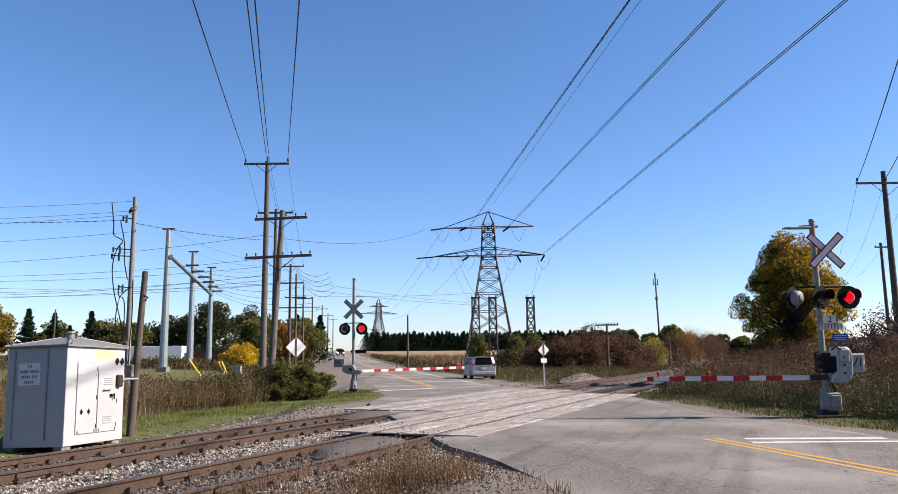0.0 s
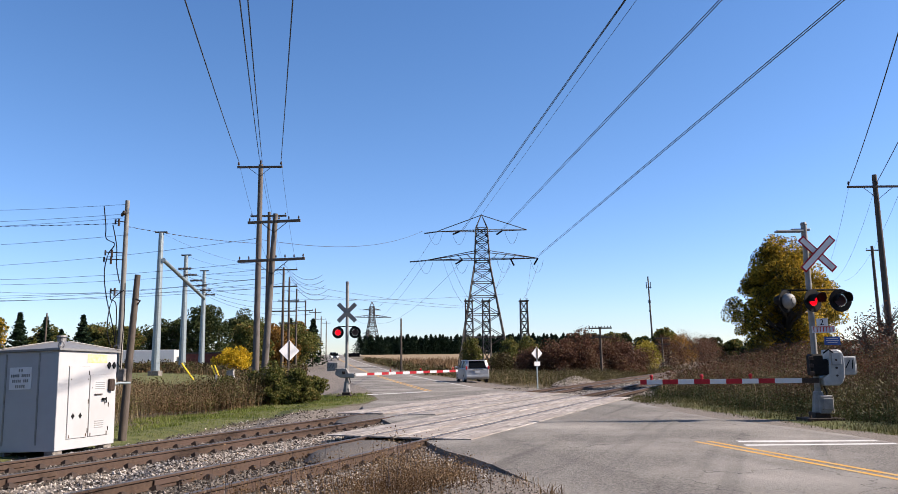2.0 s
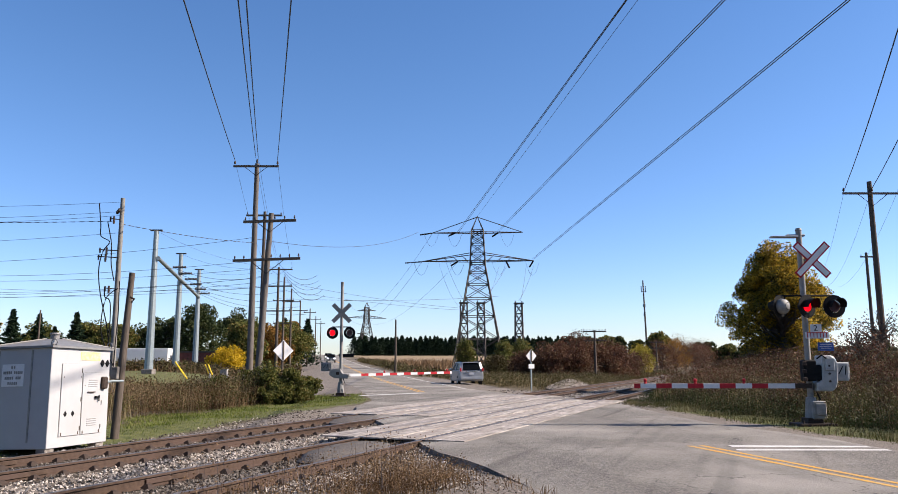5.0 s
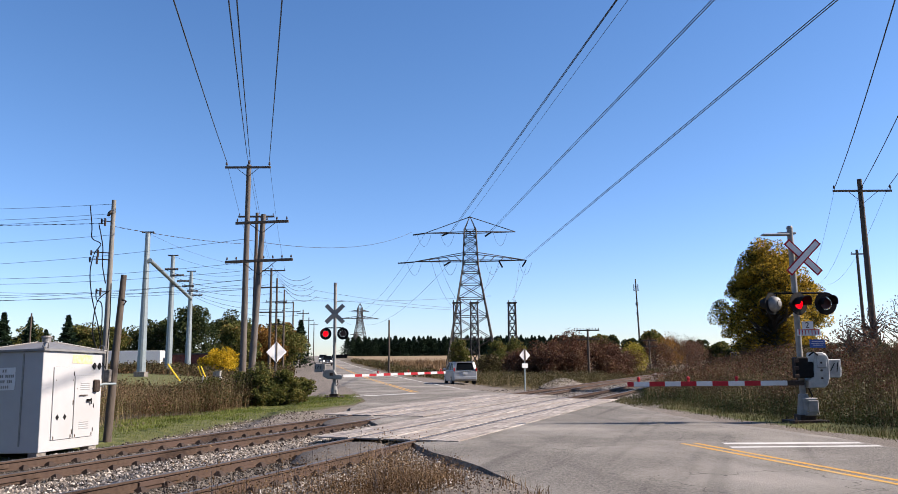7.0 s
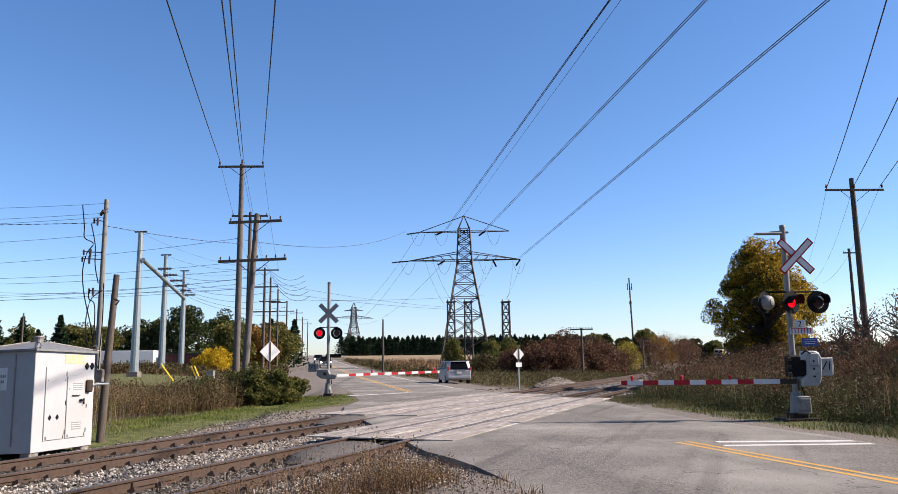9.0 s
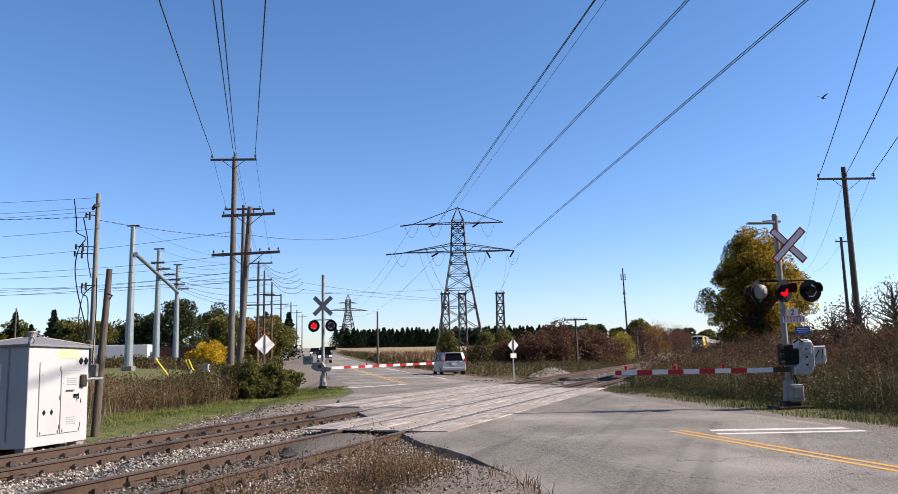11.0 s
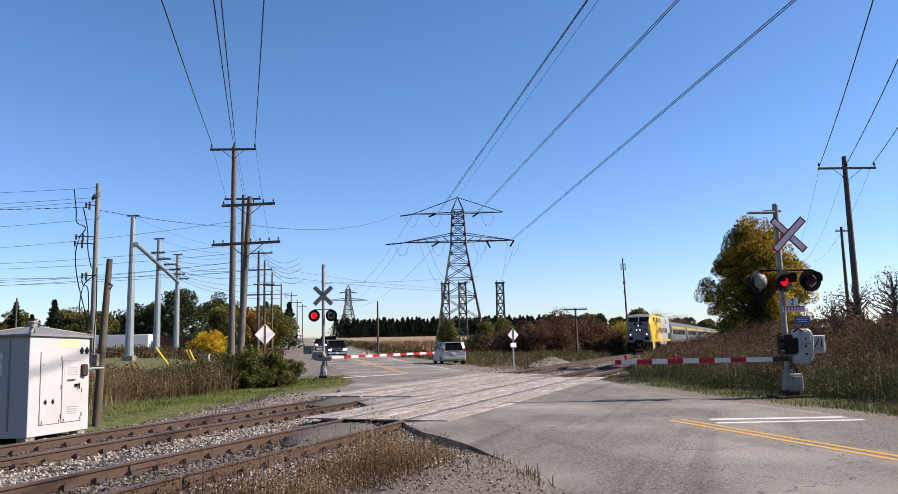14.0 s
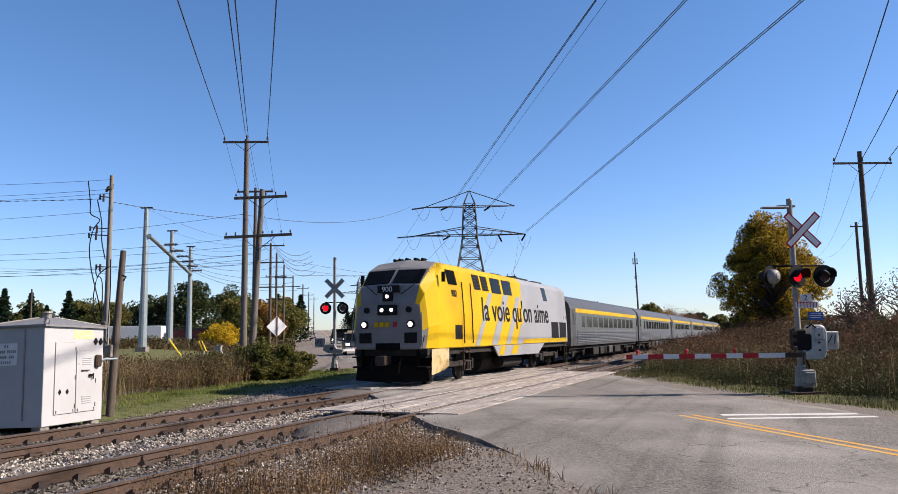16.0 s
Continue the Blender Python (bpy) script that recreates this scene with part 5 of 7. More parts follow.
part("box_body", Mesh().box((0, 0, 1.7), (7.5, 2.4, 1.9)), M_SIGNW, tl, "white ribbed box", bevel=0.04)
for x in (-2.6, 2.4, 3.2):
    part("wheel", Mesh().tube([(x, -1.15, 0.45), (x, -0.85, 0.45)], 0.45, 14), M_BLACK, tl)
tl = thing("shed", "low rust-red open shed beyond the brush", "shed", pose(-34.5, 112, float(ground_z(-34.5, 112))))
part("wall", Mesh().box((0, 0, 1.1), (6.5, 3, 2.0)), mat("rust_red_siding", (0.10, 0.03, 0.025), (0.16, 0.06, 0.05), 3, 0.8), tl)
part("roof", Mesh().box((0, 0, 2.2), (7, 3.4, 0.2)), M_LATTICE, tl)
tl = thing("parked_truck", "orange truck with white roof lights among the trees", "truck", pose(-51, 100, float(ground_z(-51, 100))))
part("cab", Mesh().box((0, 0, 1.9), (4.2, 2.2, 1.9)), mat("orange_paint", (0.6, 0.13, 0.03), (0.68, 0.18, 0.05), 3, 0.5), tl, bevel=0.15)
part("roof_box", Mesh().box((2.5, 0, 2.3), (3.0, 2.2, 1.7)), M_SIGNW, tl, bevel=0.05)


# ---- plants ----
M_GRASS = leaf_mat("green_grass", [(0.034, 0.050, 0.010), (0.085, 0.11, 0.022), (0.148, 0.165, 0.038), (0.24, 0.205, 0.09)], 0.3)
M_STRAW = leaf_mat("straw_grass", [(0.07, 0.055, 0.025), (0.15, 0.118, 0.058), (0.25, 0.195, 0.105), (0.36, 0.28, 0.165)], 0.3, spread=0.8)
M_DRY = leaf_mat("dry_weed", [(0.04, 0.024, 0.012), (0.095, 0.056, 0.028), (0.17, 0.108, 0.056), (0.26, 0.18, 0.105)], 0.25)
M_STEM = leaf_mat("dark_brush_stem", [(0.022, 0.014, 0.009), (0.05, 0.033, 0.02), (0.09, 0.062, 0.037), (0.15, 0.11, 0.07)], 0.1, spread=0.8)
M_VERGE = leaf_mat("verge_grass_blade", [(0.025, 0.03, 0.01), (0.06, 0.062, 0.02), (0.11, 0.098, 0.042), (0.19, 0.155, 0.085)], 0.25, spread=0.8)
M_BRUSH = leaf_mat("autumn_brush_leaf", [(0.014, 0.012, 0.006), (0.045, 0.034, 0.015), (0.075, 0.055, 0.023), (0.068, 0.072, 0.024), (0.135, 0.098, 0.05)], 0.2, spread=0.6)
M_REDLEAF = leaf_mat("red_brown_leaf", [(0.026, 0.015, 0.010), (0.075, 0.036, 0.022), (0.125, 0.06, 0.036), (0.14, 0.10, 0.052)], 0.3, spread=0.7)
M_GREENLEAF = leaf_mat("dark_green_leaf", [(0.012, 0.02, 0.008), (0.026, 0.038, 0.013), (0.05, 0.058, 0.02), (0.085, 0.07, 0.024)], 0.25)
M_BUSHLEAF = leaf_mat("olive_bush_leaf", [(0.025, 0.03, 0.009), (0.07, 0.08, 0.02), (0.12, 0.12, 0.032), (0.17, 0.11, 0.035)], 0.35, spread=0.8)
M_GOLD = leaf_mat("golden_leaf", [(0.02, 0.026, 0.008), (0.09, 0.078, 0.014), (0.26, 0.172, 0.018), (0.42, 0.265, 0.025), (0.48, 0.32, 0.04)], 0.5, spread=0.9)
M_YGREEN = leaf_mat("yellow_green_leaf", [(0.10, 0.09, 0.016), (0.22, 0.18, 0.025), (0.34, 0.26, 0.035)], 0.35)
M_YELLOWLEAF = leaf_mat("yellow_leaf", [(0.25, 0.17, 0.01), (0.46, 0.30, 0.015), (0.6, 0.42, 0.03)], 0.35)
M_ORANGELEAF = leaf_mat("rust_leaf", [(0.09, 0.05, 0.015), (0.20, 0.10, 0.025), (0.30, 0.17, 0.04)], 0.35)
M_PINE = leaf_mat("pine_needle", [(0.007, 0.014, 0.008), (0.015, 0.028, 0.014), (0.028, 0.042, 0.02)], 0.1)
M_BARK = mat("bark", (0.05, 0.04, 0.032), (0.12, 0.1, 0.082), 6, 0.95, bump=0.4, stretch=(3, 3, 0.6))
M_TWIG = mat("grey_twig", (0.09, 0.075, 0.068), (0.17, 0.145, 0.13), 6, 0.95)


def tree(name, label, m, h, crown_w, crown_lo, leaf, n, size, seed, clumps=26, group="", category="tree", lumpy=0.33, taper=0.35, ragged=0.12):
    """Tapered trunk, limbs, and a crown of leaf clumps with gaps and an uneven outline."""
    g = np.random.default_rng(seed)
    tr = thing(name, label, category, m, group)
    wood = Mesh()
    wood.tube([(0, 0, -0.3), (0.05 * h * 0.1, 0, h * 0.35), (0, 0.02 * h, h * 0.85)], [h * 0.024, h * 0.016, h * 0.004], 8)
    cs = []
    cz, rz, rx = (crown_lo + h) / 2, (h - crown_lo) / 2, crown_w / 2
    for i in range(clumps):
        v = g.normal(size=3)
        v /= np.linalg.norm(v)
        r = g.uniform(0.35, 0.86) if i > clumps // 3 else g.uniform(0.7, 0.95)
        z = cz + v[2] * r * rz
        u = (z - crown_lo) / (h - crown_lo)
        wide = rx * (1.0 if u < 0.45 else 1.0 - taper * (u - 0.45) / 0.55) * (1 + ragged * math.sin(3 * math.atan2(v[1], v[0]) + 5 * u + seed))
        c = np.array([v[0] * r * wide, v[1] * r * wide, z])
        cs.append((c, g.uniform(0.6, 1.25) * lumpy * rx))
        zb = max(h * 0.12, z - g.uniform(0.25, 0.5) * h * 0.5)
        mid = (c * 0.45 + np.array([0, 0, zb]) * 0.55) + g.normal(0, 0.03 * h, 3)
        wood.tube([(0, 0, zb), tuple(mid), tuple(c)], [h * 0.009, h * 0.006, h * 0.002], 5)
    part("trunk", wood, M_BARK, tr, "branching trunk")
    pts = []
    for c, r in cs:
        k = int(n / clumps)
        v = g.normal(size=(k, 3))
        v /= np.linalg.norm(v, axis=1)[:, None]
        pts.append(c + v * (r * np.cbrt(g.uniform(0.12, 1.0, k)))[:, None] * np.array([1.1, 1.1, 0.85]))
    pts = np.concatenate(pts)
    quads("crown", pts, g.uniform(0.6, 1.3, len(pts)) * size, leaf, "", "", seed=seed, parent=tr, aspect=0.75)
    return tr


def conifer(name, label, m, h, w, seed, n=2200, group=""):
    g = np.random.default_rng(seed)
    tr = thing(name, label, "conifer", m, group)
    part("trunk", Mesh().tube([(0, 0, -0.3), (0, 0, h * 0.97)], [h * 0.02, h * 0.003], 7), M_BARK, tr)
    u = g.uniform(0, 1, n) ** 0.75
    tiers = np.floor(u * 11) / 11
    zz = h * (0.06 + 0.93 * u)
    rad = w / 2 * (1 - u) * (0.72 + 0.5 * ((u * 11) % 1 < 0.55)) * g.uniform(0.25, 1.08, n) + 0.04 * h * 0.2
    a = g.uniform(0, 6.283, n)
    lob = 1 + 0.2 * np.sin(a * 5 + tiers * 20)
    pts = np.stack([rad * lob * np.cos(a), rad * lob * np.sin(a), zz - rad * 0.25], 1)
    quads("crown", pts, g.uniform(0.6, 1.3, n) * h * 0.075, M_PINE, "", "", flat=0.55, seed=seed, parent=tr, aspect=0.45)
    return tr


def put(x, y, dz=0.0, rz=0.0, s=1.0):
    return Matrix.Translation((x, y, float(ground_z(x, y)) + dz)) @ pose(0, 0, 0, 0, 0, rz) @ Matrix.Scale(s, 4)


# the big tree behind the right-hand signal
tree("autumn_tree", "tall autumn tree with gold and dark green leaves", put(20.55, 45), 8.0, 6.9, 0.0, M_GOLD, 100000, 0.105, 24, clumps=300, lumpy=0.16, taper=0.58, ragged=0.09)
# woods on the left
GL = "trees beyond the substation"
for i, (x, y, h, w, lf, sd) in enumerate(((-37, 118, 9.8, 9, M_GREENLEAF, 31), (-44, 122, 8.6, 9, M_GREENLEAF, 32), (-31, 124, 8.4, 9, M_BUSHLEAF, 33), (-25, 128, 8.0, 9, M_BUSHLEAF, 34), (-50, 118, 6.6, 8, M_BUSHLEAF, 35), (-58, 128, 7.5, 8, M_BUSHLEAF, 36),
                                            (-29, 112, 6.8, 7, M_BUSHLEAF, 37), (-27.5, 122, 7.0, 8, M_ORANGELEAF, 38), (-72, 118, 10, 8, M_GOLD, 39), (-66, 126, 7, 7, M_BUSHLEAF, 40), (-34, 128, 9.5, 9, M_GREENLEAF, 41))):
    tree("woodland_tree", "golden autumn tree beyond the box" if lf is M_GOLD else "dark green leafy tree beyond the substation", put(x, y), h, w, h * 0.03, lf, 11000, 0.34, sd, clumps=60, group=GL, lumpy=0.3)
for i, (x, y, h, w, lf) in enumerate(((-28, 135, 8.5, 4, M_ORANGELEAF), (-31.5, 160, 10, 5, M_ORANGELEAF), (-36, 190, 11, 6, M_ORANGELEAF), (-42, 225, 10, 7, M_ORANGELEAF), (-31, 148, 8, 5, M_BUSHLEAF))):
    tree("roadside_tree", "rusty autumn tree beside the road", put(x, y), h, w, h * 0.05, lf, 5000, 0.42, 60 + i, clumps=34, group="autumn trees along the road")
tree("yellow_shrub", "bright yellow autumn shrub", put(-26.1, 95), 3.4, 4.4, 0.1, M_YELLOWLEAF, 8000, 0.2, 71, clumps=50, category="shrub")
for i, (x, y, h) in enumerate(((-50.5, 106, 7.6), (-65, 116, 8.6), (-62, 118, 8.0), (-58.5, 116, 6.0), (-28, 138, 9), (-24.5, 142, 9))):
    conifer("spruce", "dark pointed spruce beyond the brush", put(x, y), h, h * 0.55, 80 + i, group="spruces")


# added unseen tree belt behind the camera dims sky fill; open at the road
belt = [tree("unseen_blocker_tree", "unseen dark green tree added behind the camera to block sky light", put(-14 + 9 * i, -17), 11.5, 9.5, 0.2, M_GREENLEAF, 3000, 0.75, 400 + i, clumps=40, group="tree belt", lumpy=0.34) for i in range(2)]
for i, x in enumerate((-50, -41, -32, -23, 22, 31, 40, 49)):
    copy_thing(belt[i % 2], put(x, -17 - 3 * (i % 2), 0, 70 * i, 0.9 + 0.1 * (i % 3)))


# conifer plantation on the far edge of the field: a few shapes, many copies
def plantation():
    kinds = [conifer("plantation_pine", "dark pine in the row behind the field", put(-39 + i * 5, 352), 9.4 - i * 0.3, 8.5, 90 + i, 2600, "pines behind the field") for i in range(3)]
    r = random.Random(9)
    x = -36.5
    while x < 70:
        for row in (0, 8):
            k = kinds[r.randrange(3)]
            copy_thing(k, put(x + r.uniform(-1.2, 1.2), 350 + row + r.uniform(-2, 2), -0.6, r.uniform(0, 360), r.uniform(0.92, 1.08)))
        x += 1.7
    # rounded woods on the ridge to the right
    hill = [tree("ridge_tree", "dull green tree on the far ridge", put(82 + i * 9, 380), 9.5, 9, 0.5, M_GREENLEAF if i else M_BUSHLEAF, 1500, 1.0, 100 + i, clumps=18, group="trees on the far ridge") for i in range(3)]
    x = 60
    while x < 250:
        k = hill[r.randrange(3)]
        copy_thing(k, put(x, 385 + r.uniform(-20, 30), -0.4, r.uniform(0, 360), r.uniform(0.9, 1.5)))
        x += 4.2


plantation()


def scatter(n, x0, x1, y0, y1, seed, test):
    g = np.random.default_rng(seed)
    x, y = g.uniform(x0, x1, n), g.uniform(y0, y1, n)
    q = x * RU.x + y * RU.y
    e = x * RN.x + y * RN.y - bend(q)
    s, d = x * TU.x + y * TU.y, x * TN.x + y * TN.y
    el, er = np.interp(q, LEFT_Q, LEFT_E), np.interp(q, RIGHT_Q, RIGHT_E)
    k = test(g, s, d, q, e, el, er)
    return np.stack([x[k], y[k]], 1), g


def patches(xy, f=0.6, t=0.0):
    return np.sin(xy[:, 0] * f + 2 * np.sin(xy[:, 1] * f * 0.7)) * np.sin(xy[:, 1] * f * 1.1 + 1.5 * np.sin(xy[:, 0] * f * 0.6)) > t


MID = (FAR_TRACK + NEAR_TRACK) / 2
# mown green strip beyond the far track
xy, g = scatter(240000, -26, 1, 14, 46, 201, lambda g, s, d, q, e, el, er: (d - MID > 6.2 + g.uniform(0, 1.3, len(d))) & (d - MID < np.where(e > el - 6, 16, 12)) & (q < 41.5) & (e < el - 0.15 - g.uniform(0, 0.5, len(d))))
blades("grass", xy, g.uniform(0.03, 0.11, len(xy)) * (0.7 + 0.8 * patches(xy, 1.3, 0.1)), 0.015, M_GRASS, "short green grass strip beside the track", "grass", 0.5, 201)
# verge on the right
xy, g = scatter(120000, 6, 24, 8, 36, 202, lambda g, s, d, q, e, el, er: (e > er + 0.5 + g.uniform(0, 0.9, len(d))) & (e < er + 4) & (d < MID - 3.3))
blades("verge_grass", xy, g.uniform(0.04, 0.17, len(xy)) * (0.5 + 0.9 * patches(xy, 0.9, -0.1)), 0.016, M_VERGE, "patchy green grass on the verge", "grass", 0.55, 202)


def thicket(name, label, xy, hmax, stem_mat, leaf, leaves, size, seed, stem_w=0.02, g_lo=0.45, low=0.15):
    """Brush: leaning stems with small leaves along them, uneven in height."""
    g = np.random.default_rng(seed)
    n = len(xy)
    wave = 0.72 + 0.28 * np.sin(xy[:, 0] * 1.1 + 2 * np.sin(xy[:, 1] * 0.5)) * np.sin(xy[:, 1] * 0.9 + xy[:, 0] * 0.3)
    h = hmax * wave * g.uniform(g_lo, 1.0, n)
    blades(name + "_stems", xy, h, stem_w, stem_mat, label + ", stems", "brush", 0.28, seed)
    i = g.integers(0, n, leaves)
    u = g.uniform(low, 1.0, leaves) ** 0.8
    z = ground_z(xy[i, 0], xy[i, 1]) + h[i] * u
    pts = np.stack([xy[i, 0] + g.normal(0, 0.16, leaves), xy[i, 1] + g.normal(0, 0.16, leaves), z], 1)
    quads(name + "_leaves", pts, g.uniform(0.5, 1.4, leaves) * size, leaf, label + ", leaves", "brush", seed=seed, aspect=0.55)


# dry weeds left of the crossing
xy, g = scatter(16000, -30, 0, 16, 46, 203, lambda g, s, d, q, e, el, er: (d > 20.4 + g.uniform(0, 1, len(d))) & (d < 27) & (e < el - 5.2))
thicket("weeds", "brown autumn weeds behind the grass strip", xy, 1.6, M_DRY, M_DRY, 90000, 0.055, 203, 0.012)
thicket("olive_weeds", "olive undergrowth below the brown weeds", xy[::3], 1.25, M_DRY, M_BUSHLEAF, 50000, 0.05, 219, 0.01)
xy, g = scatter(20000, -30, 0, 16, 46, 218, lambda g, s, d, q, e, el, er: (d > 20.0 + g.uniform(0, 1, len(d))) & (d < 27) & (e < el - 5.0))
xy = xy[patches(xy, 0.9, -0.2)]
blades("straw_weeds", xy, g.uniform(0.6, 1.75, len(xy)), 0.012, M_STRAW, "pale straw stalks among the weeds", "grass", 0.25, 218)
xy, g = scatter(14000, -60, -8, 84, 104, 204, lambda g, s, d, q, e, el, er: (e < el - 4))
thicket("far_weeds", "brown autumn weeds around the poles", xy, 1.6, M_DRY, M_BRUSH, 22000, 0.28, 204, 0.05)
xy, g = scatter(9000, -70, -14, 40, 60, 205, lambda g, s, d, q, e, el, er: (e < el - 9) & (q < 56))
thicket("middle_weeds", "brown autumn weeds before the lawn", xy, 1.3, M_DRY, M_BRUSH, 16000, 0.16, 205, 0.03)
# leafy bush beside the left signal
for i, (x, y, h, w) in enumerate(((-6.5, 33.8, 1.75, 1.5), (-7.5, 33.6, 1.95, 1.7), (-8.5, 34.2, 1.7, 1.5), (-9.6, 33.9, 1.5, 1.5), (-6.0, 34.8, 1.35, 1.2), (-7.0, 33.0, 1.1, 1.2))):
    tree("leafy_bush", "green leafy bush turning yellow beside the road", put(x, y, -0.1), h, w, 0.0, M_BUSHLEAF, 7000, 0.085, 120 + i, clumps=60, group="bushes beside the road", category="bush", lumpy=0.3, taper=0.2, ragged=0.35)
xy, g = scatter(3600, -12, -4, 31, 37, 215, lambda g, s, d, q, e, el, er: (d > 20.2) & (e < el - 4.4))
thicket("bush_weeds", "tall brown weeds among the bushes", xy, 1.75, M_DRY, M_BRUSH, 16000, 0.08, 215, 0.014)
# brush bank on the right
xy, g = scatter(42000, 8, 48, 12, 50, 206, lambda g, s, d, q, e, el, er: (e > er + 2.1 + g.uniform(0, 1.0, len(d))) & (e < er + 22) & (d < MID - 4.2 - g.uniform(0, 1, len(d))))
thicket("brush_bank", "tangled brown and red autumn brush on the bank", xy, 1.7, M_STEM, M_BRUSH, 230000, 0.06, 206, 0.012)
xy, g = scatter(40000, 8, 48, 12, 50, 216, lambda g, s, d, q, e, el, er: (e > er + 2.1 + g.uniform(0, 1.6, len(d))) & (e < er + 16) & (d < MID - 4.2 - g.uniform(0, 1, len(d))))
xy = xy[patches(xy, 0.8, -0.05)]
blades("straw_grass", xy, g.uniform(0.5, 1.45, len(xy)), 0.011, M_STRAW, "tall straw-coloured grass among the brush on the bank", "grass", 0.3, 216)
xy, g = scatter(22000, 9, 40, 16, 52, 207, lambda g, s, d, q, e, el, er: (e > er + 3.6) & (e < er + 20) & (d < MID - 5))
xy = xy[patches(xy, 0.5, 0.1)]
thicket("red_brush", "dull red sumac leaves in the brush", xy, 1.95, M_STEM, M_REDLEAF, 90000, 0.07, 207, 0.012)
for i, (x, y, h, w) in enumerate(((19.8, 33.5, 3.6, 3.2), (22.3, 34.5, 4.3, 3.6), (17.6, 31.5, 3.0, 2.6), (24.5, 36.0, 4.0, 3.4), (15.6, 29.5, 2.3, 2.4))):
    tree("bare_shrub", "nearly bare grey shrub with a few brown leaves", put(x, y, -0.2), h, w, 0.2, M_REDLEAF, 800, 0.1, 140 + i, clumps=120, group="bare shrubs on the bank", category="shrub", lumpy=0.25)
xy, g = scatter(26000, 8, 30, 10, 38, 217, lambda g, s, d, q, e, el, er: (e > er + 1.9 + g.uniform(0, 1.2, len(d))) & (e < er + 6.5) & (d < MID - 4.0))
thicket("low_brush", "low dark green and brown undergrowth at the foot of the bank", xy, 0.85, M_STEM, M_GREENLEAF, 110000, 0.055, 217, 0.01, 0.3, 0.0)
# low shrubs breaking up the brush bank: three shapes, copied
low = [tree("brush_shrub", lb + " autumn shrub on the bank", put(17.5 + i, 27 + 2 * i, -0.1, 0, 0.7), 2.1, 2.4, 0.0, lf, 5200, 0.075, 300 + i, clumps=60, group="shrubs on the bank", category="shrub", lumpy=0.3) for i, (lf, lb) in enumerate(((M_BRUSH, "olive-brown"), (M_REDLEAF, "red-brown"), (M_BRUSH, "brown")))]
r_ = random.Random(17)
for i in range(26):
    q, e = r_.uniform(4, 24), r_.uniform(17.5, 26)
    p = on_road(q, e)
    if p.dot(TN) < MID - 6:
        copy_thing(low[r_.randrange(3)], put(p.x, p.y, -0.1, r_.uniform(0, 360), r_.uniform(0.45, 0.85)))
# thickets beyond the tracks
for i, (x, y, h, w, lf, lb) in enumerate(((12.6, 82, 4.4, 5.5, M_REDLEAF, "brown"), (15.5, 84, 5.2, 6, M_REDLEAF, "brown"), (18.8, 86, 4.6, 6, M_REDLEAF, "brown"), (10.0, 84, 3.6, 5, M_REDLEAF, "brown"), (22.6, 92, 3.8, 6, M_REDLEAF, "brown"), (28.0, 106, 4.4, 5.0, M_YELLOWLEAF, "yellow"),
                                             (54.0, 172, 8.0, 8, M_ORANGELEAF, "rusty"), (63.0, 192, 8.5, 9, M_REDLEAF, "red"), (71, 208, 8.0, 10, M_REDLEAF, "red"), (79, 226, 8.4, 10, M_REDLEAF, "red"), (46, 155, 6.5, 8, M_REDLEAF, "brown"), (24.5, 97, 3.0, 4, M_BRUSH, "olive"), (9.0, 106, 5.2, 3.4, M_BUSHLEAF, "olive"), (12.0, 110.5, 5.4, 4.0, M_BUSHLEAF, "ivy-grown"), (4.0, 110.5, 5.6, 3.4, M_BUSHLEAF, "ivy-grown"), (7.8, 100, 3.0, 4, M_BRUSH, "olive"))):
    tree("thicket_shrub", lb + " autumn shrub beyond the tracks", put(x, y, -0.2), h, w, 0.0, lf if lf is not M_YELLOWLEAF else M_YGREEN, 9000, 0.17, 160 + i, clumps=60, group="shrubs beyond the tracks", category="shrub", lumpy=0.36)
xy, g = scatter(16000, 0, 30, 55, 82, 208, lambda g, s, d, q, e, el, er: (e > er + 3.4) & (d > MID + 4.6) & (g.uniform(size=len(d)) < 0.8))
thicket("trackside_weeds", "olive and straw weeds beyond the van", xy, 1.25, M_STRAW, M_BRUSH, 70000, 0.09, 208, 0.02)
xy, g = scatter(30000, 10, 70, 40, 130, 211, lambda g, s, d, q, e, el, er: (((d > MID + 4.9) & (d < MID + 9)) | ((d < MID - 4.6) & (d > MID - 9))) & (s > 42))
thicket("lineside_weeds", "grey-brown weeds along the track", xy, 1.0, M_DRY, M_BRUSH, 50000, 0.1, 211, 0.025)
xy, g = scatter(30000, 10, 60, 34, 110, 220, lambda g, s, d, q, e, el, er: (d < MID - 3.9 - g.uniform(0, 0.6, len(d))) & (d > MID - 11) & (s > 34) & (e > er + 1.5))
thicket("lineside_brush", "tall red-brown brush close beside the track", xy, 1.9, M_STEM, M_REDLEAF, 80000, 0.1, 220, 0.018)
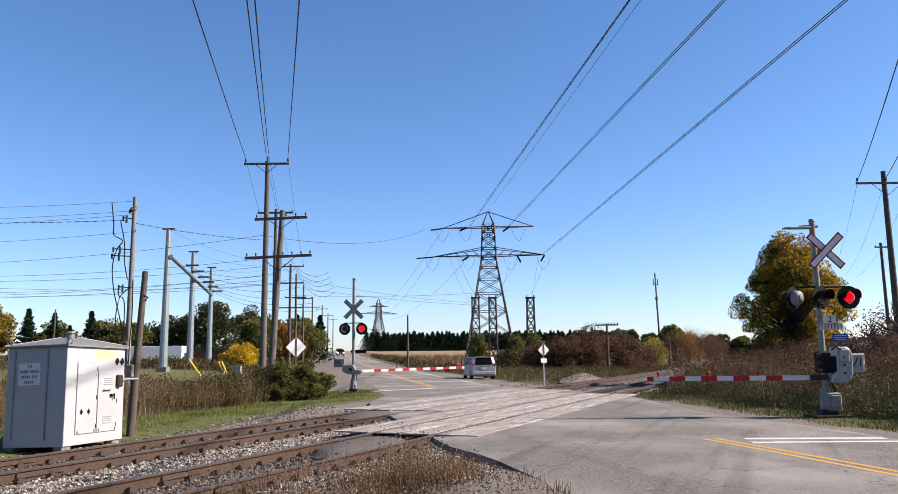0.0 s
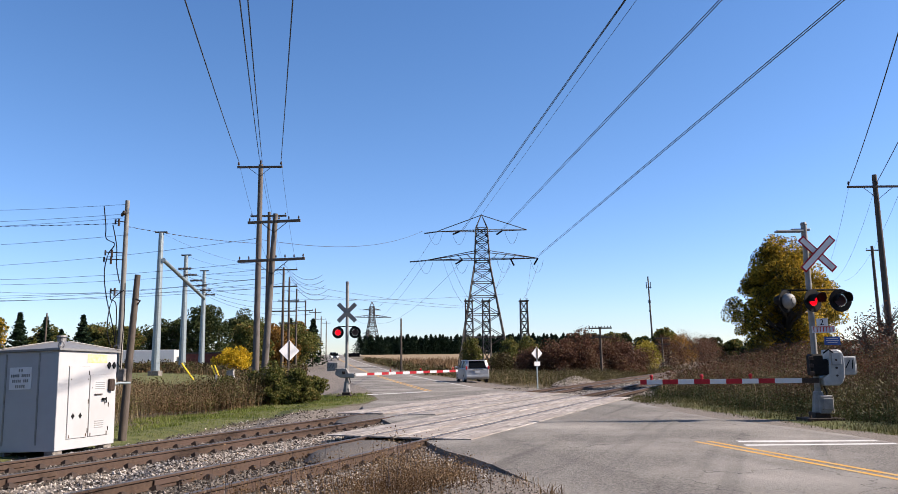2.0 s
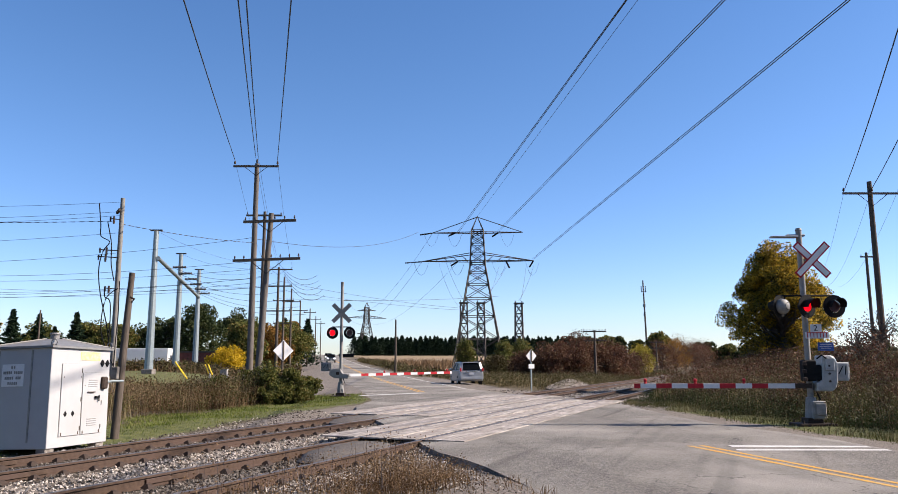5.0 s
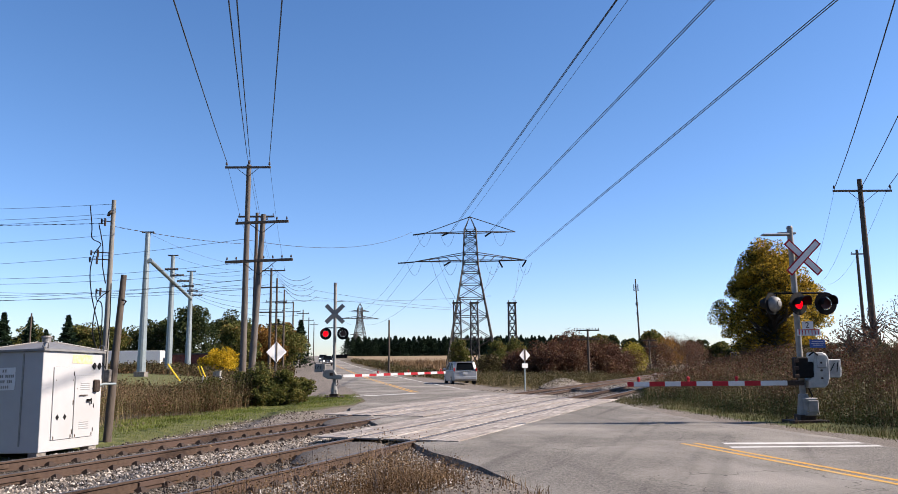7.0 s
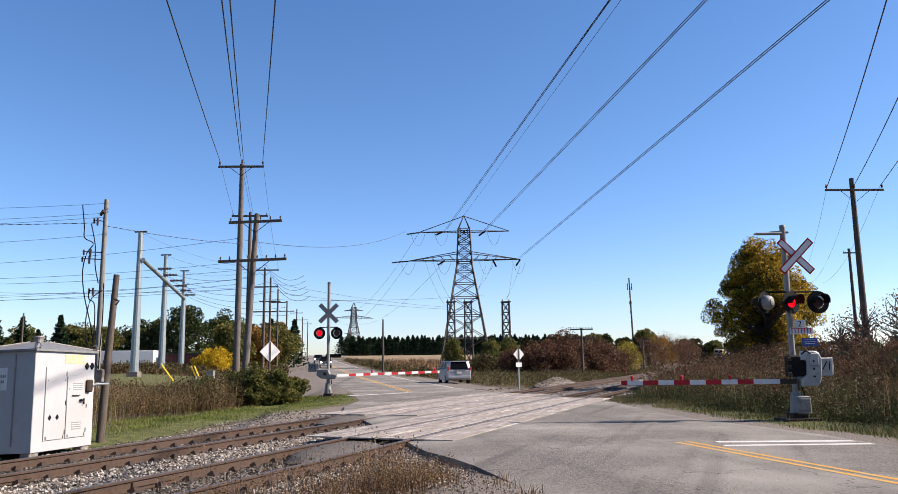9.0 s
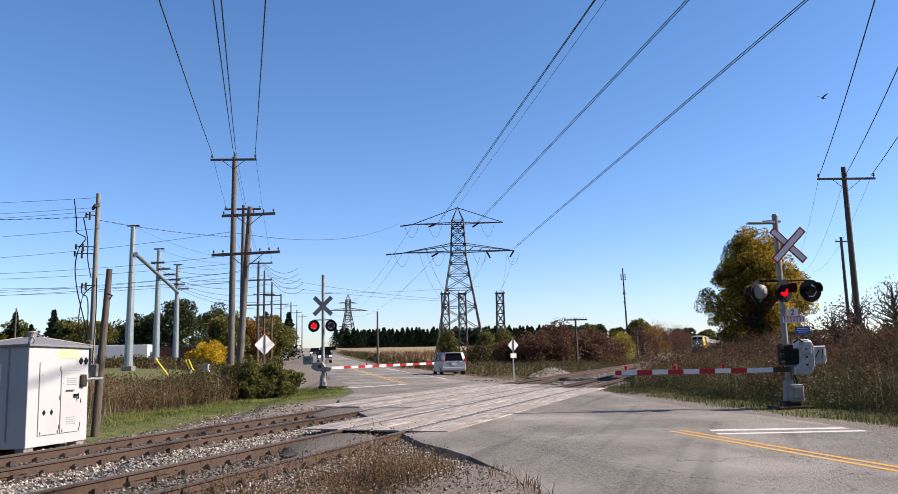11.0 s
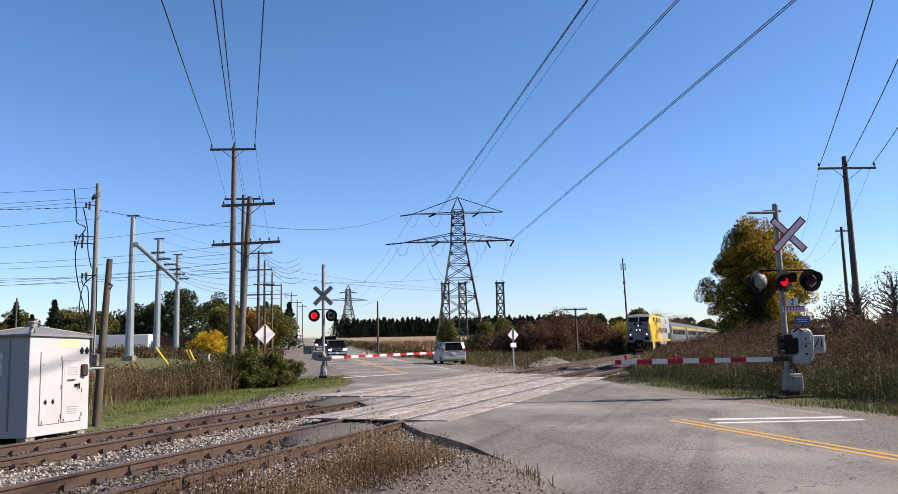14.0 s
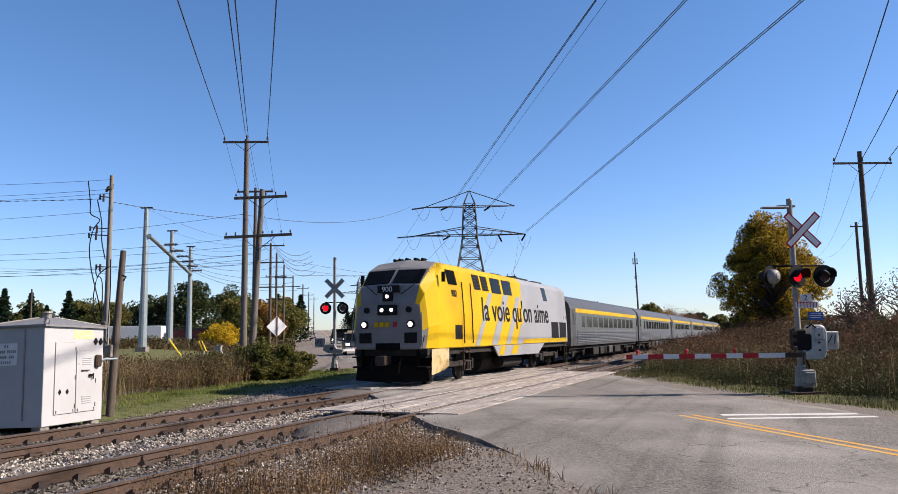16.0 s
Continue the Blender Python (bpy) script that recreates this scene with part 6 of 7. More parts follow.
# corn stubble and stalks
xy, g = scatter(26000, -30, 45, 92, 190, 209, lambda g, s, d, q, e, el, er: (e > er + 5) & (d > 44) & ((e * 0.9) % 1.0 < 0.55))
blades("corn_stalks", xy, g.uniform(0.5, 1.5, len(xy)), 0.1, M_DRY, "dry tan corn stalks in the field", "crop", 0.35, 209)
xy, g = scatter(9000, -40, 5, 80, 200, 212, lambda g, s, d, q, e, el, er: (e > er + 1.5) & (e < er + 8))
thicket("field_edge_weeds", "olive weeds along the road and field edge", xy, 1.3, M_DRY, M_BRUSH, 14000, 0.25, 212, 0.06)
# foreground weeds
xy, g = scatter(24000, -6, 3, 6.5, 17, 210, lambda g, s, d, q, e, el, er: (d > 3.2) & (d < 6.4) & (s > 5.2) & (s < 13.2) & (g.uniform(size=len(d)) < np.clip(1.2 - np.abs(d - 5.3) / 1.3, 0.05, 1)) & (e < el - 0.5))
xy = xy[patches(xy, 1.6, -0.25)]
thicket("dry_weeds", "dry brown weeds in the gravel by the rail", xy, 0.52, M_DRY, M_DRY, 20000, 0.03, 210, 0.008, 0.2)
xy, g = scatter(500, -4, 1, 7, 14, 213, lambda g, s, d, q, e, el, er: (d > 4.8) & (d < 6.3) & (s > 6.5) & (s < 12.0) & (e < el - 0.8))
thicket("tall_weeds", "tall dry seed stalks beside the rail", xy[:150], 1.0, M_TWIG, M_DRY, 1800, 0.03, 213, 0.009, 0.5)
xy, g = scatter(5000, 0.5, 3.4, 7, 16, 214, lambda g, s, d, q, e, el, er: (e < el + 0.05) & (e > el - 0.35) & (g.uniform(size=len(d)) < 0.5))
xy = xy[patches(xy, 2.2, 0.2)]
blades("edge_weeds", xy, np.full(len(xy), 0.18), 0.01, M_DRY, "dry tufts along the broken asphalt edge", "grass", 0.6, 214)


# loose stones: gravel apron and the pale heap beyond the crossing
def gravel_bits():
    xy, g = scatter(26000, -7, 3.4, 6, 18, 220, lambda g, s, d, q, e, el, er: (d < 6.6) & (e < el - 0.02))
    z = ground_z(xy[:, 0], xy[:, 1]) + g.uniform(-0.008, 0.008, len(xy))
    stones("gravel", np.column_stack([xy, z]), g.uniform(0.012, 0.05, len(xy)) ** 1.0, M_STONE, "loose grey gravel beside the road", 221)
    n = 7000
    c = on_track(58.3, 15.0)
    r, a = np.sqrt(g.uniform(0, 1, n)), g.uniform(0, 6.283, n)
    along, across = r * np.cos(a) * 5.0, r * np.sin(a) * 1.1
    x, y = c.x + along * TU.x + across * TN.x, c.y + along * TU.y + across * TN.y
    stones("stone_heap", np.column_stack([x, y, -0.3 + (1 - r ** 1.2) * 0.55 + g.uniform(-0.02, 0.05, n)]), g.uniform(0.09, 0.2, n), M_STONEPALE, "low heap of pale crushed stone beside the track", 222)


gravel_bits()
# broken asphalt humps where the crossing surface ends
M_OLDASPHALT = mat("crumbled_asphalt", (0.05, 0.045, 0.04), (0.12, 0.105, 0.095), 30, 0.95, bump=0.8, bscale=60)
for s, d, lx in ((13.1, NEAR_TRACK, 1.5), (19.9, FAR_TRACK, 1.3)):
    ms = Mesh().ball((0, 0, 0), 1.0, 18, 10, (0.62, lx, 0.2))
    vs = []
    for p in ms.v:
        k = 1 + 0.10 * noise.noise(Vector(p) * 5)
        vs.append((p[0] * k, p[1] * k, max(-0.2, p[2] * k - 0.15)))
    ms.v = vs
    hp = new("asphalt_hump", ms.data("asphalt_hump", M_OLDASPHALT, smooth=True))
    hp.matrix_basis = Matrix.Translation(on_track(s, d)) @ pose(0, 0, 0, 0, 0, -TRACK_AZ)
    tagged(hp, "dark crumbled asphalt hump between the rails", "asphalt", "asphalt humps")


# ---- train ----
M_LOCOY = mat("train_yellow", (0.40, 0.255, 0.002), (0.44, 0.285, 0.003), 2.0, 0.5, bump=0.02, c3=(0.36, 0.215, 0.004), big=0.5, spec=0.12)
M_LOCOG = mat("train_light_grey", (0.205, 0.207, 0.215), (0.235, 0.237, 0.245), 2.0, 0.5, bump=0.02, c3=(0.19, 0.19, 0.195), big=0.5, spec=0.25)
M_LOCOD = mat("train_dark_grey", (0.145, 0.142, 0.14), (0.185, 0.18, 0.176), 2.0, 0.55, c3=(0.16, 0.15, 0.142), big=0.6)
M_GLASSD = mat("dark_tinted_glass", (0.003, 0.0035, 0.004), (0.006, 0.0065, 0.007), 2.0, 0.12, spec=0.06)
M_UNDER = mat("grimy_underframe", (0.010, 0.0085, 0.0075), (0.028, 0.024, 0.02), 6.0, 0.8)
M_STEEL = mat("brushed_stainless", (0.07, 0.068, 0.064), (0.135, 0.132, 0.126), 3.0, 0.42, 0.5, c3=(0.085, 0.08, 0.073), big=0.4)
M_STEELD = mat("dull_steel_roof", (0.038, 0.037, 0.036), (0.068, 0.066, 0.063), 2.0, 0.5, 0.4)
M_HEAD = glow("headlight", (1.0, 0.95, 0.86), 1.2)
M_CREAM = mat("pilot_paint", (0.36, 0.31, 0.20), (0.40, 0.26, 0.05), 3.0, 0.6, c3=(0.17, 0.11, 0.06), big=3.0)
LOCO_L, COACH_L = 18.9, 24.2


def bogie(name, parent, y, base, r=0.5):
    """A truck with its side frame, two axles and wheels."""
    tk = part(name, Mesh().box((1.05, 0, 0.62), (0.16, base + 1.3, 0.2), ch=0.05).box((-1.05, 0, 0.62), (0.16, base + 1.3, 0.2), ch=0.05).box((0, 0, 0.66), (2.1, 0.6, 0.3)), M_UNDER, parent, "grimy truck frame", at=pose(0, y, 0), bevel=0.02)
    for a in (-base / 2, base / 2):
        part("wheelset", Mesh().tube([(-0.8, a, r), (-0.68, a, r)], r, 22).tube([(0.68, a, r), (0.8, a, r)], r, 22).tube([(-0.8, a, r), (0.8, a, r)], 0.09, 8), M_UNDER, tk, "steel wheels on an axle")
        for sd in (-1, 1):
            part("axle_box", Mesh().box((sd * 1.12, a, r + 0.02), (0.2, 0.34, 0.34)), M_UNDER, tk, bevel=0.03)
            part("spring", Mesh().tube([(sd * 1.14, a + 0.35, 0.4), (sd * 1.14, a + 0.35, 0.78)], 0.09, 8), M_UNDER, tk)
    return tk


def locomotive():
    lo = thing("locomotive", "yellow and grey diesel locomotive with slanting stripes and lit headlights", "locomotive")
    secs = [(0.12, [(1.16, 1.2), (1.24, 1.8), (1.14, 2.62), (0.95, 2.74), (0, 2.78)]),
            (0.3, [(1.3, 1.2), (1.4, 1.9), (1.27, 3.02), (1.06, 3.3), (0, 3.36)]),
            (0.95, [(1.47, 1.2), (1.5, 2.0), (1.37, 3.5), (1.14, 3.92), (0, 4.0)]),
            (1.55, [(1.5, 1.2), (1.5, 2.1), (1.38, 3.95), (1.12, 4.18), (0, 4.3)]),
            (10.4, [(1.5, 1.2), (1.5, 2.1), (1.38, 3.95), (1.12, 4.18), (0, 4.3)]),
            (LOCO_L - 0.5, [(1.5, 1.2), (1.5, 2.1), (1.38, 3.95), (1.12, 4.18), (0, 4.3)]),
            (LOCO_L - 0.2, [(1.44, 1.2), (1.44, 2.1), (1.32, 3.9), (1.05, 4.1), (0, 4.2)])]
    ms = Mesh()
    rings = []
    for y, pr in secs:
        ring = [(x, y, z) for x, z in pr] + [(-x, y, z) for x, z in pr[-2::-1]]
        rings.append(ring)
    ms.loft(rings)
    k = len(rings[0])
    for i in range(len(secs) - 1):
        for j in range(k):
            side_face = j in (0, 1, 2, 5, 6, 7)
            col = 1
            if i == 0:
                col = 1 if j in (1, 2, 5, 6) else 2
            elif i in (1, 2):
                col = 1 if side_face else 2
            elif i == 3:
                col = 1
            else:
                col = 0
            ms.m[i * k + j] = col
    ms.m[-2] = 2
    ms.m[-1] = 0
    body = part("body", ms, [M_LOCOG, M_LOCOY, M_LOCOD], lo, "yellow front half and light grey rear half", bevel=0.03)
    # skirt between the trucks
    sk = Mesh()
    for sd in (-1, 1):
        sk.loft([[(sd * 1.5, 6.4, 1.2), (sd * 1.5, 6.95, 0.78), (sd * 1.5, 12.7, 0.74), (sd * 1.5, 13.8, 1.2)], [(sd * 1.44, 6.4, 1.2), (sd * 1.44, 6.95, 0.78), (sd * 1.44, 12.7, 0.74), (sd * 1.44, 13.8, 1.2)]])
    part("skirt", sk, M_LOCOG, lo, "grey side skirt")
    part("fuel_tank", Mesh().tube([(0, 7.4, 0.62), (0, 12.4, 0.62)], 0.62, 14).tube([(0.9, 8.6, 0.5), (0.9, 11.2, 0.5)], 0.24, 12), M_UNDER, lo, "round tanks under the frame")
    part("frame", Mesh().box((0, LOCO_L / 2, 1.1), (2.7, LOCO_L - 0.6, 0.22)), M_UNDER, lo)
    # dark nose face with lights, 4 mm proud of the shell
    nose = part("nose_plate", Mesh().add([(-1.15, 0.105, 1.25), (1.15, 0.105, 1.25), (1.2, 0.105, 1.8), (1.1, 0.105, 2.6), (-1.1, 0.105, 2.6), (-1.2, 0.105, 1.8)], [(0, 1, 2, 3, 4, 5)]), M_LOCOD, lo, "dark grey nose")
    part("nose_plate", Mesh().add([(-1.02, 0.11, 2.72), (1.02, 0.11, 2.72), (1.1, 0.285, 3.3), (-1.1, 0.285, 3.3)], [(0, 1, 2, 3)]), M_LOCOD, lo)
    for sd in (-1, 1):
        part("windscreen", Mesh().add([(sd * 0.06, 0.33, 3.42), (sd * 1.06, 0.36, 3.38), (sd * 1.08, 0.86, 3.88), (sd * 0.06, 0.84, 3.9), (sd * 0.06, 0.36, 3.40), (sd * 1.06, 0.39, 3.36), (sd * 1.08, 0.89, 3.86), (sd * 0.06, 0.87, 3.88)], [(0, 1, 2, 3), (4, 5, 1, 0), (5, 6, 2, 1), (6, 7, 3, 2), (7, 4, 0, 3)]), M_GLASSD, lo, "dark windscreen pane")
        part("wiper", Mesh().tube([(sd * 0.9, 0.3, 3.34), (sd * 0.45, 0.18, 3.02)], 0.014, 5), M_BLACK, lo)
        ht = part("ditch_light", Mesh().tube([(sd * 0.86, 0.04, 2.02), (sd * 0.86, 0.12, 2.02)], 0.14, 16), M_BLACK, lo, "lit ditch light")
        part("bulb", Mesh().tube([(sd * 0.86, 0.02, 2.02), (sd * 0.86, 0.045, 2.02)], 0.085, 16), M_HEAD, ht)
        part("number_lamp", Mesh().tube([(sd * 0.78, 0.06, 2.5), (sd * 0.78, 0.12, 2.5)], 0.1, 14), M_BLACK, lo, "dark round lamp")
        part("step_recess", Mesh().box((sd * 0.84, 0.1, 1.58), (0.46, 0.03, 0.34)), M_BLACK, lo, "dark step recess", bevel=0.01)
    hb = part("headlight_box", Mesh().box((0, 0.07, 2.5), (0.72, 0.1, 0.34)), M_BLACK, lo, "twin headlight box", bevel=0.03)
    for x in (-0.18, 0.18):
        part("bulb", Mesh().tube([(x, 0.0, 2.5), (x, 0.04, 2.5)], 0.062, 16), M_HEAD, hb, "lit headlight")
    hb = part("headlight_box", Mesh().box((0, 0.12, 2.95), (0.36, 0.12, 0.32)), M_BLACK, lo, "upper headlight box", bevel=0.02)
    part("bulb", Mesh().tube([(0.0, 0.03, 2.95), (0.0, 0.06, 2.95)], 0.06, 14), M_HEAD, hb, "lit headlight")
    nb = part("number_board", Mesh().box((0, 0.19, 3.2), (0.82, 0.06, 0.24)), M_BLACK, lo, "black number board")
    part("number", letters("900", 0.26), M_SIGNW, nb, at=pose(-0.24, 0.15, 3.11)).data.materials.append(M_SIGNW)
    # emblem as plain shapes
    for i in range(3):
        part("emblem", Mesh().box((-0.42 + i * 0.2, 0.09, 2.02), (0.16, 0.02, 0.16)), M_LOCOY, nose, "plain yellow emblem shape")
    part("emblem", Mesh().box((0.28, 0.09, 2.02), (0.14, 0.02, 0.16)), M_RED, nose, "small red emblem shape")
    # pilot
    part("pilot", Mesh().loft([[(1.16, 0.42, 1.2), (-1.16, 0.42, 1.2), (-1.16, 0.42, 0.6), (1.16, 0.42, 0.6)], [(1.4, 0.9, 1.2), (-1.4, 0.9, 1.2), (-1.4, 0.9, 0.5), (1.4, 0.9, 0.5)]]), M_SHADEBLACK, lo, "black pilot beam with its shade in the colour", bevel=0.02)
    for sd in (-1, 1):
        part("plough", Mesh().loft([[(0, 0.0, 0.72), (0, -0.06, 0.14), (0, 0.1, 0.14), (0, 0.2, 0.72)], [(sd * 1.32, 0.42, 0.66), (sd * 1.38, 0.40, 0.16), (sd * 1.38, 0.56, 0.16), (sd * 1.32, 0.6, 0.66)]]), M_SHADEBLACK, lo, "black wedge plough blade")
        part("corner_step", Mesh().box((sd * 1.2, 0.3, 0.95), (0.34, 0.34, 0.05)).box((sd * 1.2, 0.34, 0.62), (0.34, 0.34, 0.05)).box((sd * 1.02, 0.32, 0.85), (0.04, 0.3, 0.7)), M_SHADEBLACK, lo, "black corner steps")
        part("pilot_side", Mesh().loft([[(sd * 1.47, 0.9, 1.2), (sd * 1.47, 0.9, 0.42), (sd * 1.5, 1.75, 0.62), (sd * 1.5, 1.75, 1.2)], [(sd * 1.42, 0.5, 1.2), (sd * 1.40, 0.5, 0.34), (sd * 1.40, 1.7, 0.5), (sd * 1.40, 1.7, 1.2)]]), M_CREAM, lo, "stained cream pilot corner")
        part("grab_rail", Mesh().tube([(sd * 1.26, 0.04, 1.3), (sd * 1.3, 0.0, 1.5), (sd * 1.27, 0.06, 2.4)], 0.018, 6), M_LOCOD, lo, "thin nose grab rail")
        part("nose_seam", Mesh().tube([(sd * 1.24, 0.1, 1.22), (sd * 1.31, 0.28, 1.9)], 0.012, 5), M_SHADEBLACK, lo)
    part("nose_door_seam", Mesh().box((0, 0.1, 1.3), (0.9, 0.02, 0.22)), M_SHADEBLACK, lo, "dark coupler recess")
    for k, (x, y) in enumerate(((-0.55, 1.7), (-0.3, 1.6), (0.0, 1.55), (0.3, 1.62), (0.52, 1.75))):
        part("horn", Mesh().tube([(x, y, 4.32), (x, y + 0.35, 4.34)], [0.055, 0.03], 10), M_SHADEBLACK, lo, "dark roof horn")
    part("coupler", Mesh().box((0, -0.2, 0.85), (0.3, 0.6, 0.3)).box((0.05, -0.45, 0.85), (0.36, 0.2, 0.32)), M_IRON, lo, bevel=0.03)
    for x in (-0.5, 0.55):
        part("air_hose", Mesh().tube([(x, 0.05, 0.95), (x, -0.15, 0.75), (x * 0.9, -0.1, 0.45)], 0.03, 6), M_BLACK, lo)
    bogie("front_truck", lo, 3.0, 2.8)
    bogie("rear_truck", lo, LOCO_L - 3.3, 2.8)
    # side details on both flanks
    for sd in (-1, 1):
        def wall(z):
            return sd * ((1.5 - 0.12 * (z - 2.1) / 1.85) if z > 2.1 else 1.5)

        def panel(name, pts, material, label="", th=0.008):
            """A flat piece on the flank: pts are (along, height)."""
            a = [(wall(z) - sd * 0.01, y, z) for y, z in pts]
            b = [(wall(z) + sd * th, y, z) for y, z in pts]
            return part(name, Mesh().loft([a, b]), material, lo, label)

        panel("cab_window", [(1.95, 3.42), (2.75, 3.42), (2.5, 3.92), (1.7, 3.92)], M_GLASSD, "dark cab side window", 0.02)
        panel("side_door", [(3.1, 1.25), (3.85, 1.25), (3.85, 3.6), (3.1, 3.6)], M_LOCOY, "yellow cab door")
        for y in (3.05, 3.9):
            part("handrail", Mesh().tube([(wall(1.4) + sd * 0.07, y, 1.35), (wall(2.5) + sd * 0.08, y, 2.4), (wall(3.5) + sd * 0.07, y, 3.55)], 0.022, 6), M_BLACK, lo, "black handrail")
        for y in (4.35, 5.25):
            lv = panel("louvre", [(y + 0.15, 3.36), (y + 0.85, 3.36), (y + 0.6, 3.92), (y - 0.1, 3.92)], M_BLACK, "black louvre", 0.012)
            for i in range(4):
                part("slat", Mesh().box((wall(3.46 + i * 0.12) + sd * 0.012, y + 0.38, 3.46 + i * 0.12), (0.02, 0.6, 0.02)), M_IRON, lv)
        for y in (6.3, 7.75):
            panel("side_window", [(y + 0.2, 3.32), (y + 1.35, 3.32), (y + 1.1, 3.92), (y - 0.05, 3.92)], M_GLASSD, "dark side window", 0.014)
        panel("small_window", [(14.1, 3.28), (14.8, 3.28), (14.4, 3.92), (13.7, 3.92)], M_GLASSD, "small dark window", 0.012)
        for y in (15.2, 16.8):
            panel("vent_panel", [(y, 1.45), (y + 1.4, 1.45), (y + 1.4, 2.25), (y, 2.25)], M_BLACK, "dark vent grille", 0.012)
        panel("vent_panel", [(2.35, 1.5), (3.0, 1.5), (3.0, 2.0), (2.35, 2.0)], M_BLACK, "dark vent grille", 0.012)
        panel("sill_band", [(10.4, 1.24), (18.3, 1.24), (18.3, 1.44), (10.4, 1.44)], M_LOCOY, "yellow band along the sill", 0.009)
        # slanting grey stripes over the yellow
        for a, w in ((4.3, 0.45), (6.1, 0.75), (7.9, 0.6)):
            panel("stripe", [(a, 1.24), (a + w, 1.24), (a + w + 0.7, 2.1), (a + 0.7, 2.1)], M_LOCOG, "pale grey slanting stripe", 0.006)
            panel("stripe", [(a + 0.7, 2.1), (a + w + 0.7, 2.1), (a + w + 1.75, 3.3), (a + 1.75, 3.3)], M_LOCOG, "pale grey slanting stripe", 0.006)
        for a, w in ((7.3, 0.6), (8.9, 0.8)):
            panel("stripe", [(a - 0.35, 0.82), (a + w - 0.35, 0.82), (a + w, 1.18), (a, 1.18)], M_LOCOY, "yellow slanting stripe", 0.008)
        panel("stripe", [(9.4, 1.24), (10.4, 1.24), (10.4, 2.1), (10.1, 2.1)], M_LOCOG, "pale grey slanting stripe", 0.006)
        part("ladder", Mesh().tube([(sd * 1.46, 3.2, 0.35), (sd * 1.46, 3.2, 1.3)], 0.03).tube([(sd * 1.46, 3.75, 0.35), (sd * 1.46, 3.75, 1.3)], 0.03).box((sd * 1.46, 3.47, 0.4), (0.16, 0.55, 0.03)).box((sd * 1.46, 3.47, 0.72), (0.16, 0.55, 0.03)).box((sd * 1.46, 3.47, 1.04), (0.16, 0.55, 0.03)), M_IRON, lo, "steps below the cab door")
        part("ladder", Mesh().tube([(sd * 1.46, 17.8, 0.4), (sd * 1.46, 17.8, 2.6)], 0.025).tube([(sd * 1.46, 18.3, 0.4), (sd * 1.46, 18.3, 2.6)], 0.025).box((sd * 1.46, 18.05, 0.6), (0.1, 0.5, 0.03)).box((sd * 1.46, 18.05, 1.0), (0.1, 0.5, 0.03)), M_IRON, lo, "rear steps and rails")
        part("mirror", Mesh().box((sd * 1.56, 1.2, 3.62), (0.12, 0.06, 0.34)), M_BLACK, lo)
    tilt = math.degrees(math.atan2(0.12, 1.85))
    # slogan and number on both flanks
    for sd, y0, turn in ((1, 5.1, 90), (-1, 14.6, -90)):
        sl = letters("la voie qu'on aime", 1.3, 0.003, 0.012)
        w = max(v.co.x for v in sl.vertices)
        sl.transform(Matrix.Diagonal((9.6 / w, 1, 1, 1)))
        ob = part("slogan", sl, M_BLACK, lo, "black slogan lettering", at=pose(sd * 1.506, y0, 2.2) @ Matrix.Rotation(radians(turn), 4, "Z") @ Matrix.Rotation(radians(-tilt), 4, "X"))
        ob.data.materials.append(M_BLACK)
        nm = part("number", letters("900", 0.34, 0.003, 0.006), M_BLACK, lo, at=pose(sd * 1.452, 2.15 if sd > 0 else 2.75, 3.0) @ Matrix.Rotation(radians(turn), 4, "Z") @ Matrix.Rotation(radians(-tilt), 4, "X"))
        nm.data.materials.append(M_BLACK)
    # roof fittings
    for y, w, l in ((8.6, 0.6, 0.5), (9.9, 0.9, 1.4), (12.8, 1.3, 2.6), (16.0, 1.2, 1.6), (2.6, 0.5, 0.35), (4.6, 0.5, 0.6)):
        part("roof_hatch", Mesh().box((0, y, 4.28), (w, l, 0.2)), M_UNDER, lo, "dark roof hatch", bevel=0.03)
    return lo


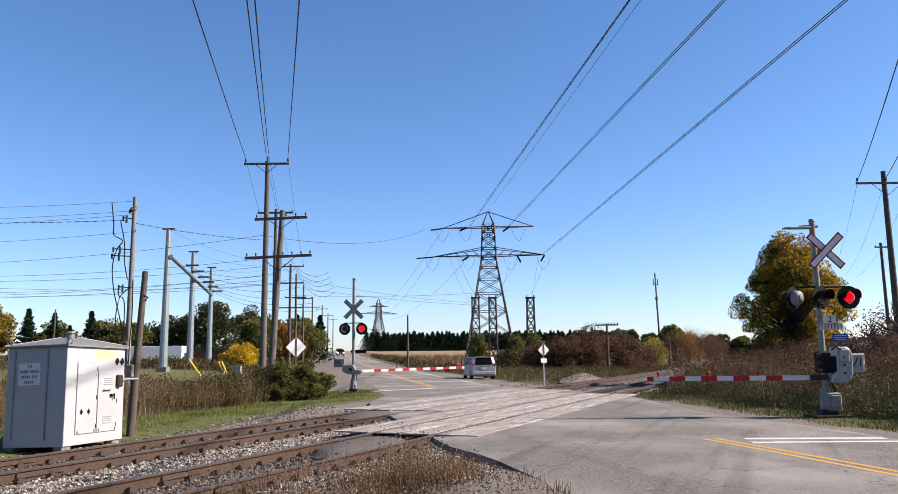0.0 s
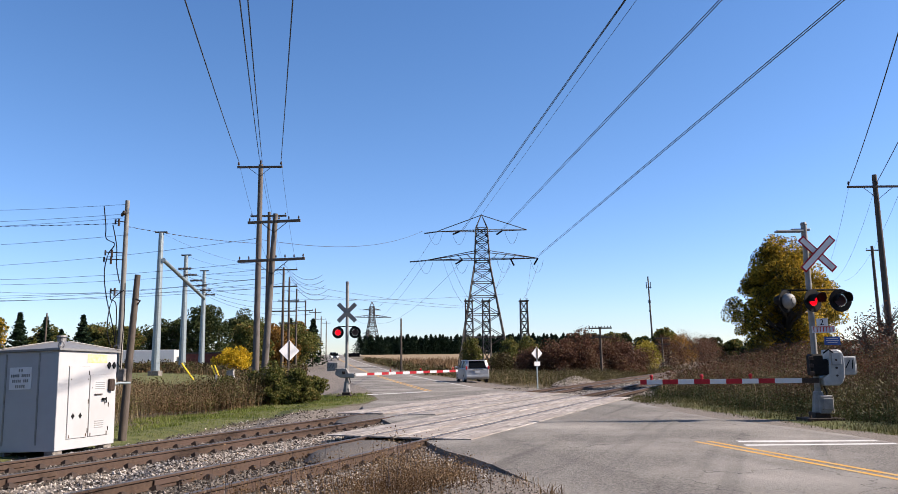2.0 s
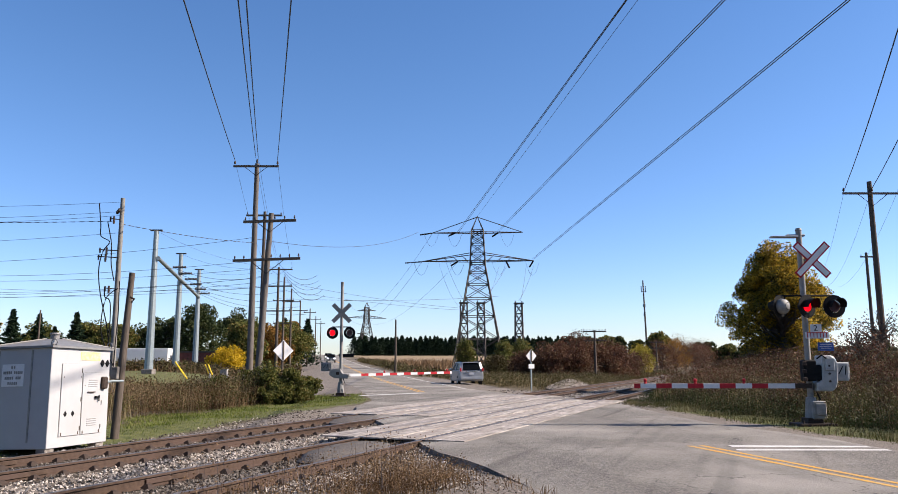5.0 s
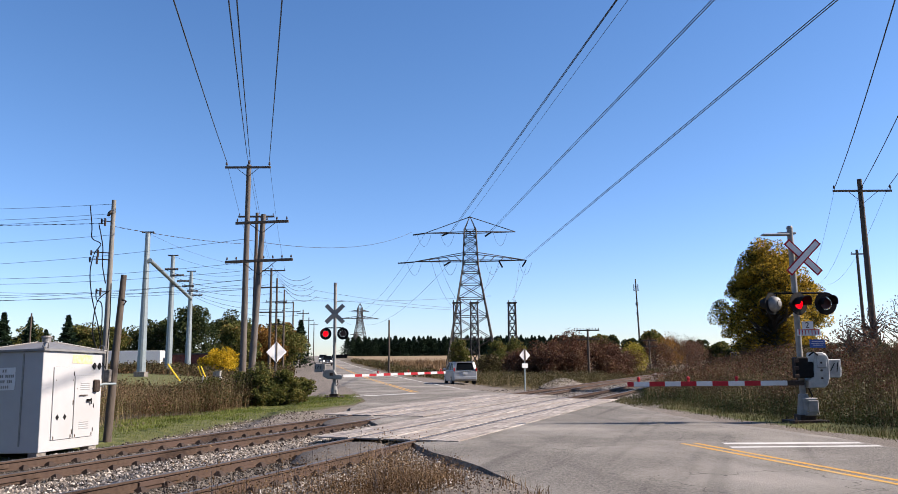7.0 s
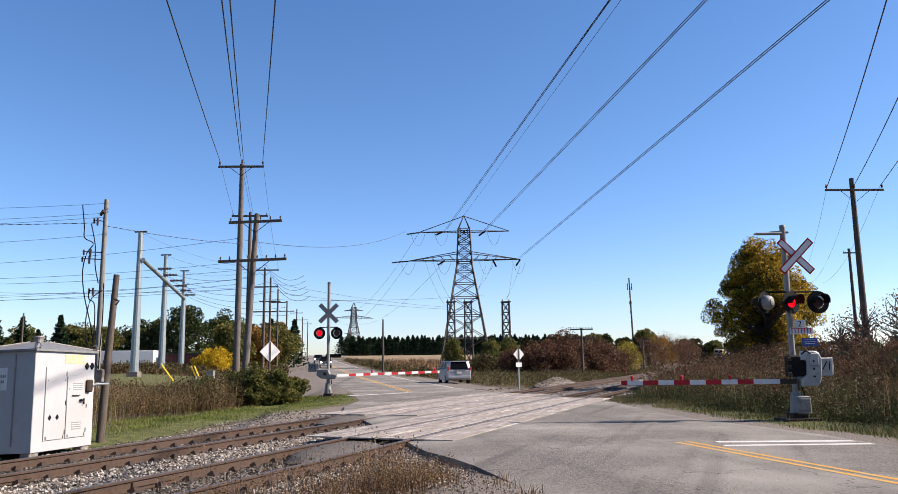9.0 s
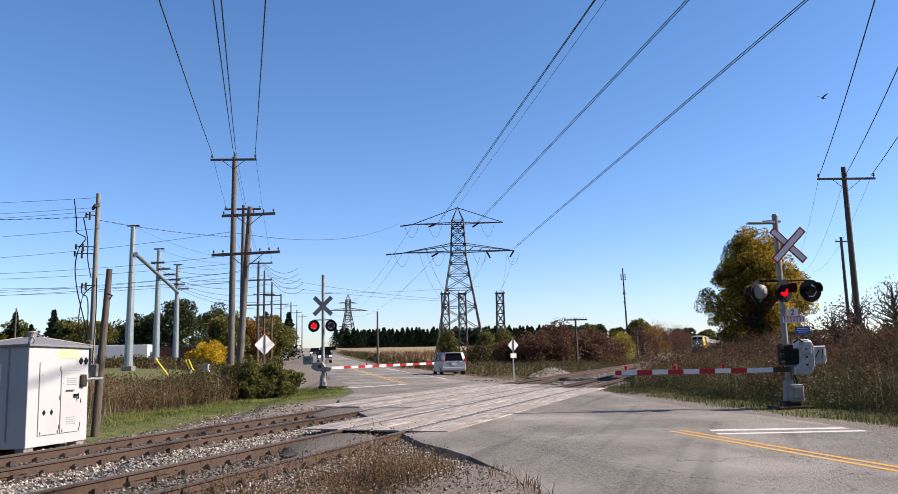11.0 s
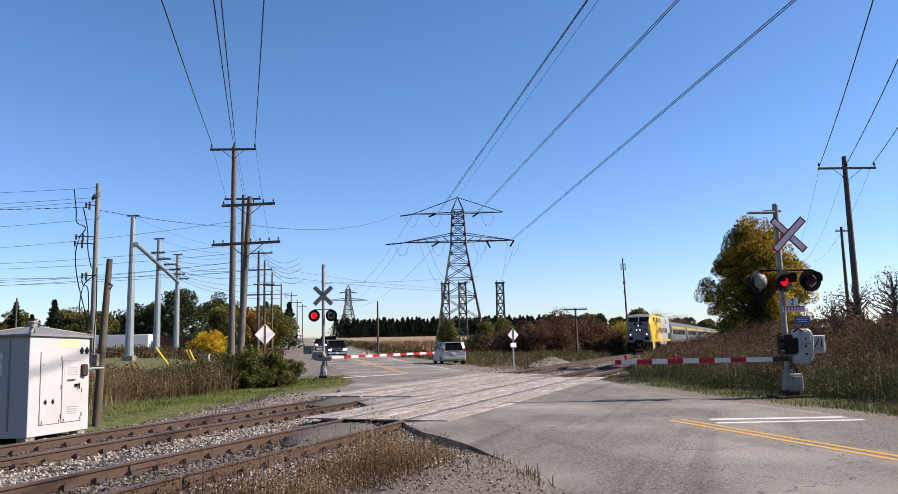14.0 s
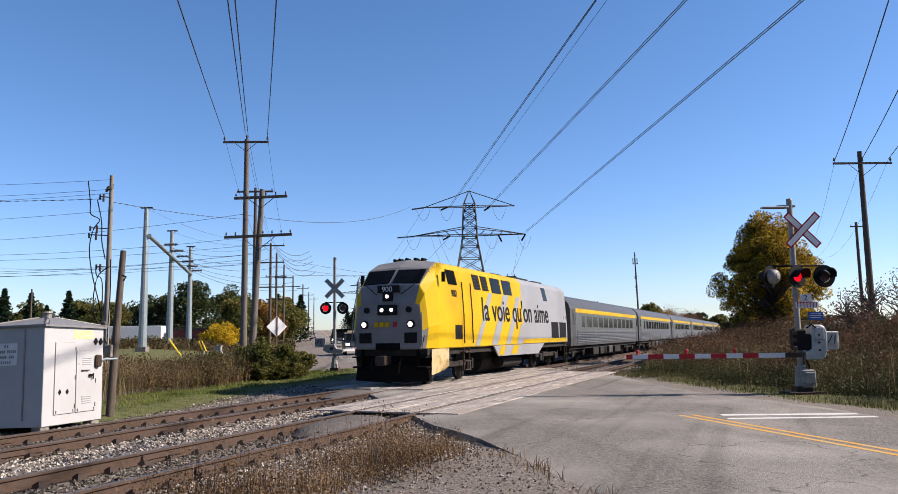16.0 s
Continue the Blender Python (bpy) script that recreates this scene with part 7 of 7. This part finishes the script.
def coach():
    co = thing("passenger_coach", "stainless steel passenger coach with yellow window band", "railway coach", group="coaches of the train")
    L = COACH_L
    pr = [(1.5, 0.95), (1.52, 1.2), (1.52, 3.0), (1.42, 3.35), (1.05, 3.72), (0.5, 3.88), (0, 3.92)]
    rings = []
    for y, f in ((0.25, 0.97), (0.5, 1.0), (L - 0.5, 1.0), (L - 0.25, 0.97)):
        rings.append([(x * f, y, z) for x, z in pr] + [(-x * f, y, z) for x, z in pr[-2::-1]])
    ms = Mesh().loft(rings)
    k = len(rings[0])
    for i in range(3):
        for j in range(k):
            ms.m[i * k + j] = 0 if j in (0, 1, k - 2, k - 3) else 1
    part("body", ms, [M_STEEL, M_STEELD], co, "fluted stainless steel shell", bevel=0.01)
    part("end_diaphragm", Mesh().box((0, 0.05, 2.1), (1.9, 0.4, 2.8)).box((0, L - 0.05, 2.1), (1.9, 0.4, 2.8)), M_BLACK, co, "black gangway")
    for sd in (-1, 1):
        part("yellow_band", Mesh().box((sd * 1.523, L / 2, 2.98), (0.012, L - 2.6, 0.24)), M_LOCOY, co, "yellow band above the windows")
        for i in range(8):
            part("flute", Mesh().tube([(sd * 1.515, 1.6, 1.12 + i * 0.1), (sd * 1.515, L - 1.6, 1.12 + i * 0.1)], 0.03, 6), M_STEEL, co, "horizontal flute")
        for i in range(11):
            y = 3.3 + i * 1.72
            w = part("window", Mesh().box((sd * 1.52, y, 2.36), (0.02, 1.3 if i else 0.7, 0.66)), M_GLASSD, co, "dark tinted window", bevel=0.005)
        for y in (0.95, L - 0.95):
            part("door", Mesh().box((sd * 1.522, y, 2.0), (0.016, 0.75, 2.05)), M_STEELD, co, "grey end door")
            part("door_window", Mesh().box((sd * 1.535, y, 2.5), (0.01, 0.4, 0.6)), M_GLASSD, co)
    part("underframe", Mesh().box((0, L / 2, 0.85), (2.6, L - 0.8, 0.2)), M_UNDER, co)
    for y, l in ((7.5, 1.6), (9.9, 2.0), (12.6, 1.3), (15.2, 2.2)):
        part("equipment_case", Mesh().box((0.3, y, 0.55), (2.1, l, 0.5)), M_UNDER if y != 12.6 else M_STEELD, co, bevel=0.04)
    bogie("truck", co, 3.0, 2.6, 0.46)
    bogie("truck", co, L - 3.0, 2.6, 0.46)
    return co


# ---- road vehicles ----
M_SILVER = mat("silver_car_paint", (0.30, 0.305, 0.31), (0.35, 0.355, 0.36), 3, 0.3, 0.3)
M_DARKCAR = mat("black_car_paint", (0.012, 0.013, 0.016), (0.02, 0.021, 0.024), 3, 0.25, 0.2)
M_TYRE = mat("tyre_rubber", (0.015, 0.015, 0.015), (0.03, 0.03, 0.03), 10, 0.9)
M_RIM = mat("alloy_rim", (0.4, 0.4, 0.41), (0.5, 0.5, 0.51), 8, 0.4, 0.7)
M_TAIL = mat("tail_lamp_red", (0.35, 0.01, 0.01), (0.42, 0.02, 0.02), 4, 0.3)
M_LAMP = glow("car_headlight", (1.0, 0.95, 0.85), 2.2)
M_CHROME = mat("chrome_trim", (0.55, 0.55, 0.56), (0.62, 0.62, 0.63), 6, 0.2, 0.9)


def vehicle(name, label, category, paint, L, W, prof, cabin, wheels, r, group=""):
    """prof: (along, low, high) of the body; cabin: (along, half width, height) of the glasshouse base and roof. Front at y = 0, length towards +y."""
    ve = thing(name, label, category, group=group)
    hw = W / 2
    ms = Mesh()
    rings = []
    for y, zl, zh, f in prof:
        w = hw * f
        rings.append([(w * 0.96, y, zl), (w, y, zl + 0.15), (w, y, (zl + zh) / 2), (w * 0.97, y, zh - 0.06), (w * 0.9, y, zh), (-w * 0.9, y, zh), (-w * 0.97, y, zh - 0.06), (-w, y, (zl + zh) / 2), (-w, y, zl + 0.15), (-w * 0.96, y, zl)])
    ms.loft(rings)
    part("body", ms, paint, ve, smooth=True)
    ms = Mesh()
    lo = [(hw * 0.93, cabin[0][0], cabin[0][1]), (hw * 0.93, cabin[1][0], cabin[1][1]), (-hw * 0.93, cabin[1][0], cabin[1][1]), (-hw * 0.93, cabin[0][0], cabin[0][1])]
    hi = [(hw * 0.78, cabin[2][0], cabin[2][1]), (hw * 0.78, cabin[3][0], cabin[3][1]), (-hw * 0.78, cabin[3][0], cabin[3][1]), (-hw * 0.78, cabin[2][0], cabin[2][1])]
    ms.loft([lo, hi])
    gl = part("glasshouse", ms, M_GLASSD, ve, "dark window glass", bevel=0.03)
    y0, y1, z = cabin[2][0] - 0.06, cabin[3][0] + 0.06, cabin[2][1]
    part("roof", Mesh().box((0, (y0 + y1) / 2, z + 0.02), (hw * 1.62, y1 - y0, 0.07), ch=0.1), paint, ve, bevel=0.025)
    for sd in (-1, 1):
        for a, b in ((0, 2), (1, 3)):
            part("pillar", Mesh().tube([(sd * hw * 0.93, cabin[a][0], cabin[a][1]), (sd * hw * 0.79, cabin[b][0], cabin[b][1])], 0.05, 6), paint, ve)
        m0 = (cabin[0][0] * 0.5 + cabin[1][0] * 0.5)
        part("pillar", Mesh().tube([(sd * hw * 0.94, m0, cabin[0][1]), (sd * hw * 0.8, m0, z)], 0.05, 6), paint, ve)
        part("door_mirror", Mesh().box((sd * (hw + 0.1), cabin[0][0] + 0.35, cabin[0][1] + 0.12), (0.2, 0.1, 0.16)), paint, ve, bevel=0.03)
        for y in wheels:
            wh = part("wheel", Mesh().tube([(sd * (hw - 0.22), y, r), (sd * (hw + 0.0), y, r)], r, 20), M_TYRE, ve, "black tyre")
            part("rim", Mesh().tube([(sd * (hw - 0.05), y, r), (sd * (hw + 0.012), y, r)], r * 0.62, 14), M_RIM, wh)
    return ve, hw


def minivan():
    ve, hw = vehicle("minivan", "silver minivan parked on the gravel shoulder", "minivan", M_SILVER, 4.9, 1.9,
                     [(0, 0.35, 0.8, 0.86), (0.35, 0.28, 0.95, 0.96), (1.2, 0.25, 1.08, 1.0), (3.9, 0.25, 1.12, 1.0), (4.75, 0.3, 1.12, 0.97), (4.9, 0.42, 1.0, 0.9)],
                     [(1.0, 1.05), (4.78, 1.1), (2.0, 1.66), (4.45, 1.66)], (0.95, 3.95), 0.33)
    for sd in (-1, 1):
        part("tail_lamp", Mesh().box((sd * (hw - 0.1), 4.86, 1.14), (0.12, 0.1, 0.26)), M_TAIL, ve, "red tail lamp", bevel=0.02)
    part("rear_window", Mesh().add([(-0.68, 4.86, 1.14), (0.68, 4.86, 1.14), (0.6, 4.6, 1.58), (-0.6, 4.6, 1.58), (-0.68, 4.78, 1.14), (0.68, 4.78, 1.14), (0.6, 4.52, 1.58), (-0.6, 4.52, 1.58)], [(1, 0, 3, 2), (0, 1, 5, 4), (1, 2, 6, 5), (2, 3, 7, 6), (3, 0, 4, 7)]), M_GLASSD, ve, "dark rear window")
    for sd in (-1, 1):
        part("pillar", Mesh().loft([[(sd * 0.88, 4.82, 1.08), (sd * 0.70, 4.87, 1.08), (sd * 0.70, 4.7, 1.08), (sd * 0.88, 4.7, 1.08)], [(sd * 0.76, 4.5, 1.68), (sd * 0.6, 4.58, 1.68), (sd * 0.6, 4.4, 1.68), (sd * 0.76, 4.4, 1.68)]]), M_SILVER, ve, "silver rear pillar")
    part("spoiler", Mesh().box((0, 4.52, 1.68), (1.4, 0.3, 0.06)), M_SILVER, ve, bevel=0.02)
    part("rear_bumper", Mesh().box((0, 4.92, 0.5), (1.75, 0.14, 0.22)), M_SILVER, ve, bevel=0.04)
    part("number_plate", Mesh().box((0, 4.93, 0.85), (0.36, 0.02, 0.16)), M_SIGNW, ve, "plain white plate")
    part("tailgate_trim", Mesh().box((0, 4.93, 1.0), (0.9, 0.02, 0.06)), M_CHROME, ve)
    for sd in (-1, 1):
        part("roof_rail", Mesh().tube([(sd * 0.66, 2.2, 1.74), (sd * 0.66, 4.3, 1.74)], 0.025, 6), M_BLACK, ve)
    return ve


def pickup(label):
    ve, hw = vehicle("pickup_truck", label, "pickup truck", M_DARKCAR, 5.8, 2.0,
                     [(0, 0.5, 1.08, 0.93), (0.25, 0.4, 1.15, 0.98), (1.6, 0.4, 1.2, 1.0), (3.6, 0.4, 1.22, 1.0), (5.7, 0.42, 1.2, 1.0), (5.8, 0.5, 1.15, 0.97)],
                     [(1.45, 1.16), (3.65, 1.18), (2.05, 1.84), (3.45, 1.84)], (1.05, 4.6), 0.4, "vehicles waiting on the road")
    gr = part("grille", Mesh().box((0, -0.02, 0.92), (1.05, 0.06, 0.34)), M_BLACK, ve, "black grille with chrome bars", bevel=0.02)
    for z in (0.84, 0.94, 1.04):
        part("grille_bar", Mesh().box((0, -0.055, z), (1.0, 0.02, 0.025)), M_CHROME, gr)
    for sd in (-1, 1):
        part("headlight", Mesh().box((sd * 0.74, -0.01, 0.95), (0.36, 0.06, 0.2)), M_LAMP, ve, "lit headlight", bevel=0.02)
    part("front_bumper", Mesh().box((0, -0.06, 0.62), (1.9, 0.16, 0.22)), M_CHROME, ve, "chrome bumper", bevel=0.04)
    part("number_plate", Mesh().box((0, -0.15, 0.62), (0.32, 0.02, 0.14)), M_SIGNW, ve, "plain white plate")
    return ve


van = minivan()
van_at = Vector((2.2, 60.0, 0))
van.matrix_basis = Matrix.Translation((van_at.x, van_at.y, float(ground_z(van_at.x, van_at.y)) + 0.02)) @ pose(0, 0, 0, 0, 0, 180 + 8) @ Matrix.Translation((0, -2.4, 0))


# ---- bird ----
def bird():
    bi = thing("bird", "dark bird flying past with spread wings", "bird")
    ms = Mesh()
    ms.loft([[(r * math.cos(k * 0.785), y, r * 0.9 * math.sin(k * 0.785)) for k in range(8)] for y, r in ((-0.2, 0.012), (-0.16, 0.035), (-0.11, 0.04), (-0.05, 0.06), (0.06, 0.065), (0.15, 0.03), (0.2, 0.012))])
    part("body", ms, M_BLACK, bi, smooth=True)
    part("tail", Mesh().loft([[(-0.03, 0.17, 0), (0.03, 0.17, 0), (0.03, 0.17, 0.012), (-0.03, 0.17, 0.012)], [(-0.07, 0.33, 0), (0.07, 0.33, 0), (0.07, 0.33, 0.006), (-0.07, 0.33, 0.006)]]), M_BLACK, bi)
    wings = []
    for sd in (-1, 1):
        ms = Mesh().loft([[(0, -0.08, 0), (0, 0.08, 0), (0, 0.08, 0.014), (0, -0.08, 0.014)], [(sd * 0.17, -0.11, 0.03), (sd * 0.17, 0.07, 0.02), (sd * 0.17, 0.07, 0.03), (sd * 0.17, -0.11, 0.042)], [(sd * 0.36, -0.02, 0.0), (sd * 0.36, 0.08, 0.0), (sd * 0.36, 0.08, 0.006), (sd * 0.36, -0.02, 0.006)]])
        wings.append(part("wing", ms, M_BLACK, bi, at=pose(sd * 0.04, 0, 0.02)))
    return bi, wings


LOCO = locomotive()
COACHES = [coach()]
for i in range(5):
    COACHES.append(copy_thing(COACHES[0], pose(0, 0, 0)))
TRUCKS = [pickup("black pickup truck with lit headlights on the road"), pickup("dark pickup truck following on the road")]
BIRD, WINGS = bird()
TRUCK_Q = [[(0, 208), (3, 192), (6.5, 158), (9, 127), (11.5, 104), (12, 99), (13, 88), (14, 78), (15, 71), (16, 66)],
           [(0, 228), (3, 216), (6.5, 194), (9, 174), (11.5, 154), (12, 150), (13, 138), (14, 124), (15, 111), (16, 101)]]
BIRD_WAY = [(0.0, 190, 150, 40), (6.0, 105, 95, 30), (9.0, 60, 66, 23), (10.5, 33.5, 50, 18.4), (11.3, 21.69, 42, 16.36), (11.5, 19.14, 40, 15.89), (11.7, 16.4, 38, 15.7), (11.9, 12.08, 36, 14.76), (12.0, 9.56, 35, 13.84), (12.1, 6.93, 34, 12.9), (12.2, 4.63, 33, 12.75), (12.3, 2.97, 32, 12.9), (12.4, 1.55, 30.5, 12.1), (12.5, 0.36, 29, 10.55),
            (12.6, -0.89, 27, 9.16), (12.7, -2.2, 25, 7.87), (12.8, -3.8, 22, 6.3), (12.9, -5.74, 19.5, 5.0), (13.0, -7.3, 17, 4.0), (13.1, -12.5, 14.5, 3.8), (13.4, -22, 8, 4.5), (14.0, -34, 0, 8), (16.0, -90, -30, 20)]
TRAIN_SPEED, TRAIN_S16 = 30.6, 22.15


def motions():
    """Everything that moves: train, trucks, bird, flashing lenses."""
    times = [i * 1.0 for i in range(17)]
    for thing_, back in [(LOCO, 0.0)] + [(c, LOCO_L + 0.25 + i * (COACH_L + 0.3)) for i, c in enumerate(COACHES)]:
        rows = []
        for t in times:
            p = on_track(TRAIN_S16 + TRAIN_SPEED * (16 - t) + back, FAR_TRACK)
            rows.append((t, Matrix.Translation(p) @ pose(0, 0, 0, 0, 0, -TRACK_AZ)))
        walk(thing_, rows)
    for tk, way in zip(TRUCKS, TRUCK_Q):
        rows = []
        for t, q in way:
            a, b = on_road(q, 6.35, float(rise(q))), on_road(q + 5, 6.35, float(rise(q + 5)))
            rows.append((t, Matrix.Translation(a) @ (b - a).to_track_quat("Y", "Z").to_matrix().to_4x4()))
        walk(tk, rows)
    rows = []
    for i, (t, x, y, z) in enumerate(BIRD_WAY):
        n = BIRD_WAY[min(i + 1, len(BIRD_WAY) - 1)]
        p = BIRD_WAY[max(i - 1, 0)]
        way = Vector((p[1] - n[1], p[2] - n[2], (p[3] - n[3]) * 0.5))
        rows.append((t, Matrix.Translation((x, y, z)) @ way.to_track_quat("Y", "Z").to_matrix().to_4x4()))
    walk(BIRD, rows)
    for k, wing in zip((-1, 1), WINGS):
        rows = []
        for i in range(129):
            a = 38 * math.sin(i * 2.1) + 8
            rows.append((i * 0.125, pose(k * 0.04, 0, 0.02, 0, -k * a, 0)))
        walk(wing, rows)
    # each lens turns its lit face outwards for half of every cycle
    period = 1.01
    for lens_, second in LENSES:
        rows = []

        def face(t, a):
            if 0 < t < 16:
                rows.append((t, pose(0, -0.03, 0, 0, 0, a)))

        on, off = (0, 180) if not second else (180, 0)
        rows.append((0.0, pose(0, -0.03, 0, 0, 0, on)))
        for n in range(17):
            t1, t2 = n * period + 0.515, (n + 1) * period - 0.02
            for t, a, b in ((t1, on, off), (t2, off, on)):
                face(t, a)
                face(t + 0.034, a + (b - a) / 3)
                face(t + 0.067, a + (b - a) * 2 / 3)
                face(t + 0.1, b)
        last = rows[-1][1]
        rows.append((16.0, last.copy()))
        walk(lens_, rows)


motions()
